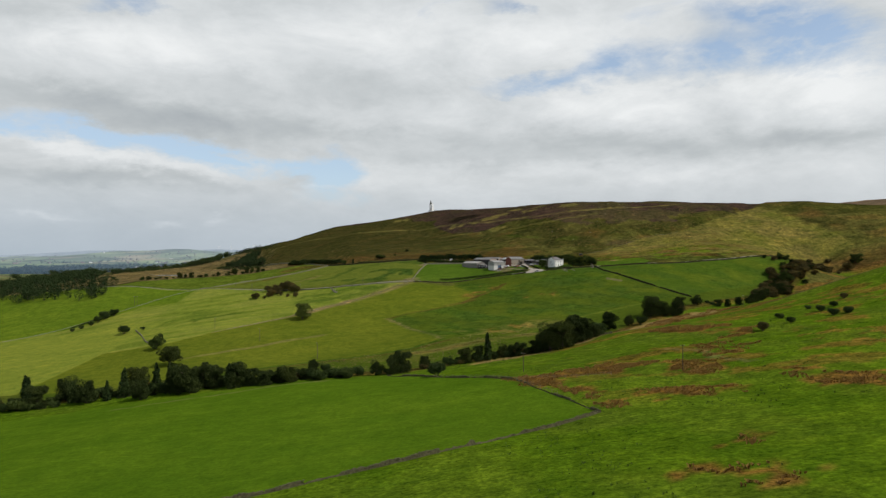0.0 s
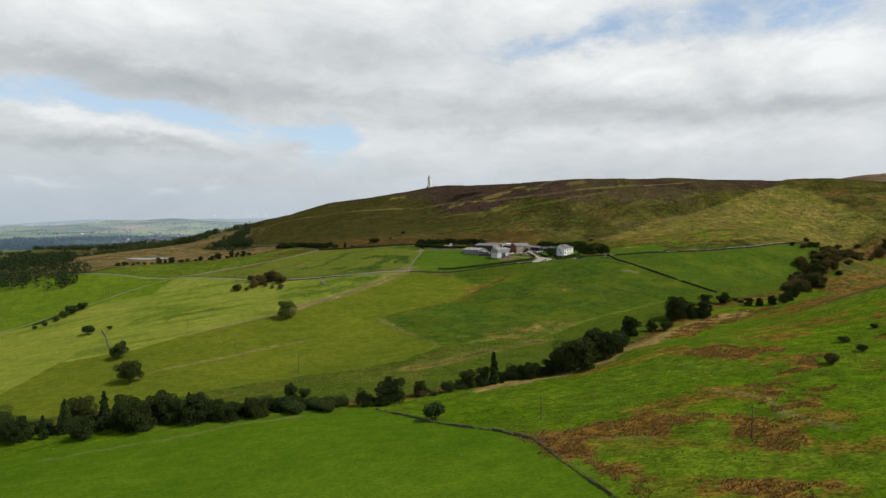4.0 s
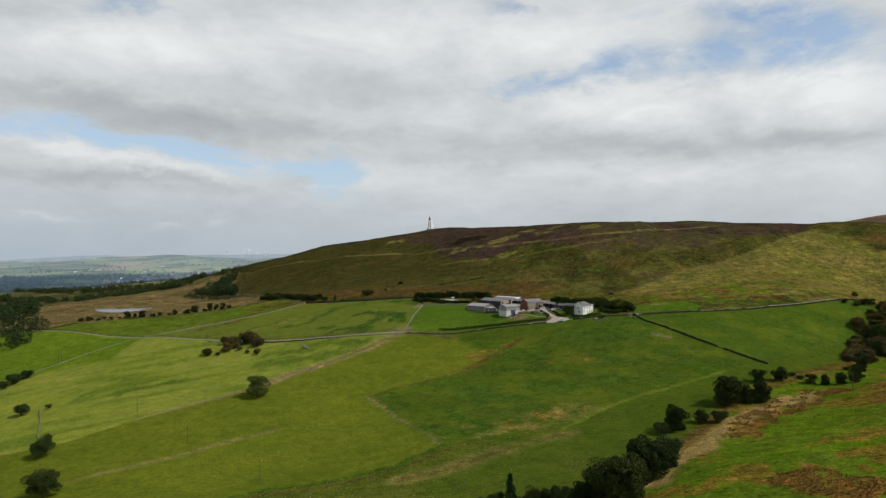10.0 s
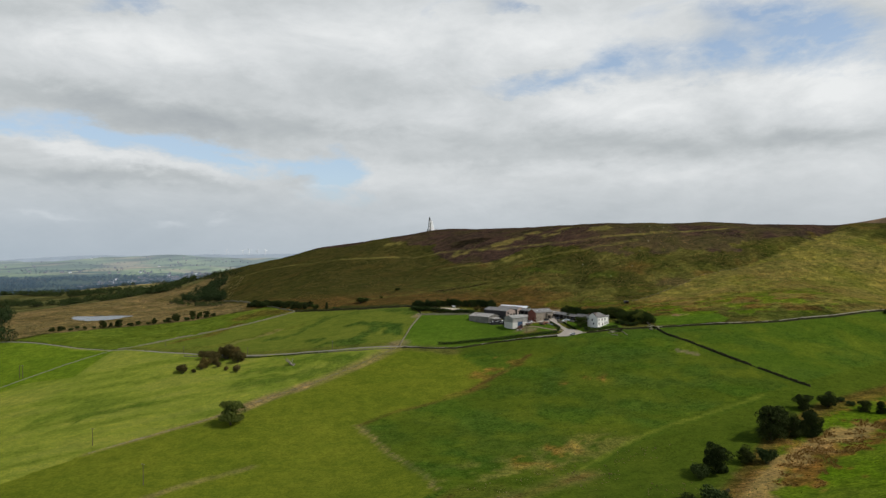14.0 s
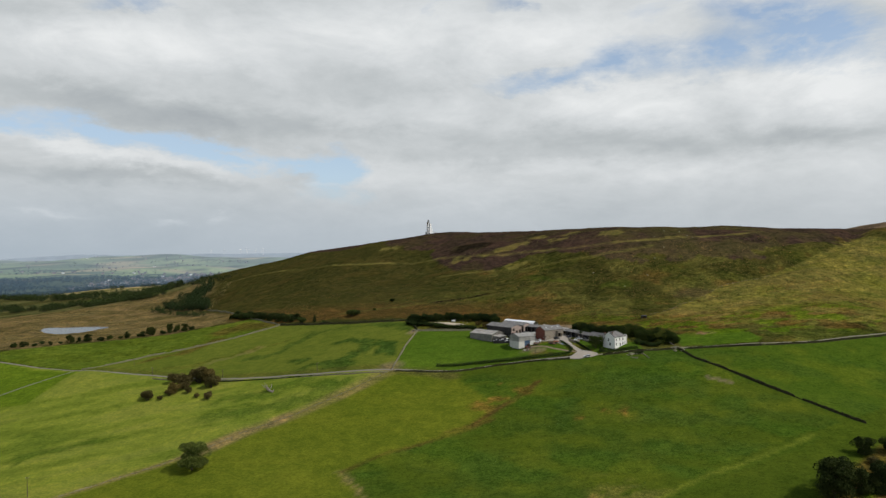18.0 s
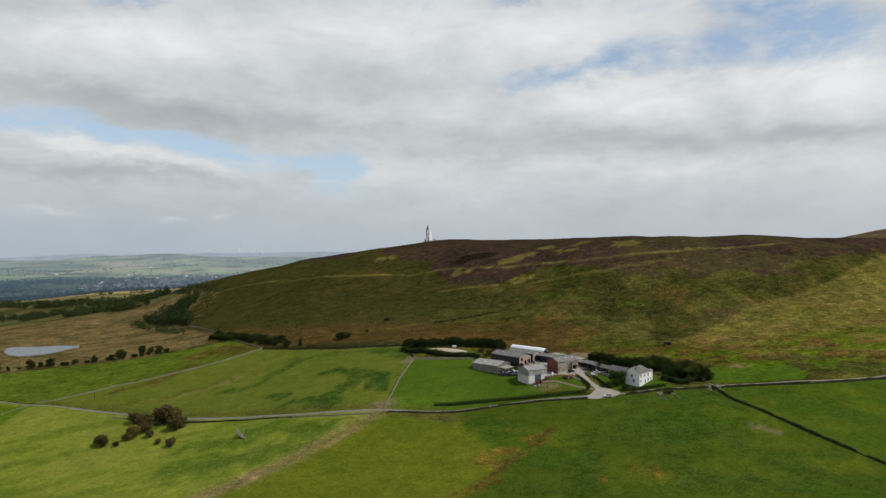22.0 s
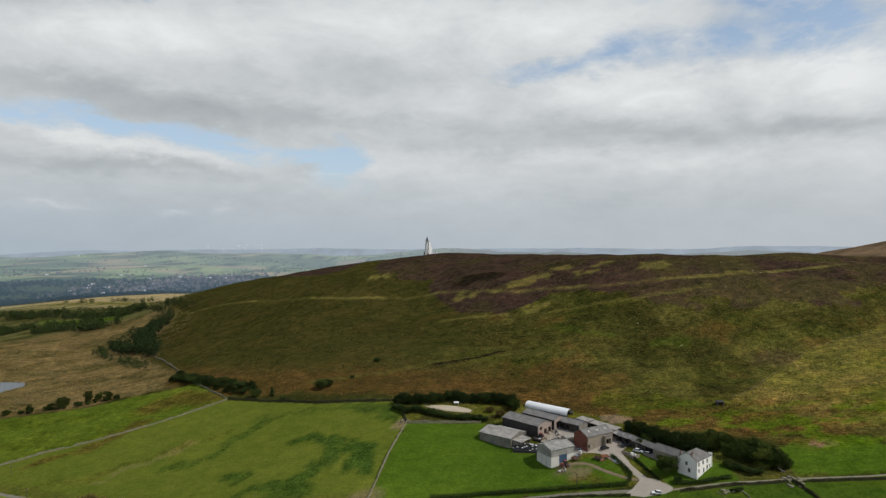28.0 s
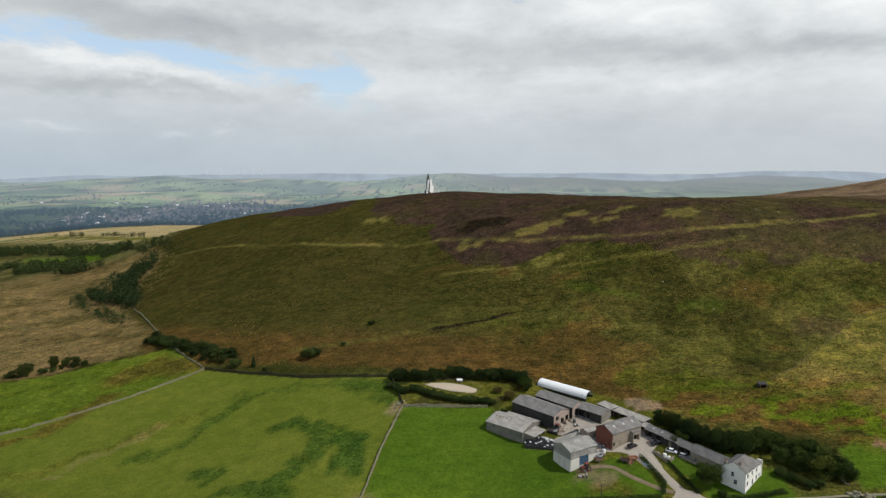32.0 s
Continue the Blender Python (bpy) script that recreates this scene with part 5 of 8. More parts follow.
# trees at the moor's foot, by the pond and behind the farm
for x, y, h in ((-192, 601, 6.6), (-186, 594, 6), (-176, 586, 7.3), (-168, 578, 7), (-160, 571, 6.9), (-152, 565, 6.5), (-143, 557, 5.9), (-135, 552, 6.0), (-129, 549, 5.7), (-118, 541, 6.0), (-107, 538, 6.5),
                (-98, 531, 3.1), (-76, 538, 7.2), (-72, 541, 5.5), (-45, 578, 3.6), (-58, 552, 2.6)):
    plant(FIRS[0] if x in (-107,) else ALDERS[int(-x) % 4] if x < -120 else THORNS[int(-x) % 2], x, y, h, 1.2, "scrub trees along the moor wall", 0.3)
for n, (x, y, h) in enumerate(((-351, 526, 6.5), (-346, 528, 5), (-326, 534, 4), (-314, 541, 7), (-308, 544, 6), (-302, 546, 7), (-287, 552, 5.5), (-273, 555, 6), (-262, 560, 7), (-256, 562, 8), (-258, 571, 7), (-244, 573, 8),
                (-238, 575, 8.5), (-230, 572, 7), (-222, 570, 5))):
    plant(ALDERS[int(-x) % 4] if n % 3 else OAKS[n % 4], x, y, h * (0.8 + 0.3 * (n % 2)), 0.88, "scrub trees beside the plain", 0.3)


for n in range(46):
    f = n / 45
    x, y = -196 + 72 * f + plant_rng.uniform(-3, 3), 597 - 44 * f + plant_rng.uniform(-2, 5)
    plant((ALDERS[n % 4], FIRS[n % 2], THORNS[0])[n % 3], x, y, plant_rng.uniform(3.0, 6.6), 1.3, "scrub trees along the moor wall", 0.3)
for n in range(22):
    f = n / 21
    x, y = -352 + 128 * f + plant_rng.uniform(-3, 3), 527 + 46 * f + plant_rng.uniform(-3, 4)
    plant((THORNS[0], ALDERS[n % 4], THORNS[1])[n % 3], x, y, plant_rng.uniform(1.8, 4.2), 1.2, "scrub trees beside the plain", 0.3)


def row_of(stock, line, step, low, high, wide, group, jitter=0.6):
    for n, (x, y) in enumerate(stretched(line, step)):
        plant(stock[n % len(stock)], x + plant_rng.uniform(-jitter, jitter), y + plant_rng.uniform(-jitter, jitter), plant_rng.uniform(low, high), wide, group, 0.3)


row_of(HEDGE_FIRS, [(-25, 507), (-10, 505), (8, 507), (24, 505), (38, 503), (42, 499)], 2.8, 4.6, 8.2, 0.95, "shelter belt above the arena")
row_of(THORNS[:2], [(-10, 493), (0, 487), (10, 484), (24, 481)], 2.4, 3.4, 4.6, 1.1, "hedge in front of the arena")
row_of(THORNS[:1], [(-26, 499), (-20, 492), (-12, 494)], 2.6, 3.5, 5.0, 1.1, "hedge in front of the arena")
row_of(HEDGE_FIRS + ALDERS[:2] + HEDGE_FIRS, [(95, 457), (99, 449), (103, 442), (108, 436), (113, 432), (119, 429), (112, 435), (104, 445)], 2.4, 5.6, 9.4, 0.92, "shelter belt behind the farmhouse")
row_of([GARDEN[0], OAKS[0], GARDEN[1], OAKS[2]], [(118, 432), (129, 431), (138, 428), (145, 422), (147, 413), (140, 415), (131, 422)], 3.0, 5.5, 9.6, 1.05, "garden trees beside the farmhouse", 1.2)
row_of(THORNS[:2], [(126, 414), (131, 410), (136, 407.5)], 2.4, 3.0, 4.5, 1.2, "garden trees beside the farmhouse", 1.0)
plant(OAKS[2], 98.6, 412.6, 8.6, 1.05, label="round garden tree beside the white farmhouse")
plant(OAKS[0], 96.5, 437, 7.0, 1.0, label="green tree behind the long outbuildings")
plant(THORNS[1], 101, 406, 3.2, 1.0, label="light green garden shrub by the wall")
plant(OAKS[2], 42, 494, 7.0, 0.9, label="dark tree at the end of the white tunnel")
plant(THORNS[2], 33, 486, 4.8, 1.2, label="pale green shrub near the barns")
plant(THORNS[2], 28, 492, 4.0, 1.2, label="pale green shrub near the barns")
plant(THORNS[1], 29, 470, 4.5, 0.8, label="light green bush beside the barn wall")


def leaf_hedge(line, high, deep, name_label):
    """A clipped hedge as one long thing: leaf body on a woody core."""
    rng = np.random.default_rng(int(abs(line[0][0]) * 7 + abs(line[-1][1])))
    p = stretched(line, 0.8)
    z = land(p[:, 0], p[:, 1])
    cv, cf, sv, sf = [], [], [], []
    for (x, y), h in zip(p, z):
        leaf_cloud(rng, (x, y, h + high * 0.5), (0.75 * deep, 0.75 * deep, high * (0.5 + 0.1 * rng.random())), 90, 0.30, cv, cf, 0.4)
        tube(sv, sf, (x, y, h - 0.2), (x + 0.1, y, h + high * 0.7), 0.05, 0.03, 4)
    hedge = tagged(new("hedge"), name_label, "hedge")
    tagged(part("woody_base", mesh_of("woody_base", sv, sf, BARK), None, hedge), kind="stuff")
    part("foliage", mesh_of("foliage", cv, cf, LEAF_HEDGE), None, hedge)


leaf_hedge([(-3, 417), (20, 418), (47, 414), (66, 411), (80, 409)], 2.0, 1.5, "long clipped dark green hedge along the lane")
leaf_hedge([(82, 411), (84, 416), (82, 424), (80, 432)], 1.6, 1.2, "low dark hedge beside the farm drive")
leaf_hedge([(100, 405), (110, 404), (123, 405.5)], 1.8, 1.4, "low garden hedge in front of the farmhouse")
leaf_hedge([(94, 409), (91.5, 417), (89, 428)], 1.2, 0.8, "low dark hedge between drive and garden")
leaf_hedge([(-150, 419.5), (-100, 412), (-60, 405.5)], 0.55, 0.5, "low ragged hedge bank below the lane")
leaf_hedge([(-338, 362), (-326, 380), (-314, 394)], 1.6, 1.0, "ragged hedge beside a gritty track")


# ---- dry stone walls ----
def stone_wall(line, label, high=1.25, thick=0.6, mat=None, gaps=0.0, seed=0, named="dry_stone_wall"):
    rng = np.random.default_rng(seed)
    p = stretched(line, 0.9)
    d = np.gradient(p, axis=0)
    d /= np.linalg.norm(d, axis=1)[:, None] + 1e-9
    side = np.c_[-d[:, 1], d[:, 0]]
    z = land(p[:, 0], p[:, 1])
    n = len(p)
    sag = high * (0.55 + 0.9 * fbm(np.arange(n) / 4.0, np.zeros(n) + seed, 71, 3))
    if gaps:
        sag = np.where(fbm(np.arange(n) / 9.0, np.zeros(n) + seed, 72, 2) < gaps, sag * 0.35, sag)
    rows = [(-0.5, 0.0), (-0.40, 0.5), (-0.30, 0.92), (0.0, 1.0), (0.30, 0.92), (0.40, 0.5), (0.5, 0.0)]
    verts = []
    for k in range(n):
        for s, t in rows:
            j = rng.normal(size=3) * 0.09
            q = p[k] + side[k] * s * thick * (1 + 0.2 * rng.normal())
            verts.append((q[0] + j[0], q[1] + j[1], z[k] - 0.3 + (sag[k] + 0.3) * t + j[2] * (t > 0) * 2))
    m = len(rows)
    faces = [(a * m + b, a * m + b + 1, (a + 1) * m + b + 1, (a + 1) * m + b) for a in range(n - 1) for b in range(m - 1)]
    faces += [tuple(range(m)), tuple(reversed(range((n - 1) * m, n * m)))]
    wall = tagged(new(named, mesh_of(named, verts, faces, mat or DRYSTONE)), label, "stone wall")
    # cope stones that stand proud along the top
    cv, cf = [], []
    for k in range(0, n - 1):
        for f in (0.15, 0.65):
            if sag[k] < high * 0.6 or rng.random() < 0.2:
                continue
            c = p[k] * (1 - f) + p[k + 1] * f
            a = math.atan2(d[k][1], d[k][0]) + 0.3 * rng.normal()
            w, l, t = 0.20 + 0.1 * rng.random(), 0.16 + 0.08 * rng.random(), 0.16 + 0.16 * rng.random()
            base = len(cv)
            for sx, sy, sz in ((-1, -1, 0), (1, -1, 0), (1, 1, 0), (-1, 1, 0), (-.7, -.7, 1), (.7, -.7, 1), (.7, .7, 1), (-.7, .7, 1)):
                u, v = sx * l, sy * w
                cv.append((c[0] + u * math.cos(a) - v * math.sin(a), c[1] + u * math.sin(a) + v * math.cos(a), z[k] + sag[k] - 0.1 + sz * t))
            cf += [tuple(base + i for i in f4) for f4 in ((4, 5, 6, 7), (0, 1, 5, 4), (1, 2, 6, 5), (2, 3, 7, 6), (3, 0, 4, 7))]
    if cf:
        tagged(part("cope_stones", mesh_of("cope_stones", cv, cf, mat or DRYSTONE), None, wall), kind="stuff")
    return wall


stone_wall(NEAR_WALL, "low lichened dry stone wall across green pasture", 0.9, 0.42, MOSSY_STONE, 0.42, 1)
stone_wall(NEAR_WALL_SIDE, "tumbled dry stone wall beside brown rushes", 0.6, 0.4, MOSSY_STONE, 0.48, 2)
stone_wall(WALL_EAST, "dark weathered dry stone wall running downhill", 1.2, 0.5, DRYSTONE, 0.25, 3)
stone_wall(GATE_WALL, "straight dry stone wall between two fields", 1.2, 0.5, PALESTONE, 0.0, 4)
stone_wall(TOP_WALL, "dark dry stone wall along the moor edge", 1.5, 0.8, DRYSTONE, 0.0, 5)
stone_wall(LEFT_WALL, "pale dry stone wall crossing the upper fields", 0.95, 0.45, PALESTONE, 0.25, 6)
stone_wall(MOOR_WALL, "dry stone wall climbing along the moor", 1.0, 0.5, PALESTONE, 0.1, 7)
stone_wall([(-27, 511), (-22, 496), (-18, 482)], "dry stone wall beside the sheltered paddock", 1.3, 0.7, DRYSTONE, 0.0, 8)
stone_wall([(-18, 481), (0, 480), (22, 479)], "grey dry stone wall along the top of the paddock", 1.1, 0.6, PALESTONE, 0.0, 9)
stone_wall([(-30, 406.5), (0, 409), (34, 410.5), (60, 407), (80, 402)], "dry stone wall edging the lane", 0.8, 0.6, DRYSTONE, 0.2, 10)
stone_wall([(100, 400), (120, 400.5), (145, 401.5)], "dry stone wall edging the lane by the house", 1.1, 0.6, DRYSTONE, 0.15, 11)
stone_wall([(150, 401.5), (193, 397.5), (260, 406.5), (330, 420.5), (400, 433)], "dry stone wall along the upper lane", 1.0, 0.5, DRYSTONE, 0.3, 12)
stone_wall([(-195, 434), (-150, 421.5), (-104, 412.5), (-59, 405), (-34, 405)], "low broken dry stone wall below the lane", 0.6, 0.5, PALESTONE, 0.45, 13)
stone_wall([(-258, 317), (-240, 290), (-223, 261), (-204, 236)], "thin pale field wall running downhill", 0.8, 0.5, PALESTONE, 0.35, 16)
stone_wall([p for p in FIELD_EDGE[2:]], "old tumbled field wall on a bleached bank", 0.14, 0.35, PALESTONE, 0.75, 17)
stone_wall([(66, 166), (92, 184), (110, 205)], "ruined dark stone wall by the stream", 1.2, 0.8, DRYSTONE, 0.35, 18)
stone_wall([(94.5, 430), (99, 424)], "short stone yard wall near the cars", 1.0, 0.5, STONE, 0.0, 19)


# ---- poles, posts and fences ----
def telegraph_pole(x, y, h, double=False, label="dark creosoted telegraph pole with a short crossarm"):
    pole = tagged(new("telegraph_pole"), label, "pole", "telegraph poles")
    pole.matrix_basis = pose(x, y, gz(x, y), 0.8, -0.6, (x * 7) % 40 - 20)
    for off in ((-1.3, 1.3) if double else (0.0,)):
        v, f = [], []
        tube(v, f, (off, 0, -0.4), (off, 0, h), 0.17, 0.11, 8)
        part("shaft", mesh_of("shaft", v, f, POLE_WOOD), None, pole)
    v, f = [], []
    w = 2.2 if double else 0.9
    tube(v, f, (-w, 0.12, h - 0.5), (w, 0.12, h - 0.5), 0.08, 0.08, 4)
    arm = part("crossarm", mesh_of("crossarm", v, f, POLE_WOOD), None, pole)
    for s in (-0.8, 0.0, 0.8):
        v, f = [], []
        tube(v, f, (s * w, 0.12, h - 0.45), (s * w, 0.12, h - 0.2), 0.05, 0.035, 6)
        part("insulator", mesh_of("insulator", v, f, CONCRETE), None, arm)


for x, y, h in ((83, 15, 9.0), (32, 58, 8.2), (-82, 195, 10.5), (-131, 237, 9.5), (221, 255, 8.4), (-180, 285, 9.0)):
    telegraph_pole(x, y, h)
telegraph_pole(-307, 419, 9.5, True, "pale double telegraph pole carrying a transformer arm")
for x, y, h in ((-198, 441, 5.6), (-145, 427, 5.4), (-80, 415, 6.2), (-223, 466, 5.0), (60, 413, 6.0)):
    telegraph_pole(x, y, h, False, "slim pale pole beside the lane")


def post_fence(line, step, label, high=1.15, rails=2):
    fence = tagged(new("fence"), label, "fence")
    v, f = [], []
    tube(v, f, (0, 0, -0.4), (0, 0, high), 0.07, 0.06, 5)
    post_mesh = mesh_of("post", v, f, TIMBER)
    p = stretched(line, step)
    tops = []
    for x, y in p:
        o = part("post", post_mesh, None, fence)
        z = gz(x, y)
        o.location = (x, y, z)
        tops.append((x, y, z))
    for k in range(rails):
        v, f = [], []
        for a, b in zip(tops, tops[1:]):
            zz = high * (0.45 + 0.45 * k)
            tube(v, f, (a[0], a[1], a[2] + zz), (b[0], b[1], b[2] + zz), 0.03, 0.03, 4)
        part("rail", mesh_of("rail", v, f, TIMBER), None, fence)


post_fence(FENCE_EAST, 5.0, "grey post and wire fence climbing the moor")
post_fence([(-9, 503), (2, 504.5), (14, 503), (20, 498), (17, 490.5), (2, 493.5), (-9, 500)], 3.0, "pale timber rail fence round the sand arena", 1.2)
post_fence([(36, 2), (32, 13), (27, 35), (16, 49), (-5, 69)], 3.2, "pale weathered post and rail fence beside a tumbled wall", 1.2)
post_fence([(26, 36), (40, 30), (60, 24)], 4.0, "sagging old post fence through the rushes")
post_fence([(22, 480), (30, 486), (34, 492)], 2.5, "short timber fence beside the barn")


# ---- rushes and tussocks: nobody could count them ----
def tussocks(name, label, points, size, mat, seed, blades=7):
    rng = np.random.default_rng(seed)
    v, f = [], []
    for x, y, z in points:
        s = size * (0.6 + 0.8 * rng.random())
        for _ in range(blades):
            w, lean = 2 * math.pi * rng.random(), 0.25 + 0.6 * rng.random()
            cx, cy = math.cos(w), math.sin(w)
            n = len(v)
            b = 0.22 * s
            v.extend([(x - cy * b, y + cx * b, z - 0.05), (x + cy * b, y - cx * b, z - 0.05), (x + cx * lean * s * 0.6 + cy * b * .5, y + cy * lean * s * 0.6 - cx * b * .5, z + s * 0.75),
                      (x + cx * lean * s, y + cy * lean * s, z + s * (0.95 - 0.3 * lean))])
            f.append((n, n + 1, n + 2, n + 3))
    return tagged(new(name, mesh_of(name, v, f, mat)), label, "grass", kind="stuff")


def strewn(count, box, test, seed):
    rng = np.random.default_rng(seed)
    x, y = rng.uniform(box[0], box[1], count), rng.uniform(box[2], box[3], count)
    ok = test(x, y)
    x, y = x[ok], y[ok]
    return np.c_[x, y, land(x, y)]


def in_beds(x, y):
    jx, jy = x + 9 * (fbm(x / 7, y / 7, 31, 2) - 0.5), y + 9 * (fbm(x / 7, y / 7, 32, 2) - 0.5)
    return np.any([inside(b, jx, jy) for b in RUSH_BEDS], axis=0)


near_side = lambda x, y: (y < np.interp(x, [p[0] for p in STREAM_LINE], [p[1] for p in STREAM_LINE]) - 4)
sheep_field = NEAR_WALL + NEAR_WALL_SIDE[1:] + FIELD_TOP[::-1] + [(-320, -40), (-200, -110)]
tussocks("rushes", "dense beds of brown autumn rushes on the wet bank", strewn(150000, (15, 245, -115, 280), lambda x, y: in_beds(x, y) & (fbm(x / 5, y / 5, 84, 3) + 0.5 * fbm(x / 14, y / 9, 79, 3) > 0.70), 1), 0.55, RUSH, 11, 6)
tussocks("rush_clumps", "dark green rush clumps scattered over rough pasture", strewn(26000, (-40, 250, -120, 220), lambda x, y: near_side(x, y) & ~inside(sheep_field, x, y) & (fbm(x / 26, y / 20, 81, 4) > 0.54) & (fbm(x / 4, y / 4, 80, 2) > 0.5), 2), 0.34, RUSH_GREEN, 12)
tussocks("bleached_grass", "bleached tussock grass along the stream bank", strewn(11000, (-100, 260, 90, 330), lambda x, y: off_line([(-60, 128), (20, 136), (55, 141), (80, 152), (104, 180), (122, 207), (143, 230), (200, 285)], x, y) < 6, 3), 0.36, PALE_GRASS, 13)
tussocks("rough_grass", "yellowed rough grass below the far field wall", strewn(4000, (-190, 110, 125, 262), lambda x, y: (y > np.interp(x, [p[0] for p in STREAM_LINE], [p[1] for p in STREAM_LINE]) + 6) & (y < np.interp(x, [p[0] for p in ROUGH_EDGE], [p[1] for p in ROUGH_EDGE])) & (fbm(x / 12, y / 12, 82, 3) > 0.5), 4), 0.5, PALE_GRASS, 14)
tussocks("moor_grass", "tufted moor grass and bracken above the farm", strewn(18000, (-150, 330, 440, 640), lambda x, y: (y > np.interp(x, [-137, -27, 40, 100, 140, 240, 330], [548, 515, 512, 468, 442, 458, 470])) & (fbm(x / 18, y / 18, 83, 3) > 0.52), 5), 0.32, RUSH, 15)


belt_low = lambda x: np.interp(x, [-137, -27, 40, 100, 140, 240, 330], [548, 515, 512, 468, 442, 458, 470])
tussocks("bracken", "thick clumps of rusty bracken on the slope above the farm", strewn(16000, (-60, 330, 440, 580), lambda x, y: (y > belt_low(x) + 3) & (y < belt_low(x) + 75) & (fbm(x / 13, y / 8, 85, 3) > 0.53), 6), 0.5, BRACKEN_LEAF, 16, 6)
tussocks("moor_tufts", "dark olive tufts of moor grass and bilberry on the hillside", strewn(15000, (-160, 330, 500, 720), lambda x, y: (y > belt_low(x) + 10) & (fbm(x / 15, y / 9, 86, 3) > 0.56), 7), 0.5, MOOR_LEAF, 17, 5)


tussocks("field_rushes", "dark rush clumps dotted over the green hill field", strewn(1100, (20, 200, 240, 400), lambda x, y: (y > np.interp(x, [p[0] for p in ROUGH_EDGE], [p[1] for p in ROUGH_EDGE]) + 4) & (y < 396) & (fbm(x / 20, y / 12, 87, 3) > 0.55), 8), 0.45, RUSH_GREEN, 18, 6)
tussocks("bank_bracken", "tawny bracken and dead grass along the old field bank", strewn(14000, (-180, -20, 280, 412), lambda x, y: off_line(FIELD_EDGE[3:], x, y) < 3.4 * fbm(x / 5, y / 5, 89, 2) + 1.2, 9), 0.4, PALE_GRASS, 19, 6)
tussocks("plain_grass", "tawny tussocks on the peaty plain round the pond", strewn(30000, (-480, -230, 510, 860), lambda x, y: (fbm(x / 14, y / 10, 88, 3) > 0.54) & (y > bound(PLAIN_EDGE)(x) + 6) & (x < -235 - 0.15 * (y - 560)) & ~inside(POND, x - 4, y) & ~inside(POND, x + 4, y), 10), 0.6, PALE_GRASS, 20, 5)


# ---- stones and the fallen tree ----
def boulder(x, y, s, label, group=""):
    bm = bmesh.new()
    bmesh.ops.create_icosphere(bm, subdivisions=2, radius=s)
    for v in bm.verts:
        v.co *= 1 + 0.35 * (noise.noise(v.co * 1.3 / s + Vector((x, y, 0))))
        v.co.z *= 0.6
    o = tagged(part("boulder", bm, PALESTONE), label, "rock", group)
    o.location = (x, y, gz(x, y) + 0.2 * s)


stone_wall([(114, 398), (116, 393), (119, 391)], "low ruined stone fold beside the lane", 0.4, 0.6, PALESTONE, 0.55, 41)
stone_wall([(125.5, 390), (124.5, 394), (123.5, 398)], "broken side wall of a ruined stone fold", 0.45, 0.6, PALESTONE, 0.5, 42)
for x, y, h in ((121.5, 396.5, 2.2), (123.2, 397.4, 1.8), (119.5, 397.2, 1.5)):
    plant(THORNS[0], x, y, h, 1.3, "brambles in the ruined fold", 0.2)
for i in range(20):
    boulder(119.5 + plant_rng.uniform(-3.5, 3.5), 397.2 + plant_rng.uniform(-1.2, 1.2), plant_rng.uniform(0.4, 0.9), "pale tumbled building stone beside the lane", "stone heap by the lane")
for i in range(7):
    boulder(-19.5 + plant_rng.uniform(-2.5, 2.5), 484 + plant_rng.uniform(-1.5, 1.5), plant_rng.uniform(0.4, 0.8), "pale loose stone at a field gateway", "stones at the gateway")
for i in range(22):
    boulder(148 + plant_rng.uniform(-4, 4), 401.5 + plant_rng.uniform(-3.5, 3.5), plant_rng.uniform(0.4, 1.0), "grey stone at the wall end", "stones at the wall end")


def fallen_tree(x, y, size=1.5):
    """A thrown tree: a short leaning bole whose bare limbs fan out and up."""
    rng = np.random.default_rng(9)
    v, f = [], []
    tube(v, f, (-0.6, 0, 0.1), (1.5, 0.1, 0.75), 0.42, 0.30, 8)
    for i in range(13):
        w = -1.25 + 2.5 * i / 12 + 0.15 * rng.normal()
        a = (0.5 + 1.0 * rng.random(), 0.1 * rng.normal(), 0.55)
        reach, up = rng.uniform(1.6, 3.2), rng.uniform(0.3, 2.3)
        b = (a[0] + reach * 0.6 * math.cos(w), a[1] + reach * 0.6 * math.sin(w), a[2] + up * 0.7)
        c = (a[0] + reach * math.cos(w + 0.2), a[1] + reach * math.sin(w + 0.2), a[2] + up * 1.2)
        tube(v, f, a, b, 0.15, 0.09, 5)
        tube(v, f, b, c, 0.09, 0.03, 5)
        tube(v, f, b, (b[0] + 0.5 * rng.normal(), b[1] + 0.5 * rng.normal(), b[2] + 0.8 * rng.random()), 0.06, 0.02, 4)
    for i in range(7):
        w = 2 * math.pi * i / 7
        tube(v, f, (-0.6, 0, 0.2), (-0.9, 0.8 * math.cos(w), 0.3 + 0.8 * math.sin(w)), 0.14, 0.04, 5)
    o = tagged(new("fallen_tree", mesh_of("fallen_tree", v, f, surface("bleached_deadwood", (0.22, 0.19, 0.15), 0.3, 2.0))), "bleached dead tree lying on the grass", "dead tree")
    o.matrix_basis = pose(x, y, gz(x, y), 0, 0, 160) @ Matrix.Scale(size, 4)


fallen_tree(-103, 391, 1.6)
fallen_tree(147, 409, 0.7)

for x, y in ((213, 640), (230, 660), (246, 640), (244, 655), (250, 636), (200, 600), (215, 618), (140, 590), (160, 560), (185, 575)):
    boulder(x, y, plant_rng.uniform(0.6, 1.1), "pale gritstone boulder on the dark moor", "boulders on the moor")


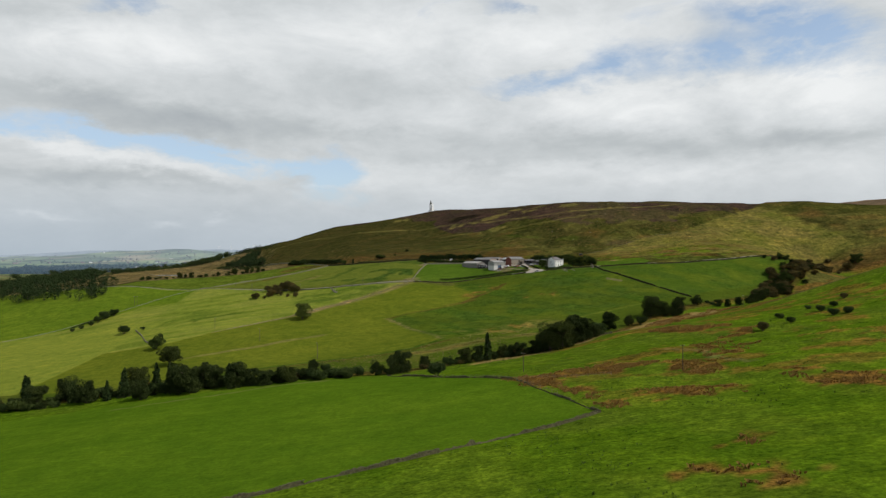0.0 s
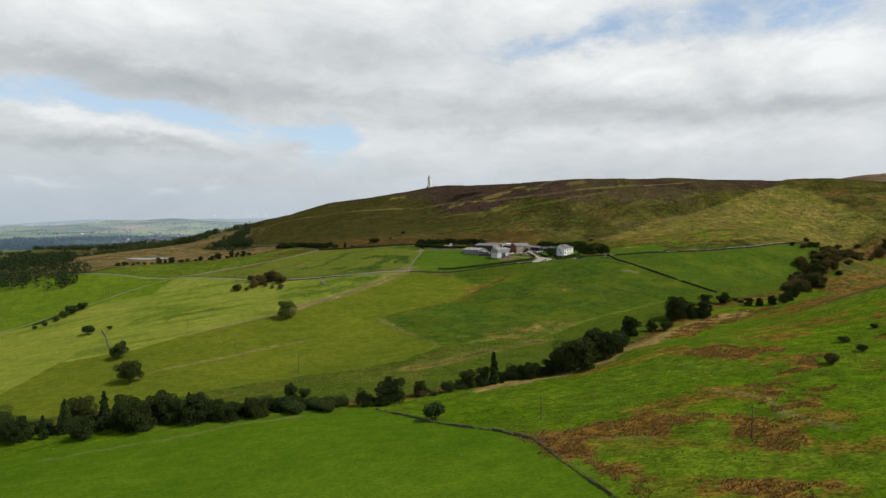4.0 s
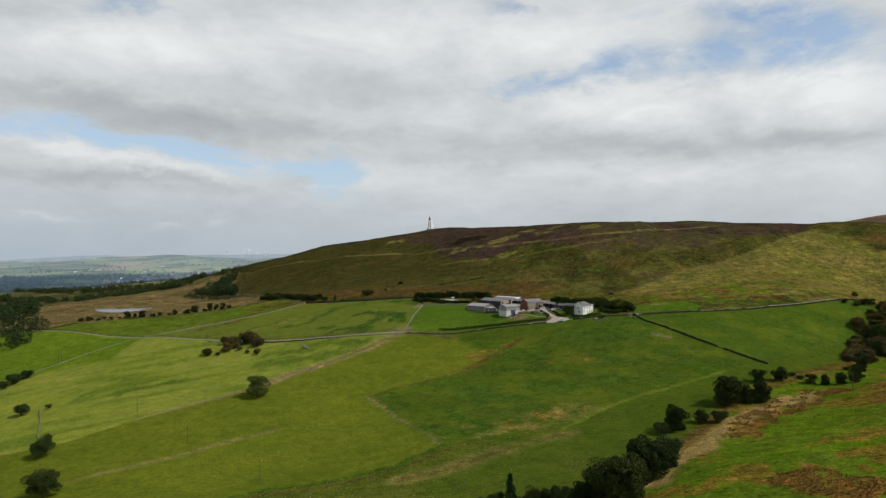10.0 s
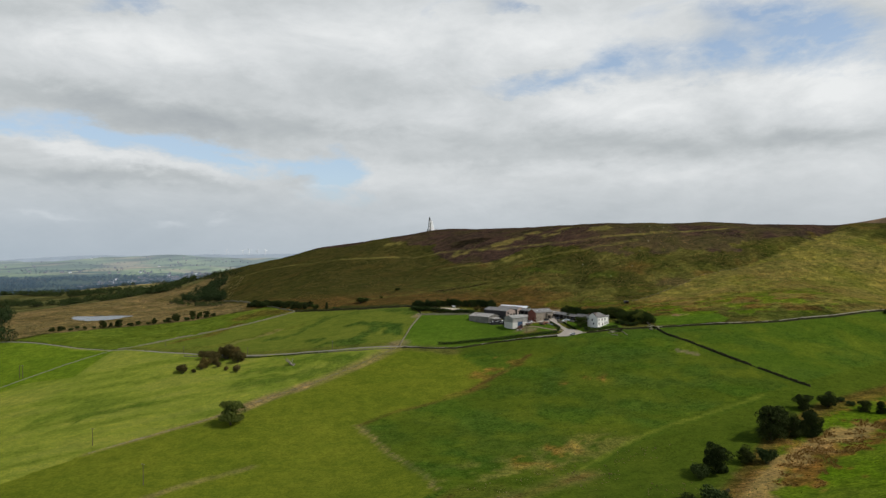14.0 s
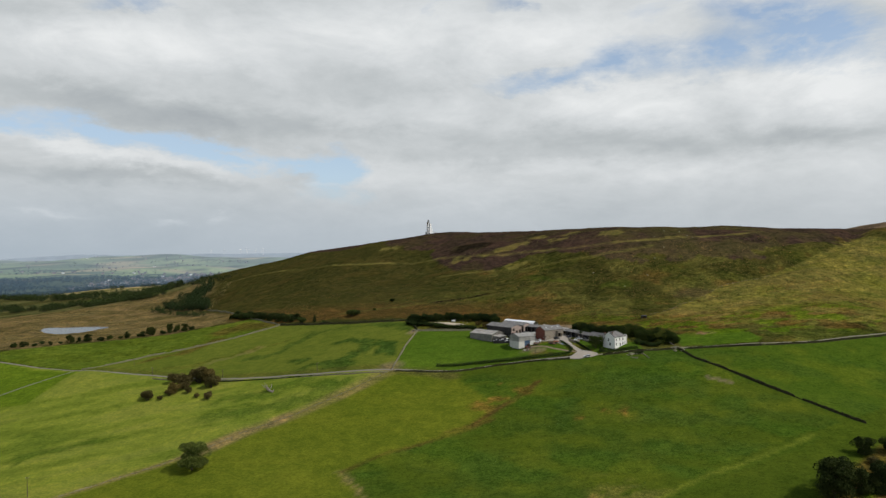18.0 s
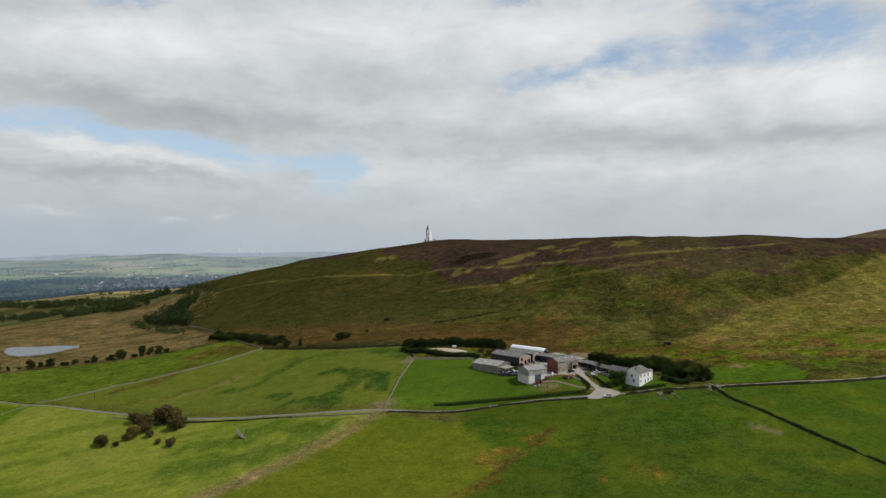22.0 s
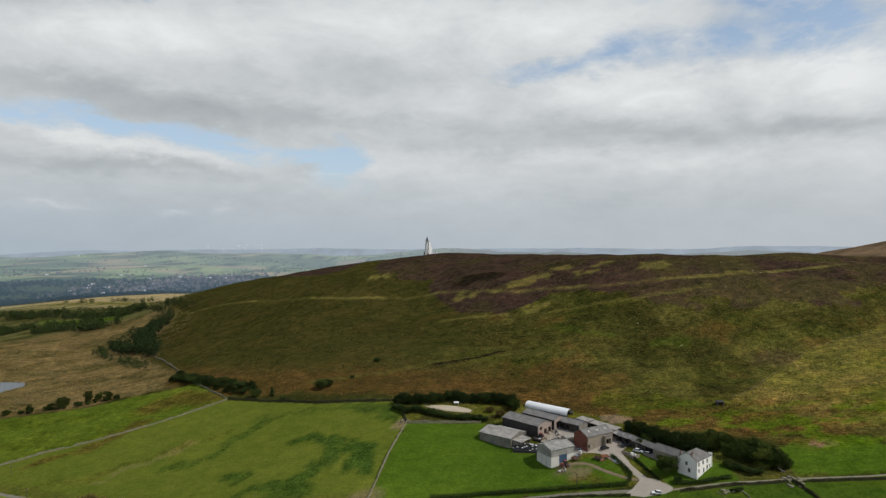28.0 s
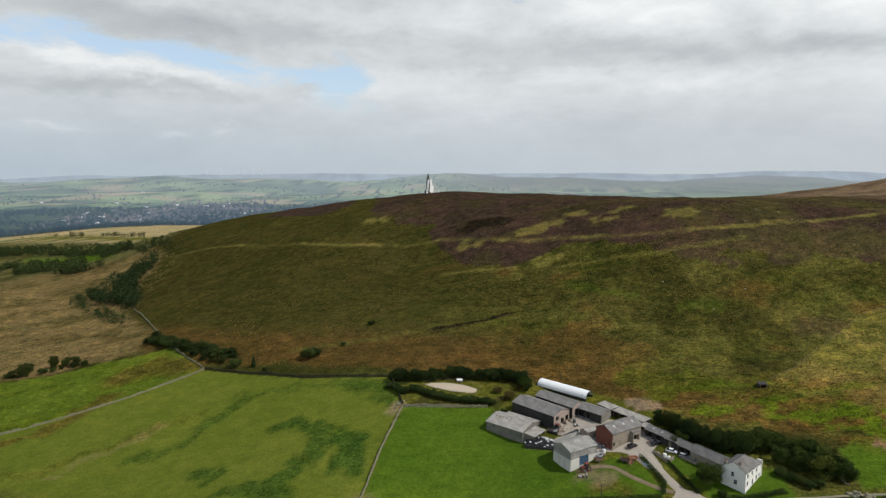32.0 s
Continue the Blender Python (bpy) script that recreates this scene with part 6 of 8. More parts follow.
# ---- the farm ----
def box_mesh(name, x0, x1, y0, y1, z0, z1, mat, bevel=0.0):
    bm = bmesh.new()
    bmesh.ops.create_cube(bm, size=1.0)
    for v in bm.verts:
        v.co = Vector((x0 + (v.co.x + 0.5) * (x1 - x0), y0 + (v.co.y + 0.5) * (y1 - y0), z0 + (v.co.z + 0.5) * (z1 - z0)))
    if bevel:
        bmesh.ops.bevel(bm, geom=bm.edges[:], offset=bevel, segments=2, affect="EDGES")
    me = bpy.data.meshes.new(name)
    bm.to_mesh(me)
    bm.free()
    me.materials.append(mat)
    return me


def prism(name, ring, axis_from, axis_to, mat, along="x"):
    """A slab: a ring of (y, z) points run along x, or of (x, z) points run along y."""
    n = len(ring)
    put = (lambda a, p: (a, p[0], p[1])) if along == "x" else (lambda a, p: (p[0], a, p[1]))
    verts = [put(axis_from, p) for p in ring] + [put(axis_to, p) for p in ring]
    faces = [(i, (i + 1) % n, n + (i + 1) % n, n + i) for i in range(n)] + [tuple(reversed(range(n))), tuple(range(n, 2 * n))]
    me = mesh_of(name, verts, faces, mat)
    bm = bmesh.new()
    bm.from_mesh(me)
    bmesh.ops.recalc_face_normals(bm, faces=bm.faces)
    bm.to_mesh(me)
    bm.free()
    return me


def holed_wall(name, length, high, holes, thick, mat, base=-1.6):
    """A wall in its own plane (x along, z up, 0 to thick deep) with real openings (x0, x1, z0, z1)."""
    xs = sorted({0.0, length, *[v for h in holes for v in h[:2]]})
    zs = sorted({base, high, *[v for h in holes for v in h[2:]]})
    v, f = [], []
    for a, b in zip(xs, xs[1:]):
        for c, d in zip(zs, zs[1:]):
            mx, mz = (a + b) / 2, (c + d) / 2
            if any(h[0] < mx < h[1] and h[2] < mz < h[3] for h in holes):
                continue
            n = len(v)
            v += [(a, 0, c), (b, 0, c), (b, 0, d), (a, 0, d), (a, thick, c), (b, thick, c), (b, thick, d), (a, thick, d)]
            f += [(n, n + 1, n + 2, n + 3), (n + 5, n + 4, n + 7, n + 6), (n + 1, n + 5, n + 6, n + 2), (n + 4, n, n + 3, n + 7), (n + 3, n + 2, n + 6, n + 7), (n + 4, n + 5, n + 1, n)]
    me = mesh_of(name, v, f, mat)
    bm = bmesh.new()
    bm.from_mesh(me)
    bmesh.ops.remove_doubles(bm, verts=bm.verts, dist=0.0005)
    bm.to_mesh(me)
    bm.free()
    return me


def window(parent, x0, x1, z0, z1, m, bars=True):
    """A window in a wall opening; m places the wall's plane."""
    win = part("window", box_mesh("window", x0, x1, 0.16, 0.20, z0, z1, FRAME_WHITE), None, parent, "white-framed sash window")
    win.matrix_local = m
    mid = (z0 + z1) / 2
    for a, b in ((z0 + 0.07, mid - 0.04), (mid + 0.04, z1 - 0.07)):
        part("pane", box_mesh("pane", x0 + 0.07, x1 - 0.07, 0.12, 0.158, a, b, GLASS), None, win)
    part("sill", box_mesh("sill", x0 - 0.1, x1 + 0.1, -0.10, 0.12, z0 - 0.12, z0 - 0.003, STONE), None, win)


def gabled(name, label, category, x, y, ang, length, width, eave, rise, walls, roof, front=(), right=(), left=(), over=0.35, thick=0.3, fill=INTERIOR_SHADE, skylights=0, group="farm buildings", base=None, hip=0.0):
    """A ridged building. Its front stands on the local x axis from the corner (x, y); walls: front, right, back, left."""
    ob = tagged(new(name), label, category, group)
    c, s = math.cos(radians(ang)), math.sin(radians(ang))
    corners = [(x + a * c - b * s, y + a * s + b * c) for a, b in ((0, 0), (length, 0), (0, width), (length, width))]
    z = sum(gz(*p) for p in corners) / 4 if base is None else base
    ob.matrix_basis = pose(x, y, z, 0, 0, ang)
    w = part("front_wall", holed_wall("front_wall", length, eave, [h[:4] for h in front], thick, walls[0]), None, ob)
    w = part("back_wall", holed_wall("back_wall", length, eave, [], thick, walls[2]), None, ob)
    w.matrix_local = pose(length, width, 0, 0, 0, 180)
    ends = []
    for nm, holes, mat, m in (("gable_wall", right, walls[1], pose(length, 0, 0, 0, 0, 90)), ("gable_wall", left, walls[3], pose(0, width, 0, 0, 0, -90))):
        g = part(nm, holed_wall(nm, width, eave, [h[:4] for h in holes], thick - 0.01, mat), None, ob)
        g.matrix_local = m
        if hip and mat is walls[1] and m is not None and not ends:
            ends.append((g, holes, m))
            continue
        top = part("gable_peak", prism("gable_peak", [(0, eave), (width, eave), (width / 2, eave + rise)], 0.0, thick - 0.01, mat, "y"), None, g)
        ends.append((g, holes, m))
    # the two roof slopes, each with its own thickness
    drop = rise / (width / 2) * over
    if hip:
        lo, hi, far = eave - drop, eave + rise, length + over
        slopes = ([(-over, -over, lo), (far, -over, lo), (length - hip, width / 2, hi), (-over, width / 2, hi)], [(far, width + over, lo), (-over, width + over, lo), (-over, width / 2, hi), (length - hip, width / 2, hi)],
                  [(far, -over, lo), (far, width + over, lo), (length - hip, width / 2, hi)])
        for pts in slopes:
            n = len(pts)
            me = mesh_of("roof_slope", pts + [(a, b, c + 0.16) for a, b, c in pts], [tuple(reversed(range(n))), tuple(range(n, 2 * n))] + [(i, (i + 1) % n, n + (i + 1) % n, n + i) for i in range(n)], roof)
            part("roof_slope", me, None, ob)
    for nm, y0, y1 in () if hip else (("roof_slope", -over, width / 2), ("roof_slope", width + over, width / 2)):
        ln = math.hypot(width / 2 + over, rise + drop)
        r = part(nm, box_mesh(nm, -over, length + over, 0, ln, 0, 0.14, roof), None, ob)
        tilt = math.degrees(math.atan2(rise + drop, width / 2 + over))
        r.matrix_local = pose(0, -over, eave - drop, tilt, 0, 0) if y0 < y1 else pose(length, width + over, eave - drop, tilt, 0, 180)
        if skylights and y0 < y1:
            for i in range(skylights):
                a = length * (i + 0.6) / (skylights + 0.2)
                part("skylight", box_mesh("skylight", a, a + 0.9, ln * 0.52, ln * 0.74, 0.141, 0.17, SKYLIGHT), None, r)
    part("ridge_cap", prism("ridge_cap", [(width / 2 - 0.3, eave + rise + 0.05), (width / 2, eave + rise + 0.28), (width / 2 + 0.3, eave + rise + 0.05)], -over, length + over - hip, roof), None, ob)
    for holes, m in ((front, Matrix.Identity(4)), *[(e[1], e[2]) for e in ends]):
        for hole in holes:
            kind, mat = (hole[4], hole[5]) if len(hole) > 5 else (hole[4] if len(hole) > 4 else "gap", None)
            if kind == "window":
                window(ob, *hole[:4], m)
            elif kind == "door":
                d = part("door", box_mesh("door", hole[0], hole[1], 0.08, 0.16, hole[2], hole[3], mat or TIMBER), None, ob)
                d.matrix_local = m
            else:
                # a dark panel behind the opening stands in for the unlit inside
                d = part("doorway", box_mesh("doorway", hole[0], hole[1], thick + 0.4, thick + 0.5, hole[2], hole[3], fill), None, ob, "flat dark panel painted as the shade inside an opening")
                d.matrix_local = m
    part("floor_slab", box_mesh("floor_slab", 0.1, length - 0.1, 0.1, width - 0.1, -1.5, 0.05, CONCRETE), None, ob)
    return ob


def lean_to(name, label, category, x, y, ang, length, width, high, low, roof, wall, base=None, posts=4, group="farm buildings"):
    """A single-slope open-fronted shed: back and side walls, posts, one roof."""
    ob = tagged(new(name), label, category, group)
    z = gz(x + length / 2 * math.cos(radians(ang)), y + length / 2 * math.sin(radians(ang))) if base is None else base
    ob.matrix_basis = pose(x, y, z, 0, 0, ang)
    part("back_wall", box_mesh("back_wall", 0, length, width - 0.25, width, -1.6, high - 0.05, wall), None, ob)
    for a in (0, length - 0.2):
        part("side_wall", prism("side_wall", [(0.3, -1.6), (width - 0.26, -1.6), (width - 0.26, high - 0.05), (0.3, low)], a, a + 0.2, wall), None, ob)
    for i in range(posts):
        a = 0.3 + (length - 0.75) * i / (posts - 1)
        part("post", box_mesh("post", a, a + 0.2, 0.05, 0.25, -1.6, low - 0.02, TIMBER), None, ob)
    ln = math.hypot(width + 0.6, high - low)
    r = part("roof_slope", box_mesh("roof_slope", -0.3, length + 0.3, 0, ln, 0, 0.12, roof), None, ob)
    r.matrix_local = pose(0, -0.3, low, math.degrees(math.atan2(high - low, width + 0.6)), 0, 0)
    return ob


# white-walled farmhouse, its gable to the drive
HOUSE = gabled("farmhouse", "white rendered two-storey farmhouse with a stone-slate roof", "house", 109.3, 406.7, 41.8, 13.2, 8.7, 6.0, 2.9, (RENDER_WHITE,) * 4, SLATE,
               front=[(1.2, 2.5, 0.9, 2.5, "window"), (5.6, 6.7, 0.0, 2.1, "door", INTERIOR_SHADE), (8.6, 9.9, 0.9, 2.5, "window"), (1.2, 2.5, 3.7, 5.2, "window"), (4.9, 6.2, 3.7, 5.2, "window"), (8.6, 9.9, 3.7, 5.2, "window"),
                      (11.2, 12.2, 0.9, 2.5, "window")],
               left=[(3.5, 4.6, 3.5, 5.0, "window"), (4.6, 5.8, 0.8, 2.4, "window")], over=0.25, group="farmhouse", hip=4.6)
part("gable_parapet", box_mesh("gable_parapet", 13.25, 13.5, -0.2, 1.6, -1.2, 6.9, RENDER_WHITE), None, HOUSE, "white raised end parapet")
for cx, cy, top in ((1.2, 2.6, 8.9), (0.8, 7.6, 8.2)):
    stack = part("chimney", box_mesh("chimney", cx - 0.45, cx + 0.45, cy - 0.4, cy + 0.4, 5.6, top, STONE, 0.04), None, HOUSE, "sandstone chimney stack")
    for k in (-0.2, 0.2):
        v, f = [], []
        tube(v, f, (cx, cy + k, top - 0.02), (cx, cy + k, top + 0.45), 0.16, 0.13, 8)
        part("chimney_pot", mesh_of("chimney_pot", v, f, BRICK), None, stack)
gabled("house_annexe", "low slate-roofed stone wing joined to the farmhouse", "outbuilding", 97.6, 427.5, -57, 14.6, 6.4, 4.2, 2.0, (STONE, STONE, STONE, STONE), SLATE,
       front=[(2, 2.9, 1.0, 2.1, "window"), (6, 7.0, 0, 2.0, "door"), (9.5, 10.4, 1.0, 2.1, "window")], over=0.2, group="farmhouse", base=gz(103, 420))
# the long low range beside the drive
gabled("stone_byre", "long low outbuilding with a grey sheet roof and skylights", "outbuilding", 86.2, 447.0, -57, 9.5, 5.0, 2.9, 1.3, (DARK_BOARD, STONE, STONE, STONE), GREY_SHEET, front=[(1, 3.4, 0, 2.4), (5.2, 8, 0, 2.4)], over=0.25, skylights=2)
gabled("stone_byre", "low stable with a weathered grey sheet roof", "outbuilding", 91.5, 438.9, -57, 6.0, 5.0, 2.8, 1.3, (DARK_BOARD, STONE, STONE, STONE), GREY_SHEET, front=[(2, 3.2, 0, 2.1, "door")], over=0.2)
gabled("stone_byre", "low garage with a grey slate roof", "outbuilding", 94.9, 433.6, -57, 7.2, 5.2, 2.8, 1.4, (DARK_BOARD, STONE, STONE, STONE), SLATE, front=[(0.8, 3.2, 0, 2.3), (4, 6.4, 0, 2.3)], over=0.2)
lean_to("open_shed", "small open-fronted shed between barn and stable", "shed", 83.2, 453.8, -57, 6.0, 4.0, 2.9, 2.5, PALE_SHEET, DARK_BOARD)
# barns round the yard
gabled("brick_barn", "tall red-brick and sandstone barn with a grey roof", "barn", 70.2, 438.1, 32.3, 17.0, 9.1, 5.75, 2.3, (STONE, STONE, STONE, BRICK), GREY_SHEET,
       front=[(0.6, 1.5, 0, 2.0), (4.2, 5.0, 0.0, 1.9, "door"), (15.2, 16.1, 0.6, 2.6)], left=[(7.2, 7.9, 0.4, 2.0)], skylights=3)
porch = tagged(new("barn_porch"), "square sandstone cart porch with a wide dark entrance", "porch", "farm buildings")
porch.matrix_basis = pose(70.2, 438.1, bpy.data.objects["brick_barn"].matrix_basis.translation.z, 0, 0, 32.3)
for a, b in ((10.2, 10.6), (13.8, 14.2)):
    part("side_wall", box_mesh("side_wall", a, b, -1.8, -0.01, -1.2, 4.6, STONE), None, porch)
part("lintel", box_mesh("lintel", 10.61, 13.79, -1.8, -1.4, 3.4, 4.6, STONE), None, porch)
part("roof_slope", box_mesh("roof_slope", 10.0, 14.4, -2.0, -0.36, 4.61, 4.8, GREY_SHEET), None, porch)
# dark panel before the barn wall, painted as the porch's inner shade
part("doorway", box_mesh("doorway", 10.61, 13.79, -0.2, -0.1, -0.5, 3.4, INTERIOR_SHADE), None, porch, "flat dark panel painted as the shade in the barn entrance")
SHED = gabled("steel_shed", "pale steel shed with a white block base and a blue door", "shed", 51.5, 428.0, 30.6, 13.7, 10.3, 6.5, 1.7, (STEEL_SHEET,) * 4, STEEL_ROOF, front=[(4.6, 9.2, 0, 3.7, "door", BLUE_DOOR)], over=0.3)
for x0, x1 in ((-0.06, 4.5), (9.3, 13.76)):
    part("block_base", box_mesh("block_base", x0, x1, -0.08, -0.004, -1.2, 3.2, BLOCK), None, SHED, "white-painted block base")
for y0, y1 in ((0.1, 3.2), (3.5, 6.7), (7.0, 10.2)):
    part("block_base", box_mesh("block_base", -0.09, -0.004, y0, y1, -1.6, 3.2, BLOCK), None, SHED, "white-painted block base")
gabled("cattle_shed", "long grey boarded cattle shed with a cement-sheet roof", "shed", 20.4, 460.8, -38.5, 18.6, 15.5, 3.2, 1.8, (GREY_BOARD,) * 4, PALE_SHEET, over=0.3, skylights=0)
for i in range(4):
    r = [o for o in bpy.data.objects["cattle_shed"].children if o.name.startswith("roof_slope")][0]
    part("roof_vent", box_mesh("roof_vent", 1.6 + i * 1.7, 2.5 + i * 1.7, 5.6, 6.5, 0.141, 0.2, TIMBER), None, r, "rusty brown roof vent")
lean_to("cattle_lean_to", "pale sheet-roofed lean-to at the end of the cattle shed", "shed", 40.0, 447.6, 51.5, 9.0, 4.9, 3.3, 2.7, PALE_SHEET, GREY_BOARD)
gabled("hay_barn", "long dark-boarded hay barn with a grey sheet roof", "barn", 33.3, 474.0, -46.4, 23.5, 11.6, 5.0, 1.8, (DARK_BOARD, PINK_STONE, DARK_BOARD, DARK_BOARD), GREY_SHEET, right=[(1.6, 3.6, 2.4, 4.2, "gap"), (5.2, 7.4, 0, 2.6), (8.6, 10.8, 0.4, 3.0)], over=0.3)
gabled("hay_barn", "second grey-roofed barn built against the hay barn", "barn", 44.6, 480.2, -46.4, 21.0, 8.6, 4.7, 1.5, (DARK_BOARD, PINK_STONE, DARK_BOARD, DARK_BOARD), GREY_SHEET, right=[(2.0, 6.0, 0, 3.4)], over=0.25)
gabled("loose_box_barn", "dark-fronted barn with a grey sheet roof behind the yard", "barn", 61.2, 468.3, -45.1, 13.35, 8.2, 3.7, 1.2, (DARK_BOARD, GREY_BOARD, STONE, STONE), GREY_SHEET, front=[(1.2, 4.4, 0, 2.9), (5.4, 7.6, 0, 2.6)], over=0.3)
lean_to("pole_barn", "open pole barn under a pale sheet roof", "shed", 71.9, 471.8, -55, 8.0, 4.8, 3.6, 3.3, PALE_SHEET, DARK_BOARD)
lean_to("pole_barn", "lower open pole barn under a pale sheet roof", "shed", 77.4, 465.4, -53, 16.0, 4.8, 3.3, 2.9, PALE_SHEET, DARK_BOARD, posts=6)
gabled("dairy", "small stone dairy beside the brick barn", "outbuilding", 62.2, 447.4, 32, 5.4, 4.4, 2.7, 0.7, (PINK_STONE,) * 4, PALE_SHEET, over=0.15)


def polytunnel(x, y, ang, length, r):
    ob = tagged(new("polytunnel"), "long white polythene tunnel with a dark open end", "polytunnel", "farm buildings")
    ob.matrix_basis = pose(x, y, gz(x + 10, y - 9), 0, 0, ang)
    n, v, f = 14, [], []
    for a in np.linspace(0, length, 13):
        for i in range(n + 1):
            w = math.pi * i / n
            v.append((a, r - r * math.cos(w), 1.3 + r * 0.92 * math.sin(w)))
    f = [(k * (n + 1) + i, k * (n + 1) + i + 1, (k + 1) * (n + 1) + i + 1, (k + 1) * (n + 1) + i) for k in range(12) for i in range(n)]
    me = mesh_of("cover", v, f, WHITE_SHEET, True)
    part("cover", me, None, ob)
    for a in np.linspace(0.05, length - 0.05, 8):
        hv, hf = [], []
        pts = [(a, r - (r - 0.06) * math.cos(math.pi * i / n), 1.3 + (r - 0.06) * 0.92 * math.sin(math.pi * i / n)) for i in range(n + 1)]
        for p, q in zip(pts, pts[1:]):
            tube(hv, hf, p, q, 0.05, 0.05, 4)
        part("hoop", mesh_of("hoop", hv, hf, IRON), None, ob)
    # low sides coloured dark to stand for the shadow under the tunnel
    for yy in (0.0, 2 * r - 0.15):
        part("side_board", box_mesh("side_board", 0, length, yy, yy + 0.15, -1.5, 1.32, DARK_BOARD), None, ob)
    part("end_wall", box_mesh("end_wall", 0.2, 0.35, 0.3, 2 * r - 0.3, -1.0, 3.2, WHITE_SHEET), None, ob)
    # dark panel set inside the tunnel mouth in place of its shade
    part("end_frame", box_mesh("end_frame", length - 2.2, length - 2.0, 0.4, 2 * r - 0.4, -1.0, 3.0, INTERIOR_SHADE), None, ob, "flat dark panel painted as the shade inside the tunnel")


polytunnel(48.2, 499.2, -42, 27.5, 3.25)


# ---- silage clamp with its tyres ----
def tyre_mesh(mat, r=0.42, t=0.15):
    bm = bmesh.new()
    rings, sides = 10, 5
    vs = [[bm.verts.new(((r + t * math.cos(b)) * math.cos(a), (r + t * math.cos(b)) * math.sin(a), t * math.sin(b))) for b in np.linspace(0, 2 * math.pi, sides, endpoint=False)] for a in np.linspace(0, 2 * math.pi, rings, endpoint=False)]
    for i in range(rings):
        for j in range(sides):
            bm.faces.new((vs[i][j], vs[(i + 1) % rings][j], vs[(i + 1) % rings][(j + 1) % sides], vs[i][(j + 1) % sides]))
    me = bpy.data.meshes.new("tyre")
    bm.to_mesh(me)
    bm.free()
    me.materials.append(mat)
    return me


def silage_clamp():
    ob = tagged(new("silage_clamp"), "black-sheeted silage heap weighted with old tyres", "silage clamp")
    ob.matrix_basis = pose(35.6, 446.6, gz(41.5, 447.5), 0, 0, -17)
    gx, gy = np.meshgrid(np.linspace(0, 13, 27), np.linspace(0, 7, 15))
    hz = 2.6 * np.sqrt(np.clip(1 - ((gx - 6.5) / 6.7) ** 2, 0, 1)) * np.sqrt(np.clip(1 - ((gy - 3.5) / 3.7) ** 2, 0, 1)) + 0.25 * (fbm(gx, gy, 91, 2) - 0.5)
    co = np.stack([gx, gy, hz - 0.1], -1).reshape(-1, 3)
    faces = [(j * 27 + i, j * 27 + i + 1, (j + 1) * 27 + i + 1, (j + 1) * 27 + i) for j in range(14) for i in range(26)]
    part("sheet", mesh_of("sheet", co, faces, POLYTHENE, True), None, ob)
    rng = random.Random(3)
    # some tyres are made pale so that highlights dot the heap
    tm, pale = tyre_mesh(RUBBER), tyre_mesh(TYRE_HIGHLIGHT, 0.36)
    for i in range(14):
        for j in range(7):
            a, b = 0.5 + 12 * i / 13 + rng.uniform(-.25, .25), 0.5 + 6 * j / 6 + rng.uniform(-.25, .25)
            z = float(np.interp(a, gx[0], hz[int(b / 7 * 14)]))
            t = part("tyre", pale if rng.random() < 0.34 else tm, None, ob)
            t.matrix_local = pose(a, b, z + 0.12, rng.uniform(-14, 14), rng.uniform(-14, 14), rng.uniform(0, 90))
    for yy in (-0.5, 7.2):
        part("side_wall", box_mesh("side_wall", 0.5, 12.5, yy, yy + 0.25, -1.2, 0.7, DARK_BOARD), None, ob)


silage_clamp()


# ---- vehicles and implements ----
def wheel(parent, x, y, r, wide, mat_rim=IRON):
    v, f = [], []
    tube(v, f, (x, y - wide / 2, r), (x, y + wide / 2, r), r, r, 14)
    f.append(tuple(range(13, -1, -1)))
    w = part("wheel", mesh_of("wheel", v, f, RUBBER), None, parent, "black rubber tyre")
    v, f = [], []
    tube(v, f, (x, y - wide / 2 - 0.02, r), (x, y + wide / 2 + 0.02, r), r * 0.55, r * 0.55, 10)
    f.append(tuple(range(9, -1, -1)))
    part("rim", mesh_of("rim", v, f, mat_rim), None, w)


def car(x, y, ang, paint, label, estate=True, long=4.3):
    ob = tagged(new("car"), label, "car", "parked cars")
    ob.matrix_basis = pose(x, y, gz(x, y) + 0.18, 0, 0, ang)
    h = long / 2
    low = [(-h, 0.35), (h, 0.35), (h, 0.75), (h - 0.9, 0.92), (-h, 0.95)]
    part("body", prism("body", low, -0.85, 0.85, paint, "y"), None, ob)
    cab = [(-h + 0.1, 0.952), (h - 1.15, 0.945), (h - 1.8, 1.48), (-h + (0.4 if estate else 1.1), 1.48)]
    g = part("cabin", prism("cabin", cab, -0.76, 0.76, GLASS, "y"), None, ob, "dark tinted glass cabin")
    part("roof_panel", box_mesh("roof_panel", -h + (0.35 if estate else 1.05), h - 1.75, -0.74, 0.74, 1.482, 1.54, paint, 0.02), None, ob)
    for a in (-h + 0.8, h - 0.85):
        for b in (-0.82, 0.82):
            wheel(ob, a, b, 0.32, 0.2)
    for b in (-0.6, 0.6):
        part("headlight", box_mesh("headlight", h + 0.001, h + 0.03, b - 0.16, b + 0.16, 0.58, 0.72, SKYLIGHT), None, ob)
        part("tail_light", box_mesh("tail_light", -h - 0.03, -h - 0.001, b - 0.1, b + 0.1, 0.65, 0.85, PAINT_RED), None, ob)


car(78.6, 439.0, 32, PAINT_BLACK, "black four-wheel-drive car parked beside the brick barn", True, 4.6)
car(88.2, 439.6, 30, PAINT_BLACK, "dark hatchback parked by the long stables", False, 4.0)
car(92.6, 433.2, -35, PAINT_WHITE, "white car parked by the low stables", False, 4.4)
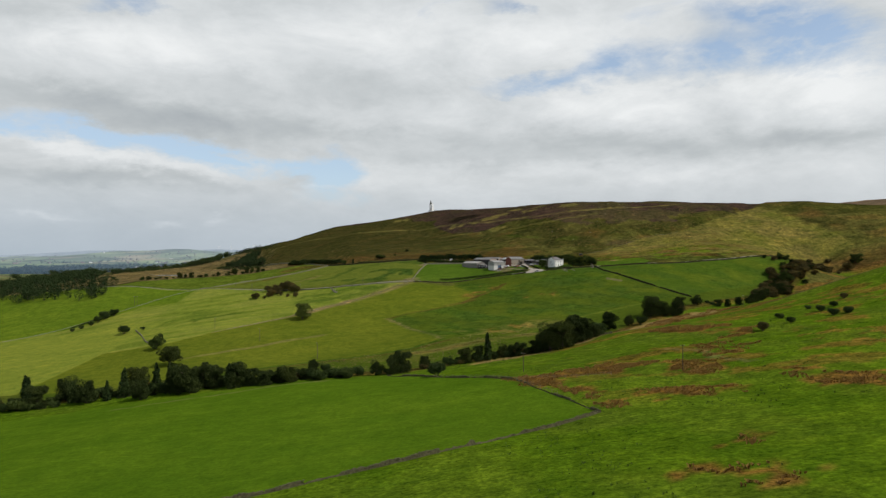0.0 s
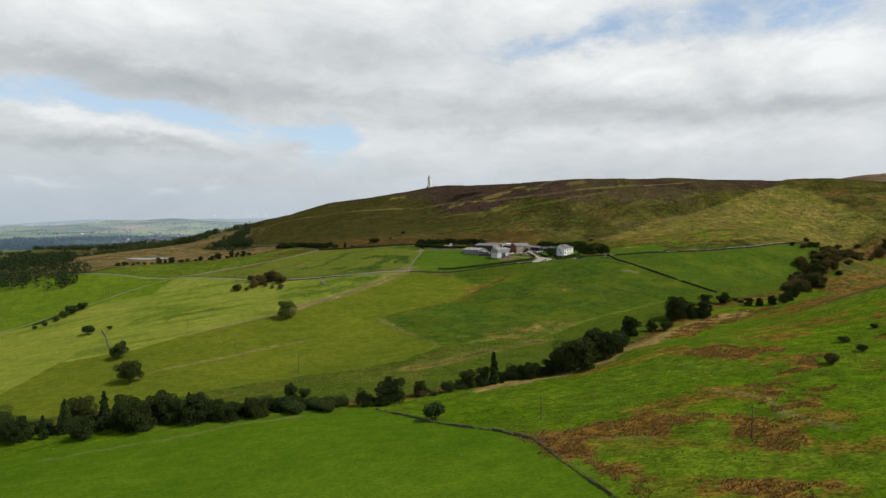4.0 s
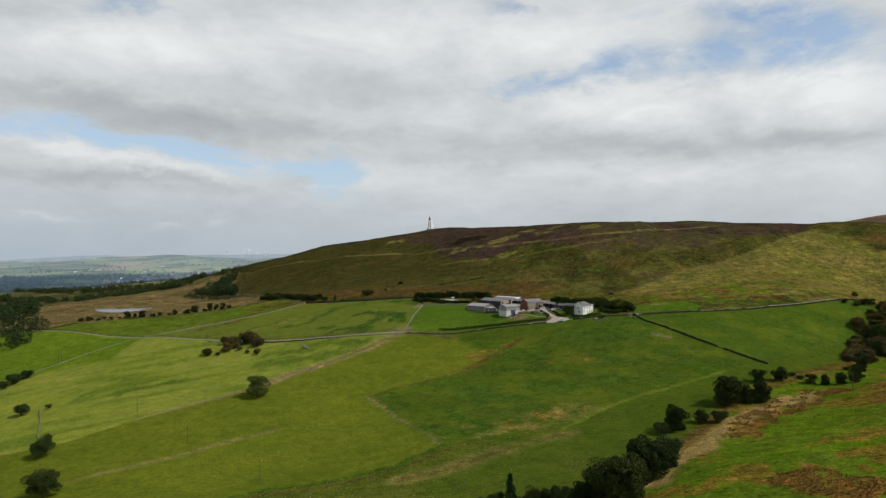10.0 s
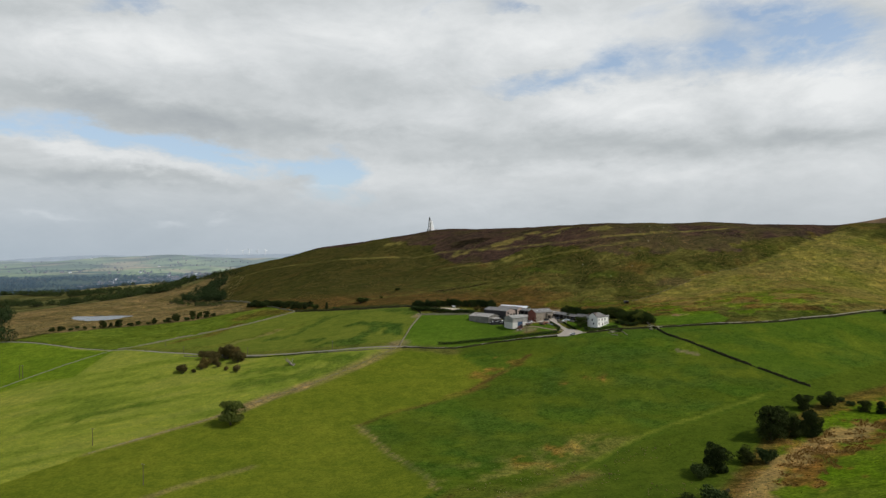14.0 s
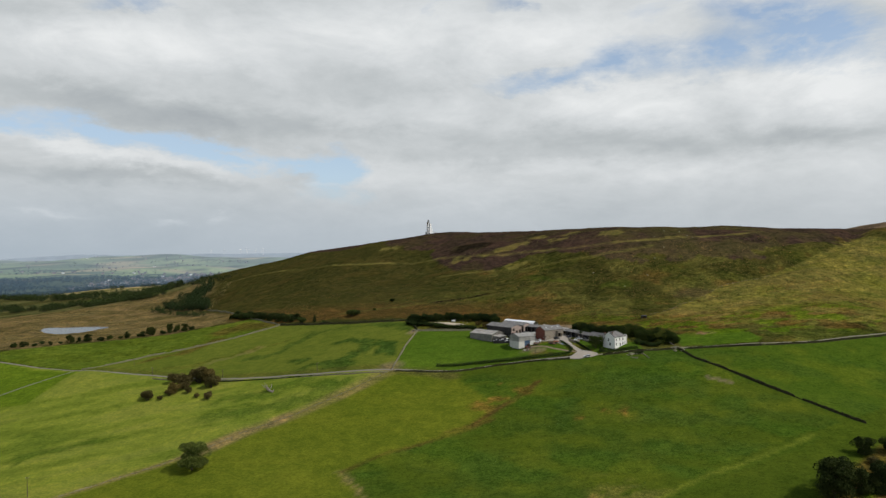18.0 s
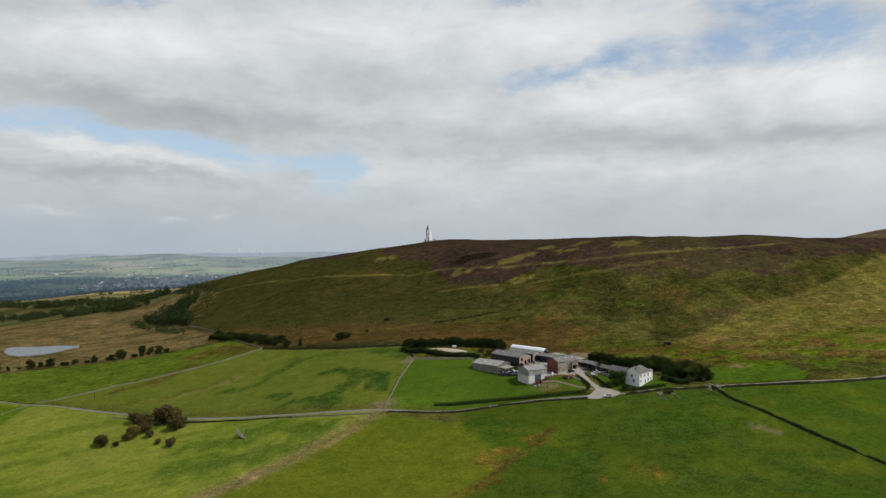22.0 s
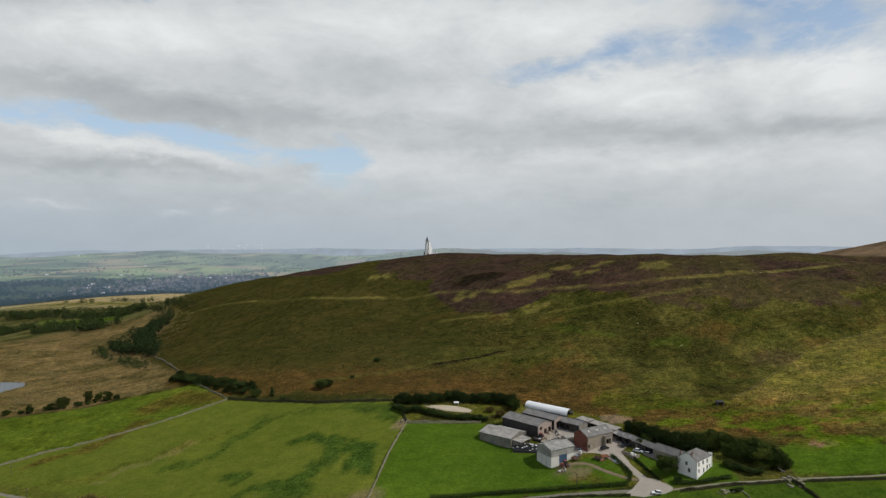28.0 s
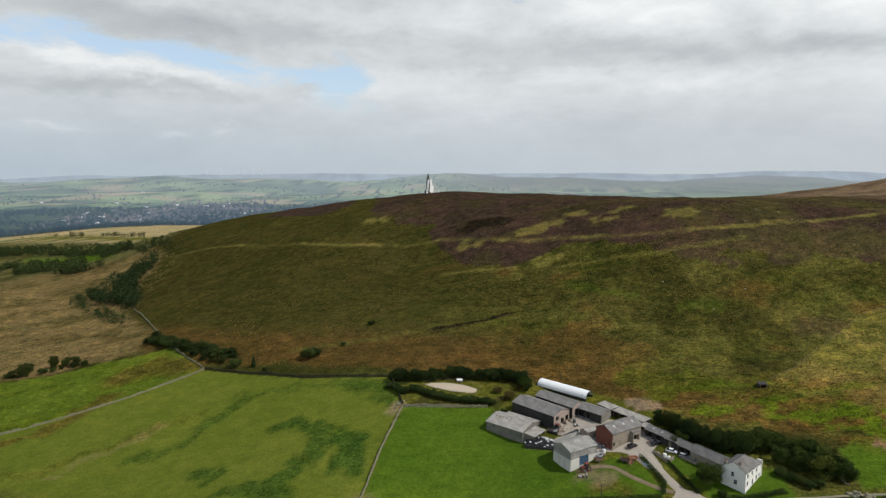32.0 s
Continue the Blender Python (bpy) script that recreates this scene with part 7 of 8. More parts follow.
car(96.2, 429.0, -40, surface("silver_car_paint", (0.35, 0.36, 0.37), 0.05, 1.0, 0.25, bump=0.0), "silver car under the garage eaves", True, 4.3)


car(90.4, 400.6, 170, PAINT_WHITE, "white-roofed off-road car parked at the drive mouth", True, 3.9)


def tractor(x, y, ang, paint, label):
    ob = tagged(new("tractor"), label, "tractor", "farm machinery")
    ob.matrix_basis = pose(x, y, gz(x, y) + 0.15, 0, 0, ang)
    part("bonnet", box_mesh("bonnet", 0.2, 2.1, -0.4, 0.4, 0.8, 1.5, paint, 0.08), None, ob)
    part("chassis", box_mesh("chassis", -1.2, 2.0, -0.3, 0.3, 0.5, 0.798, IRON), None, ob)
    cab = part("cab", box_mesh("cab", -1.2, 0.19, -0.65, 0.65, 1.0, 2.35, GLASS, 0.05), None, ob, "glazed tractor cab")
    part("cab_roof", box_mesh("cab_roof", -1.3, 0.3, -0.75, 0.75, 2.352, 2.5, paint, 0.04), None, cab)
    for a, b, r in ((-0.75, -0.85, 0.75), (-0.75, 0.85, 0.75), (1.6, -0.7, 0.45), (1.6, 0.7, 0.45)):
        wheel(ob, a, b, r, 0.38, paint)
    v, f = [], []
    tube(v, f, (1.4, 0.3, 1.49), (1.4, 0.3, 2.2), 0.05, 0.04, 6)
    part("exhaust", mesh_of("exhaust", v, f, IRON), None, ob)


def trailer(x, y, ang, paint, label, long=3.6):
    ob = tagged(new("trailer"), label, "trailer", "farm machinery")
    ob.matrix_basis = pose(x, y, gz(x, y) + 0.15, 0, 0, ang)
    part("bed", box_mesh("bed", -long / 2, long / 2, -0.95, 0.95, 0.7, 0.85, IRON), None, ob)
    for nm, a0, a1, b0, b1 in (("side_panel", -long / 2, long / 2, -0.95, -0.88), ("side_panel", -long / 2, long / 2, 0.88, 0.95), ("tailboard", -long / 2, -long / 2 + 0.07, -0.87, 0.87), ("headboard", long / 2 - 0.07, long / 2, -0.87, 0.87)):
        part(nm, box_mesh(nm, a0, a1, b0, b1, 0.851, 1.5, paint), None, ob)
    part("drawbar", box_mesh("drawbar", long / 2 + 0.001, long / 2 + 1.2, -0.06, 0.06, 0.6, 0.72, IRON), None, ob)
    for b in (-0.9, 0.9):
        wheel(ob, -0.3, b, 0.42, 0.28)


RUST = surface("rusty_steel", (0.16, 0.09, 0.06), 0.4, 3.0)


def plough(x, y, ang, mat, label, n=4):
    """A drawn implement: beam, cross frame and curved tines."""
    ob = tagged(new("implement"), label, "farm implement", "farm machinery")
    ob.matrix_basis = pose(x, y, gz(x, y) + 0.15, 0, 0, ang)
    part("beam", box_mesh("beam", -1.6, 1.6, -0.08, 0.08, 0.75, 0.95, mat, 0.02), None, ob)
    for k in range(n):
        a = -1.4 + 2.8 * k / (n - 1)
        part("cross_frame", box_mesh("cross_frame", a - 0.06, a + 0.06, -0.9, 0.9, 0.62, 0.74, mat), None, ob)
        for b in (-0.85, 0.0, 0.85):
            v, f = [], []
            tube(v, f, (a, b, 0.7), (a + 0.25, b, 0.35), 0.05, 0.05, 5)
            tube(v, f, (a + 0.25, b, 0.35), (a + 0.05, b, -0.1), 0.05, 0.02, 5)
            part("tine", mesh_of("tine", v, f, IRON), None, ob)


def scrap_heap(x, y, seed, wide, label, mats):
    """A jumble of sheet offcuts, timber, drums and pipe, each piece a part."""
    rng = random.Random(seed)
    ob = tagged(new("scrap_heap"), label, "scrap heap", "yard clutter")
    ob.matrix_basis = pose(x, y, gz(x, y), 0, 0, 0)
    for k in range(16):
        a, b, h = rng.gauss(0, wide * 0.4), rng.gauss(0, wide * 0.3), rng.uniform(0.1, 0.7)
        l, w, t = rng.uniform(0.4, 1.9), rng.uniform(0.1, 0.8), rng.uniform(0.05, 0.45)
        if k % 4 == 3:
            v, f = [], []
            tube(v, f, (0, 0, 0), (0, 0, 0.9), 0.29, 0.29, 10)
            p = part("drum", mesh_of("drum", v, f, rng.choice(mats)), None, ob)
        else:
            p = part(rng.choice(("sheet_offcut", "board", "crate")), box_mesh("piece", -l / 2, l / 2, -w / 2, w / 2, 0, t, rng.choice(mats), 0.02), None, ob)
        p.matrix_local = pose(a, b, h * 0.4, rng.uniform(-25, 25), rng.uniform(-25, 25), rng.uniform(0, 180))


def round_bale(x, y, ang, mat, label):
    v, f = [], []
    n = 16
    for i, (r, a) in enumerate(((0.0, -0.62), (0.52, -0.62), (0.61, -0.52), (0.63, 0.0), (0.61, 0.52), (0.52, 0.62), (0.0, 0.62))):
        v += [(a, r * math.cos(2 * math.pi * k / n), 0.62 + r * math.sin(2 * math.pi * k / n)) for k in range(n)]
    f = [(i * n + k, i * n + (k + 1) % n, (i + 1) * n + (k + 1) % n, (i + 1) * n + k) for i in range(6) for k in range(n)]
    o = tagged(new("round_bale", mesh_of("round_bale", v, f, mat, True)), label, "bale", "wrapped bales")
    o.matrix_basis = pose(x, y, gz(x, y) + 0.1, 0, 0, ang)


tractor(57.6, 428.9, 200, PAINT_RED, "old red tractor beside the steel shed")
trailer(63.4, 432.4, 25, RUST, "rusty farm trailer next to the steel shed", 3.2)
trailer(73.4, 430.4, -35, RUST, "rusty brown tipping trailer on the grass", 3.8)
trailer(76.6, 431.0, 10, PAINT_ORANGE, "faded orange trailer bed parked on the grass", 3.4)
plough(75.0, 428.6, 60, PAINT_ORANGE, "faded orange cultivator rusting on the grass")
plough(55.2, 427.6, 10, RUST, "rusty plough in front of the steel shed")
tractor(51.4, 457.6, 60, PAINT_RED, "dull red tractor beside the hay barn")
trailer(64.6, 434.6, 70, PAINT_WHITE, "white livestock trailer by the shed wall", 2.8)
plough(52.2, 454.6, 20, RUST, "rusty harrow beside the hay barn gable")
scrap_heap(58.6, 428.2, 3, 1.6, "rusty scrap and timber beside the shed door", (RUST, TIMBER, IRON, PAINT_RED))
scrap_heap(65.4, 436.2, 4, 1.8, "pale scrap and plastic drums by the shed wall", (PAINT_WHITE, IRON, TIMBER, RUST))
scrap_heap(51.0, 456.2, 5, 2.0, "mixed scrap outside the hay barn", (RUST, TIMBER, IRON, BLOCK))
scrap_heap(54.8, 462.2, 6, 1.8, "timber and sheet offcuts at the barn gable", (TIMBER, PAINT_RED, IRON, PINK_STONE))
scrap_heap(71.6, 462.6, 7, 1.8, "pale sheets and pallets beside the loose-box barn", (PAINT_WHITE, PALE_SHEET, TIMBER, IRON))
scrap_heap(66.2, 449.4, 8, 1.5, "pale clutter against the dairy", (PAINT_WHITE, TIMBER, BLOCK, IRON))
scrap_heap(87.8, 431.8, 9, 1.4, "stored pallets and drums in the walled yard", (TIMBER, BLOCK, IRON, PAINT_WHITE))
scrap_heap(67.4, 441.0, 11, 1.6, "drums and timber along the brick barn gable", (RUST, TIMBER, IRON, PAINT_WHITE))
scrap_heap(57.0, 465.8, 12, 1.8, "old tyres and boards beside the second barn", (RUBBER, TIMBER, IRON, RUBBER))
scrap_heap(64.4, 455.6, 13, 1.6, "rusty machine parts standing in the yard", (RUST, IRON, PAINT_RED, TIMBER))
scrap_heap(60.0, 458.6, 14, 1.3, "feed troughs and boards in the yard", (IRON, TIMBER, BLOCK, RUST))
scrap_heap(48.4, 457.8, 15, 2.2, "dark machinery and sheet along the hay barn wall", (RUBBER, IRON, RUST, TIMBER))
scrap_heap(86.4, 441.6, 16, 1.2, "boards and drums by the stable doors", (TIMBER, IRON, RUST, RUBBER))
scrap_heap(56.0, 425.6, 17, 2.0, "weathered timber and rubble beyond the shed", (TIMBER, RUST, BLOCK, IRON))
for k in range(7):
    round_bale(52.8 + 1.05 * k, 450.6 + 0.55 * k, 27, POLYTHENE, "black plastic-wrapped round bale in a row")
for k in range(3):
    round_bale(47.4 + 1.3 * k, 455.4 - 0.9 * k, -35, POLYTHENE, "black plastic-wrapped round bale by the hay barn")


def rowing_boat(x, y, ang):
    """An upturned pale blue trough or boat hull on the grass."""
    v, f = [], []
    n, m = 9, 7
    for i in range(n):
        a = -1 + 2 * i / (n - 1)
        w = 0.75 * (1 - 0.75 * abs(a) ** 2.6)
        for j in range(m):
            b = math.pi * j / (m - 1)
            v.append((2.1 * a, w * math.cos(b), 0.65 * (1 - 0.4 * a * a) * math.sin(b)))
    f = [(i * m + j, (i + 1) * m + j, (i + 1) * m + j + 1, i * m + j + 1) for i in range(n - 1) for j in range(m - 1)]
    f += [tuple(range(m)), tuple(range((n - 1) * m, n * m))]
    o = tagged(new("upturned_boat", mesh_of("upturned_boat", v, f, PAINT_BLUE, True)), "pale blue upturned boat hull on the grass", "boat")
    o.matrix_basis = pose(x, y, gz(x, y), 0, 0, ang)


rowing_boat(81.2, 427.0, -50)


def pallet_stack(x, y, ang, n, label):
    ob = tagged(new("pallet_stack"), label, "pallets", "yard clutter")
    ob.matrix_basis = pose(x, y, gz(x, y) + 0.1, 0, 0, ang)
    for k in range(n):
        part("pallet", box_mesh("pallet", -0.6, 0.6, -0.5, 0.5, k * 0.16, k * 0.16 + 0.13, TIMBER), None, ob)


def tank(x, y, r, h, mat, label):
    v, f = [], []
    tube(v, f, (0, 0, -0.2), (0, 0, h), r, r, 14)
    tube(v, f, (0, 0, h), (0, 0, h + 0.25), r * 0.98, r * 0.3, 14)
    ob = tagged(new("water_tank"), label, "tank", "yard clutter")
    ob.matrix_basis = pose(x, y, gz(x, y) + 0.1)
    part("drum", mesh_of("drum", v, f, mat), None, ob)
    v, f = [], []
    tube(v, f, (0, 0, h + 0.24), (0, 0, h + 0.36), r * 0.28, r * 0.28, 10)
    part("lid", mesh_of("lid", v, f, IRON), None, ob)


pallet_stack(87.2, 433.5, 30, 4, "stack of weathered pallets in the walled yard")
pallet_stack(54.5, 470, 10, 5, "stack of weathered pallets in the farmyard")
pallet_stack(57.8, 463.5, 40, 3, "low stack of pallets beside the hay barn")
tank(89.2, 431.2, 0.7, 1.1, PAINT_WHITE, "white plastic water tank in the walled yard")
tank(90.2, 429.6, 0.6, 1.0, PAINT_WHITE, "white plastic barrel in the walled yard")
tank(66.8, 437.6, 0.7, 1.3, PAINT_WHITE, "white tank beside the steel shed")
tank(59.6, 462.0, 0.8, 1.4, IRON, "dull steel tank at the yard edge")
stone_wall([(85.6, 434.6), (88.8, 427.4), (91.8, 428.8)], "square stone wall round a small walled yard", 1.3, 0.5, STONE, 0.0, 31, "yard_wall")
stone_wall([(48.5, 447.5), (54.5, 449.3), (60, 452)], "concrete yard wall behind the steel shed", 1.6, 0.4, CONCRETE, 0.0, 32, "yard_wall")
for i in range(16):
    boulder(plant_rng.uniform(53, 58), plant_rng.uniform(455, 461), plant_rng.uniform(0.25, 0.5), "scrap and rubble heap in the farmyard", "rubble in the yard")
# the small hut on the moor
lean_to("field_shelter", "small dark field shelter on the moor edge", "shed", 150.5, 482.0, 0, 3.6, 2.8, 2.2, 1.8, DARK_BOARD, DARK_BOARD, posts=2)
lean_to("field_shelter", "white animal shelter behind the arena", "shed", 8.0, 502.5, 0, 2.4, 1.6, 1.5, 1.2, WHITE_SHEET, WHITE_SHEET, posts=2)


def field_gate(x, y, ang, label):
    ob = tagged(new("field_gate"), label, "gate", "field gates")
    ob.matrix_basis = pose(x, y, gz(x, y) + 0.05, 0, 0, ang)
    for k in range(5):
        part("bar", box_mesh("bar", 0.1, 3.3, -0.03, 0.03, 0.25 + 0.2 * k, 0.31 + 0.2 * k, IRON), None, ob)
    for a in (0.0, 1.65, 3.3):
        part("upright", box_mesh("upright", a, a + 0.08, -0.05, 0.031 + 0.02, 0.1, 1.25, IRON), None, ob)


field_gate(-21.8, 479.0, 75, "grey metal field gate at a stone wall end")
field_gate(145.2, 403.0, 20, "grey metal field gate beside the lane")
field_gate(-31.5, 408.6, 80, "grey metal field gate beside the lane")


# ---- the tower on the hill, wrapped for repair ----
def hill_tower(x, y):
    ob = tagged(new("hill_tower"), "tall octagonal stone tower half wrapped in white sheeting", "tower")
    z = gz(x, y) - 0.8
    ob.matrix_basis = pose(x, y, z, 0, 0, 34)

    def drum(name, r0, r1, z0, z1, mat, label="", sides=8):
        v, f = [], []
        tube(v, f, (0, 0, z0), (0, 0, z1), r0, r1, sides)
        return part(name, mesh_of(name, v, f, mat), None, ob, label)

    drum("plinth", 4.4, 3.6, -2.0, 2.6, DRYSTONE, "wide battered stone base")
    drum("shaft", 2.3, 1.7, 2.6, 17.0, DRYSTONE, "dark octagonal shaft")
    drum("gallery", 2.0, 2.0, 17.0, 17.6, STONE, "projecting stone gallery")
    drum("lantern", 1.2, 0.9, 17.6, 20.0, DRYSTONE)
    drum("dome", 1.0, 0.12, 20.0, 22.6, IRON, "dark domed cap")
    for k in range(4):
        w = radians(45 + 90 * k)
        part("buttress", box_mesh("buttress", 3.2 * math.cos(w) - 0.5, 3.2 * math.cos(w) + 0.5, 3.2 * math.sin(w) - 0.5, 3.2 * math.sin(w) + 0.5, -1.5, 4.5, DRYSTONE), None, ob)
    for ring, y0, y1 in (([(-4.6, 0.2), (-1.9, 0.2), (-1.7, 9.0), (-1.5, 16.6), (-2.2, 16.2), (-3.4, 8.0)], -3.9, -2.4), ([(-0.4, 2.4), (5.0, 0.2), (4.4, 9.0), (3.2, 9.6), (2.6, 15.4), (0.2, 16.6)], -3.9, 2.6)):
        part("sheeting", prism("sheeting", ring, y0, y1, WHITE_SHEET, "y"), None, ob, "white protective sheeting")
    for a in np.linspace(-4.0, -1.2, 3):
        v, f = [], []
        tube(v, f, (a, -4.6, -1), (a, -4.6, 9 + 2.0 * (a + 4.0)), 0.09, 0.09, 4)
        part("scaffold_pole", mesh_of("scaffold_pole", v, f, IRON), None, ob)
    for h in np.linspace(2, 8, 3):
        part("scaffold_deck", box_mesh("scaffold_deck", -4.4 + 0.25 * h, -1.0, -5.4, -4.4, h, h + 0.1, TIMBER), None, ob)
    site = tagged(new("site_cabin"), "white site cabin beside the wrapped tower", "cabin")
    site.matrix_basis = pose(x + 9.5, y - 2, gz(x + 9.5, y - 2), 0, 0, 8)
    part("body", box_mesh("body", -2.6, 2.6, -1.3, 1.3, -0.6, 2.3, PAINT_WHITE, 0.05), None, site)
    part("roof", box_mesh("roof", -2.7, 2.7, -1.4, 1.4, 2.301, 2.45, STEEL_ROOF), None, site)
    part("door", box_mesh("door", -0.5, 0.4, -1.34, -1.305, 0.0, 2.0, BLUE_DOOR), None, site)


hill_tower(-19.5, 876)


# ---- woods in the middle distance ----
def wood(name, label, points, low, high, leaf, seed, sprays=70, wide=0.5, spray=0.16):
    rng = np.random.default_rng(seed)
    cv, cf, tv, tf = [], [], [], []
    for x, y, z in points:
        h = rng.uniform(low, high)
        tube(tv, tf, (x, y, z - 0.5), (x, y, z + h * 0.6), 0.25, 0.1, 4)
        leaf_cloud(rng, (x, y, z + h * 0.55), (h * wide * 0.75, h * wide * 0.75, h * 0.46), sprays, h * spray, cv, cf, 0.5)
    ob = tagged(new(name), label, "wood", kind="stuff")
    part("trunks", mesh_of("trunks", tv, tf, BARK), None, ob)
    part("crowns", mesh_of("crowns", cv, cf, leaf), None, ob)


WEST_WOOD = [(-690, 640), (-600, 600), (-500, 500), (-430, 458), (-374, 455), (-364, 475), (-374, 510), (-402, 525), (-440, 600), (-500, 690), (-600, 800), (-760, 860)]
FIR_WOOD = [(-342, 761), (-325, 751), (-306, 741), (-288, 729), (-269, 709), (-257, 702), (-272, 738), (-290, 768), (-300, 795), (-300, 825), (-304, 850), (-320, 850), (-326, 822), (-332, 795)]
FIR_EDGE = [(-346, 766), (-337, 754), (-309, 728), (-273, 691), (-250, 664)]
BELT = [(-900, 1150), (-760, 1100), (-619, 1046), (-554, 1022), (-500, 985), (-445, 936), (-376, 878)]
BELT_BACK = [(-900, 1270), (-736, 1206), (-649, 1178), (-570, 1138), (-473, 1061), (-420, 990)]
GLEN = [(-430, 1040), (-376, 979), (-340, 930), (-305, 885), (-300, 850)]
wood("west_wood", "dense dark mixed wood below the plain", strewn(1100, (-760, -360, 450, 860), lambda x, y: inside(WEST_WOOD, x, y), 21), 6, 15, LEAF_WOOD, 22, 150, 0.6, 0.10)
wood("fir_wood", "dark mixed wood in the hollow at the foot of the moor", strewn(760, (-370, -255, 700, 870), lambda x, y: inside(FIR_WOOD, x, y) & (fbm(x / 14, y / 14, 43, 2) > 0.28), 23), 5, 12, LEAF_WOOD, 24, 150, 0.52, 0.1)
wood("wood_edge", "low green scrub along the edge of the plantation", strewn(1300, (-375, -235, 650, 815), lambda x, y: off_line(FIR_EDGE, x, y) < 4 + 5 * fbm(x / 9, y / 9, 44, 2), 29), 2, 4.5, LEAF_HEDGE, 30, 40, 0.7)
wood("valley_trees", "belts of dark trees across the lower valley", strewn(9000, (-920, -390, 880, 1290), lambda x, y: ((off_line(BELT, x, y) < 32 * fbm(x / 60, y / 60, 90, 2) + 10) | (off_line(BELT_BACK, x, y) < 30 * fbm(x / 60, y / 60, 89, 2) + 4)) & (fbm(x / 24, y / 24, 95, 3) > 0.44), 25), 4, 11, LEAF_WOOD, 26, 44)
wood("glen_trees", "clumps of dark trees in the fold below the moor", strewn(420, (-430, -270, 880, 1010), lambda x, y: (off_line(GLEN, x, y) < 24) & (fbm(x / 22, y / 22, 97, 3) > 0.5), 33), 3, 7, LEAF_DARK, 34, 40, 0.6)
wood("hedgerow_trees", "dark hedgerow trees along the straw fields", strewn(9000, (-1300, -300, 1200, 1560), lambda x, y: (np.abs(y - np.interp(x, [-1350, -854, -665, -450, -250], [1630, 1480, 1350, 1250, 1190])) < 6) & (fbm(x / 30, y / 30, 98, 3) > 0.5), 35), 4, 9, LEAF_DARK, 36, 26)
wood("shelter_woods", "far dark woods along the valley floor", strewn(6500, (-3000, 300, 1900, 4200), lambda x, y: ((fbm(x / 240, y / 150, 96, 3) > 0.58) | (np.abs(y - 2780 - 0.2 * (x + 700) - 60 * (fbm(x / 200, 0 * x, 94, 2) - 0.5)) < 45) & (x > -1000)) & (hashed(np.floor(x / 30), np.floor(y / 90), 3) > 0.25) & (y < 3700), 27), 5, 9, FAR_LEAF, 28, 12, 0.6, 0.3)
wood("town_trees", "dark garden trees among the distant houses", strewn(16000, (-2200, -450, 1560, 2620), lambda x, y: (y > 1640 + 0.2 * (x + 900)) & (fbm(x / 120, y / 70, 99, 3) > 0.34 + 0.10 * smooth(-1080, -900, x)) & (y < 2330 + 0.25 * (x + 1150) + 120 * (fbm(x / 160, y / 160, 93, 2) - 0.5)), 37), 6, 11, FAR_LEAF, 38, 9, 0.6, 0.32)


# ---- the small town and scattered farms far off ----
def far_house(x, y, ang, long, wide, wall, roof, stock={}):
    key = (wall.name, roof.name)
    if key not in stock:
        stock[key] = (box_mesh("wall", -0.5, 0.5, -0.5, 0.5, -0.4, 1, wall), prism("roof", [(-0.55, 1.001), (0.55, 1.001), (0, 1.55)], -0.52, 0.52, roof), box_mesh("chimney", 0.3, 0.38, -0.06, 0.06, 1.3, 1.75, STONE))
    ob = tagged(new("house"), "small house with a pitched roof in the distant town", "house", "distant houses")
    ob.matrix_basis = pose(x, y, gz(x, y), 0, 0, ang) @ Matrix.Diagonal((long, wide, 4.8, 1))
    for nm, me in zip(("wall", "roof", "chimney"), stock[key]):
        part(nm, me, None, ob)


town_rng = random.Random(12)


def town_spot(n):
    if n % 7:
        x = town_rng.gauss(-860, 95) if n % 3 else town_rng.uniform(-1180, -620)
        return x, 2240 + 0.45 * (x + 860) + town_rng.gauss(0, 130 if n % 3 else 150)
    return town_rng.uniform(-2500, -200), town_rng.uniform(2450, 4000)


for n in range(300):
    x, y = town_spot(n)
    street = town_rng.choice((20, 20, 65, -30))
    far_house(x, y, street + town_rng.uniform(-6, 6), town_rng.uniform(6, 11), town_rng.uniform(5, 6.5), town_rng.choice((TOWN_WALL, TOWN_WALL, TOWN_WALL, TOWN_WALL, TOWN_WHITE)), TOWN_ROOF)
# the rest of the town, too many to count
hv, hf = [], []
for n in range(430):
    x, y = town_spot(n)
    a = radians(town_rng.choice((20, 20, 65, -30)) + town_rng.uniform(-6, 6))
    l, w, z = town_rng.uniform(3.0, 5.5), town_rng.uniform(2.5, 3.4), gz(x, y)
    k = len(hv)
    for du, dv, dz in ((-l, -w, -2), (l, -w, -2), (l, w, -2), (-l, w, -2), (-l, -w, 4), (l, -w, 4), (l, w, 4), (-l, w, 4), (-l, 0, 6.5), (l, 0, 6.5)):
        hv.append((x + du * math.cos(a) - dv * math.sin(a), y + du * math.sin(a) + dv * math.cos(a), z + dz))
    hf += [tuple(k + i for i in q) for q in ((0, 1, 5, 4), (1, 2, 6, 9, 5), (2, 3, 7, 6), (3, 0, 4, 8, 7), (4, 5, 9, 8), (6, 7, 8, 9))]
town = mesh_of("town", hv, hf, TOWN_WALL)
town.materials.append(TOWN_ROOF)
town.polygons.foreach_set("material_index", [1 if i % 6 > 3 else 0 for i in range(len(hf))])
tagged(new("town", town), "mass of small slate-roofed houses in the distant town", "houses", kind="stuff")


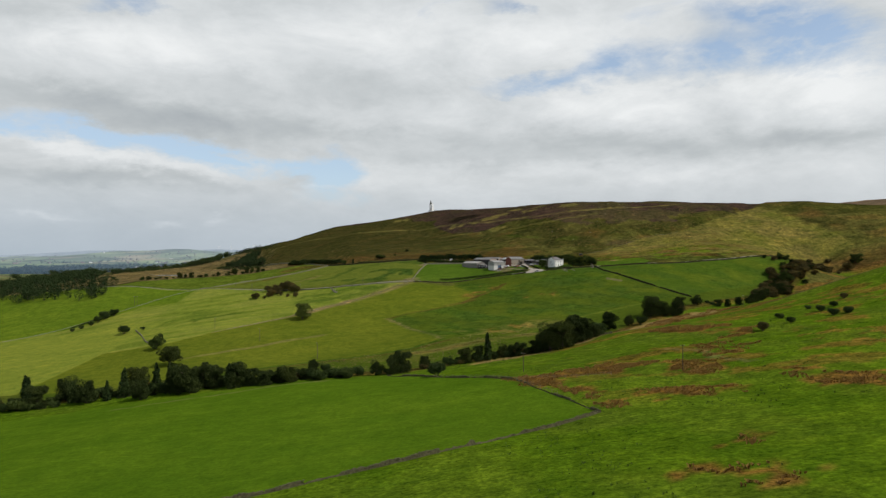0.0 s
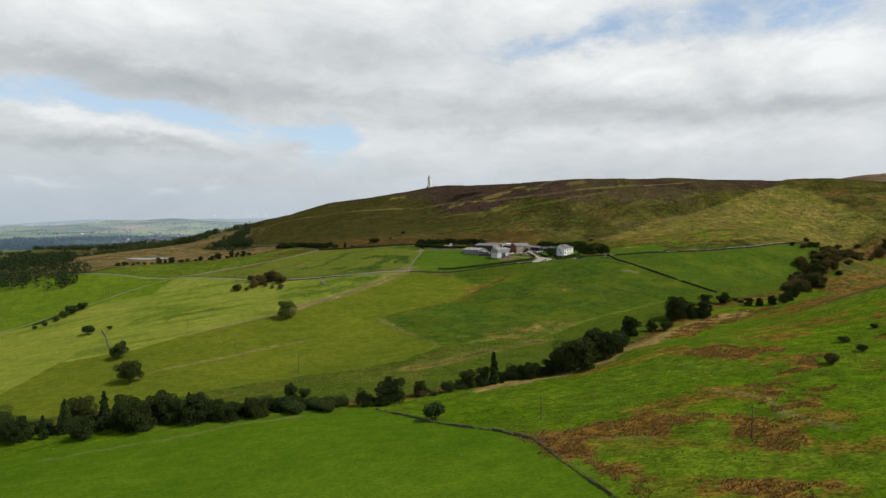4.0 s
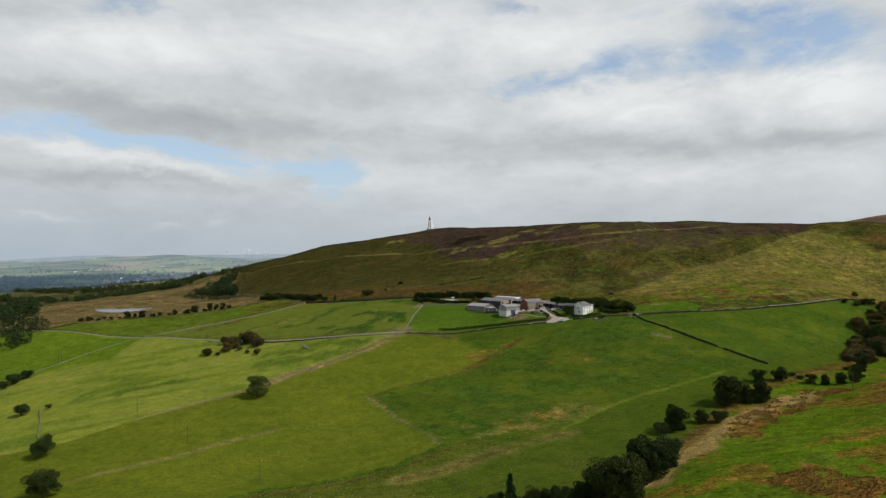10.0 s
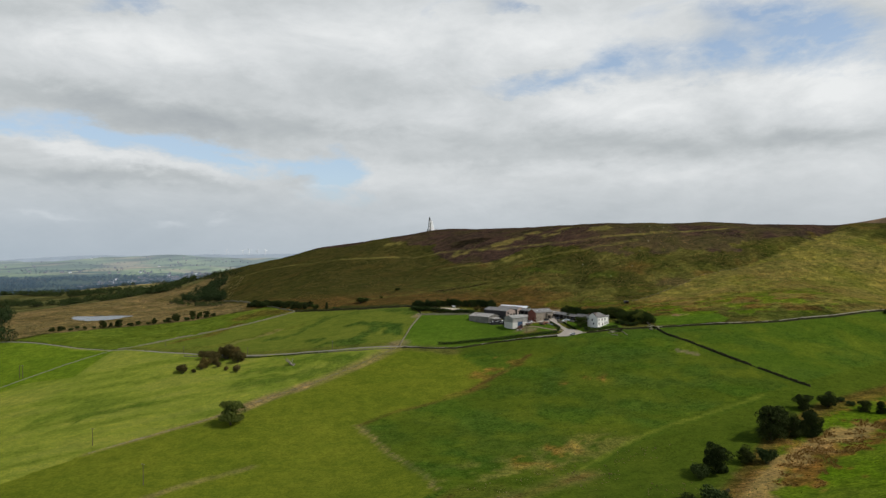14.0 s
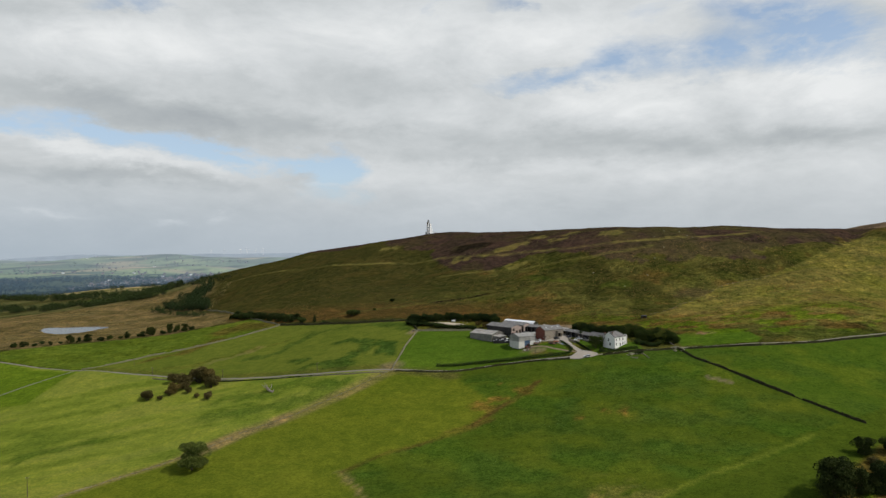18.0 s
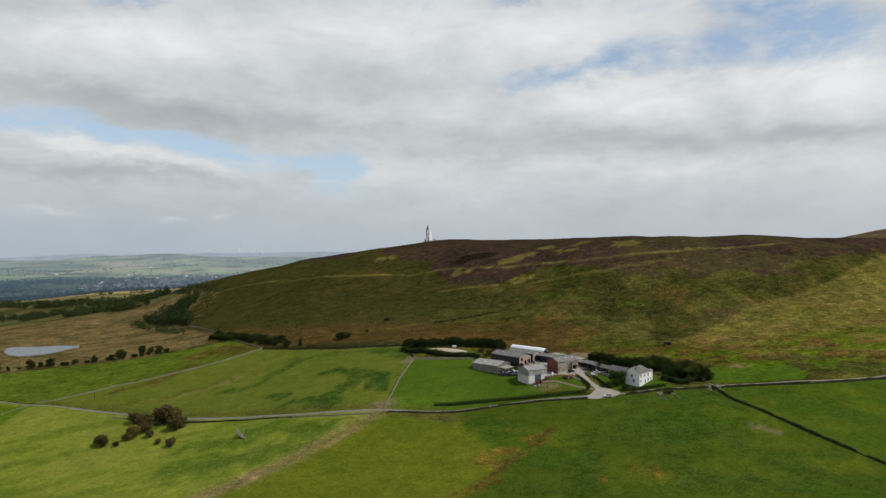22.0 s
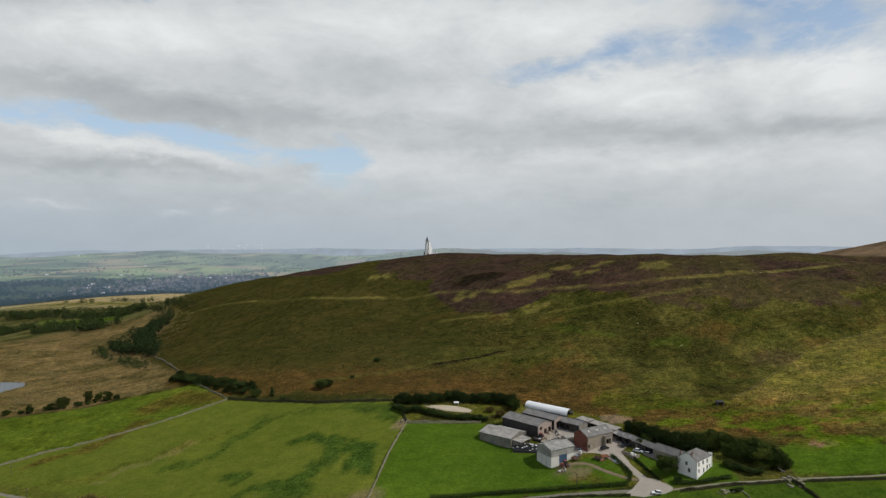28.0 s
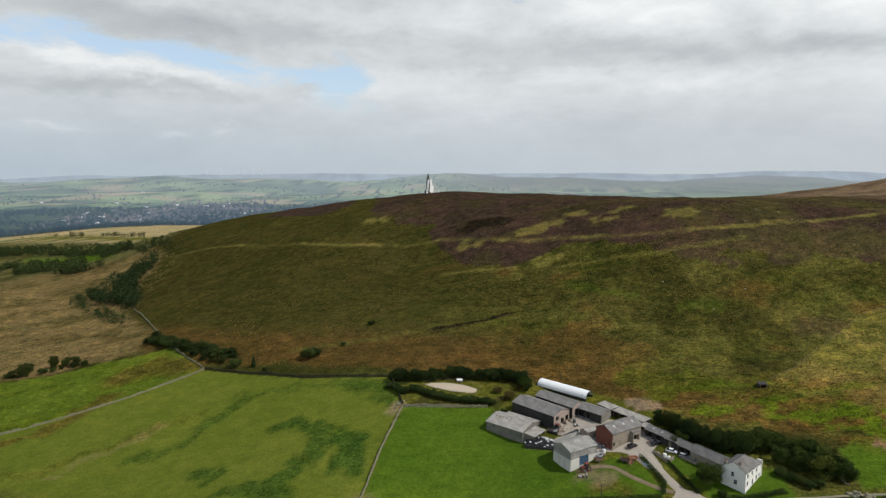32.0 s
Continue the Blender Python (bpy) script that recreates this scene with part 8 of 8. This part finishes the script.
# ---- wind turbines on the far ridge ----
def turbine(x, y, h, spin):
    ob = tagged(new("wind_turbine"), "slim white three-bladed wind turbine on the ridge", "wind turbine", "wind turbines on the ridge")
    ob.matrix_basis = pose(x, y, max(gz(x, y), 62.0), 0, 0, 25)
    v, f = [], []
    tube(v, f, (0, 0, -40), (0, 0, h), 1.5, 0.9, 8)
    part("mast", mesh_of("mast", v, f, PAINT_WHITE), None, ob)
    hub = part("nacelle", box_mesh("nacelle", -1.2, 1.2, -3, 3, h, h + 2.4, PAINT_WHITE, 0.3), None, ob)
    for k in range(3):
        w = radians(spin + 120 * k)
        v, f = [], []
        tube(v, f, (0, -3.4, h + 1.2), (0.62 * h * math.sin(w), -3.4, h + 1.2 + 0.62 * h * math.cos(w)), 1.1, 0.35, 5)
        part("blade", mesh_of("blade", v, f, PAINT_WHITE), None, hub)


for x, y, h, spin in ((-1590, 4560, 24, 10), (-1480, 4590, 25, 50), (-1420, 4550, 26, 80), (-1370, 4580, 24, 30), (-1300, 4540, 26, 100), (-1700, 4600, 22, 60)):
    turbine(x, y, h * 1.4, spin)


# ---- the last ridges, plain distance with the haze painted in as glow ----
def far_ridge(y, top, swell, colour, seed, label):
    m = bpy.data.materials.new("painted_haze_ridge")
    m.use_nodes = True
    k = Nodes(m.node_tree)
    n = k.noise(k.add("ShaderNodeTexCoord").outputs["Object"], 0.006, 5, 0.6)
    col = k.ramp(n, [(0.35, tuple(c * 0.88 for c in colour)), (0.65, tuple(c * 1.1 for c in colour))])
    # part of the blue-grey is emitted, which paints the haze onto the ridge
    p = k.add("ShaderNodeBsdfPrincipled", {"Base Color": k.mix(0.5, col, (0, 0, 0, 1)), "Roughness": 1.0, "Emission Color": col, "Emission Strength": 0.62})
    k.tree.links.new(p.outputs[0], k.add("ShaderNodeOutputMaterial").inputs[0])
    xs = np.linspace(-4300, 4300, 240)
    crest = np.interp(xs, [-4300, -3300, -2600, -1200, 0, 800, 2500, 4300], top) + swell * (fbm(xs / 520, 0 * xs + seed, seed, 4) - 0.5)
    yy = y + 60 * (fbm(xs / 900, 0 * xs, seed + 3, 2) - 0.5)
    verts = [(a, b - 260, -60) for a, b in zip(xs, yy)] + [(a, b, c) for a, b, c in zip(xs, yy, crest)]
    faces = [(i, i + 1, 241 + i, 240 + i) for i in range(239)]
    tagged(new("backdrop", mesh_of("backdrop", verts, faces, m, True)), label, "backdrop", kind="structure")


far_ridge(4560, (8, 20, 62, 74, 74, 80, 84, 76), 34, (0.27, 0.32, 0.37), 5, "moorland ridge on the horizon with pale haze painted in as glow")
# the patterns that were copied do not stand in the place themselves
for stock in ALL_STOCK:
    for ob in (*stock.children_recursive, stock):
        bpy.data.objects.remove(ob)
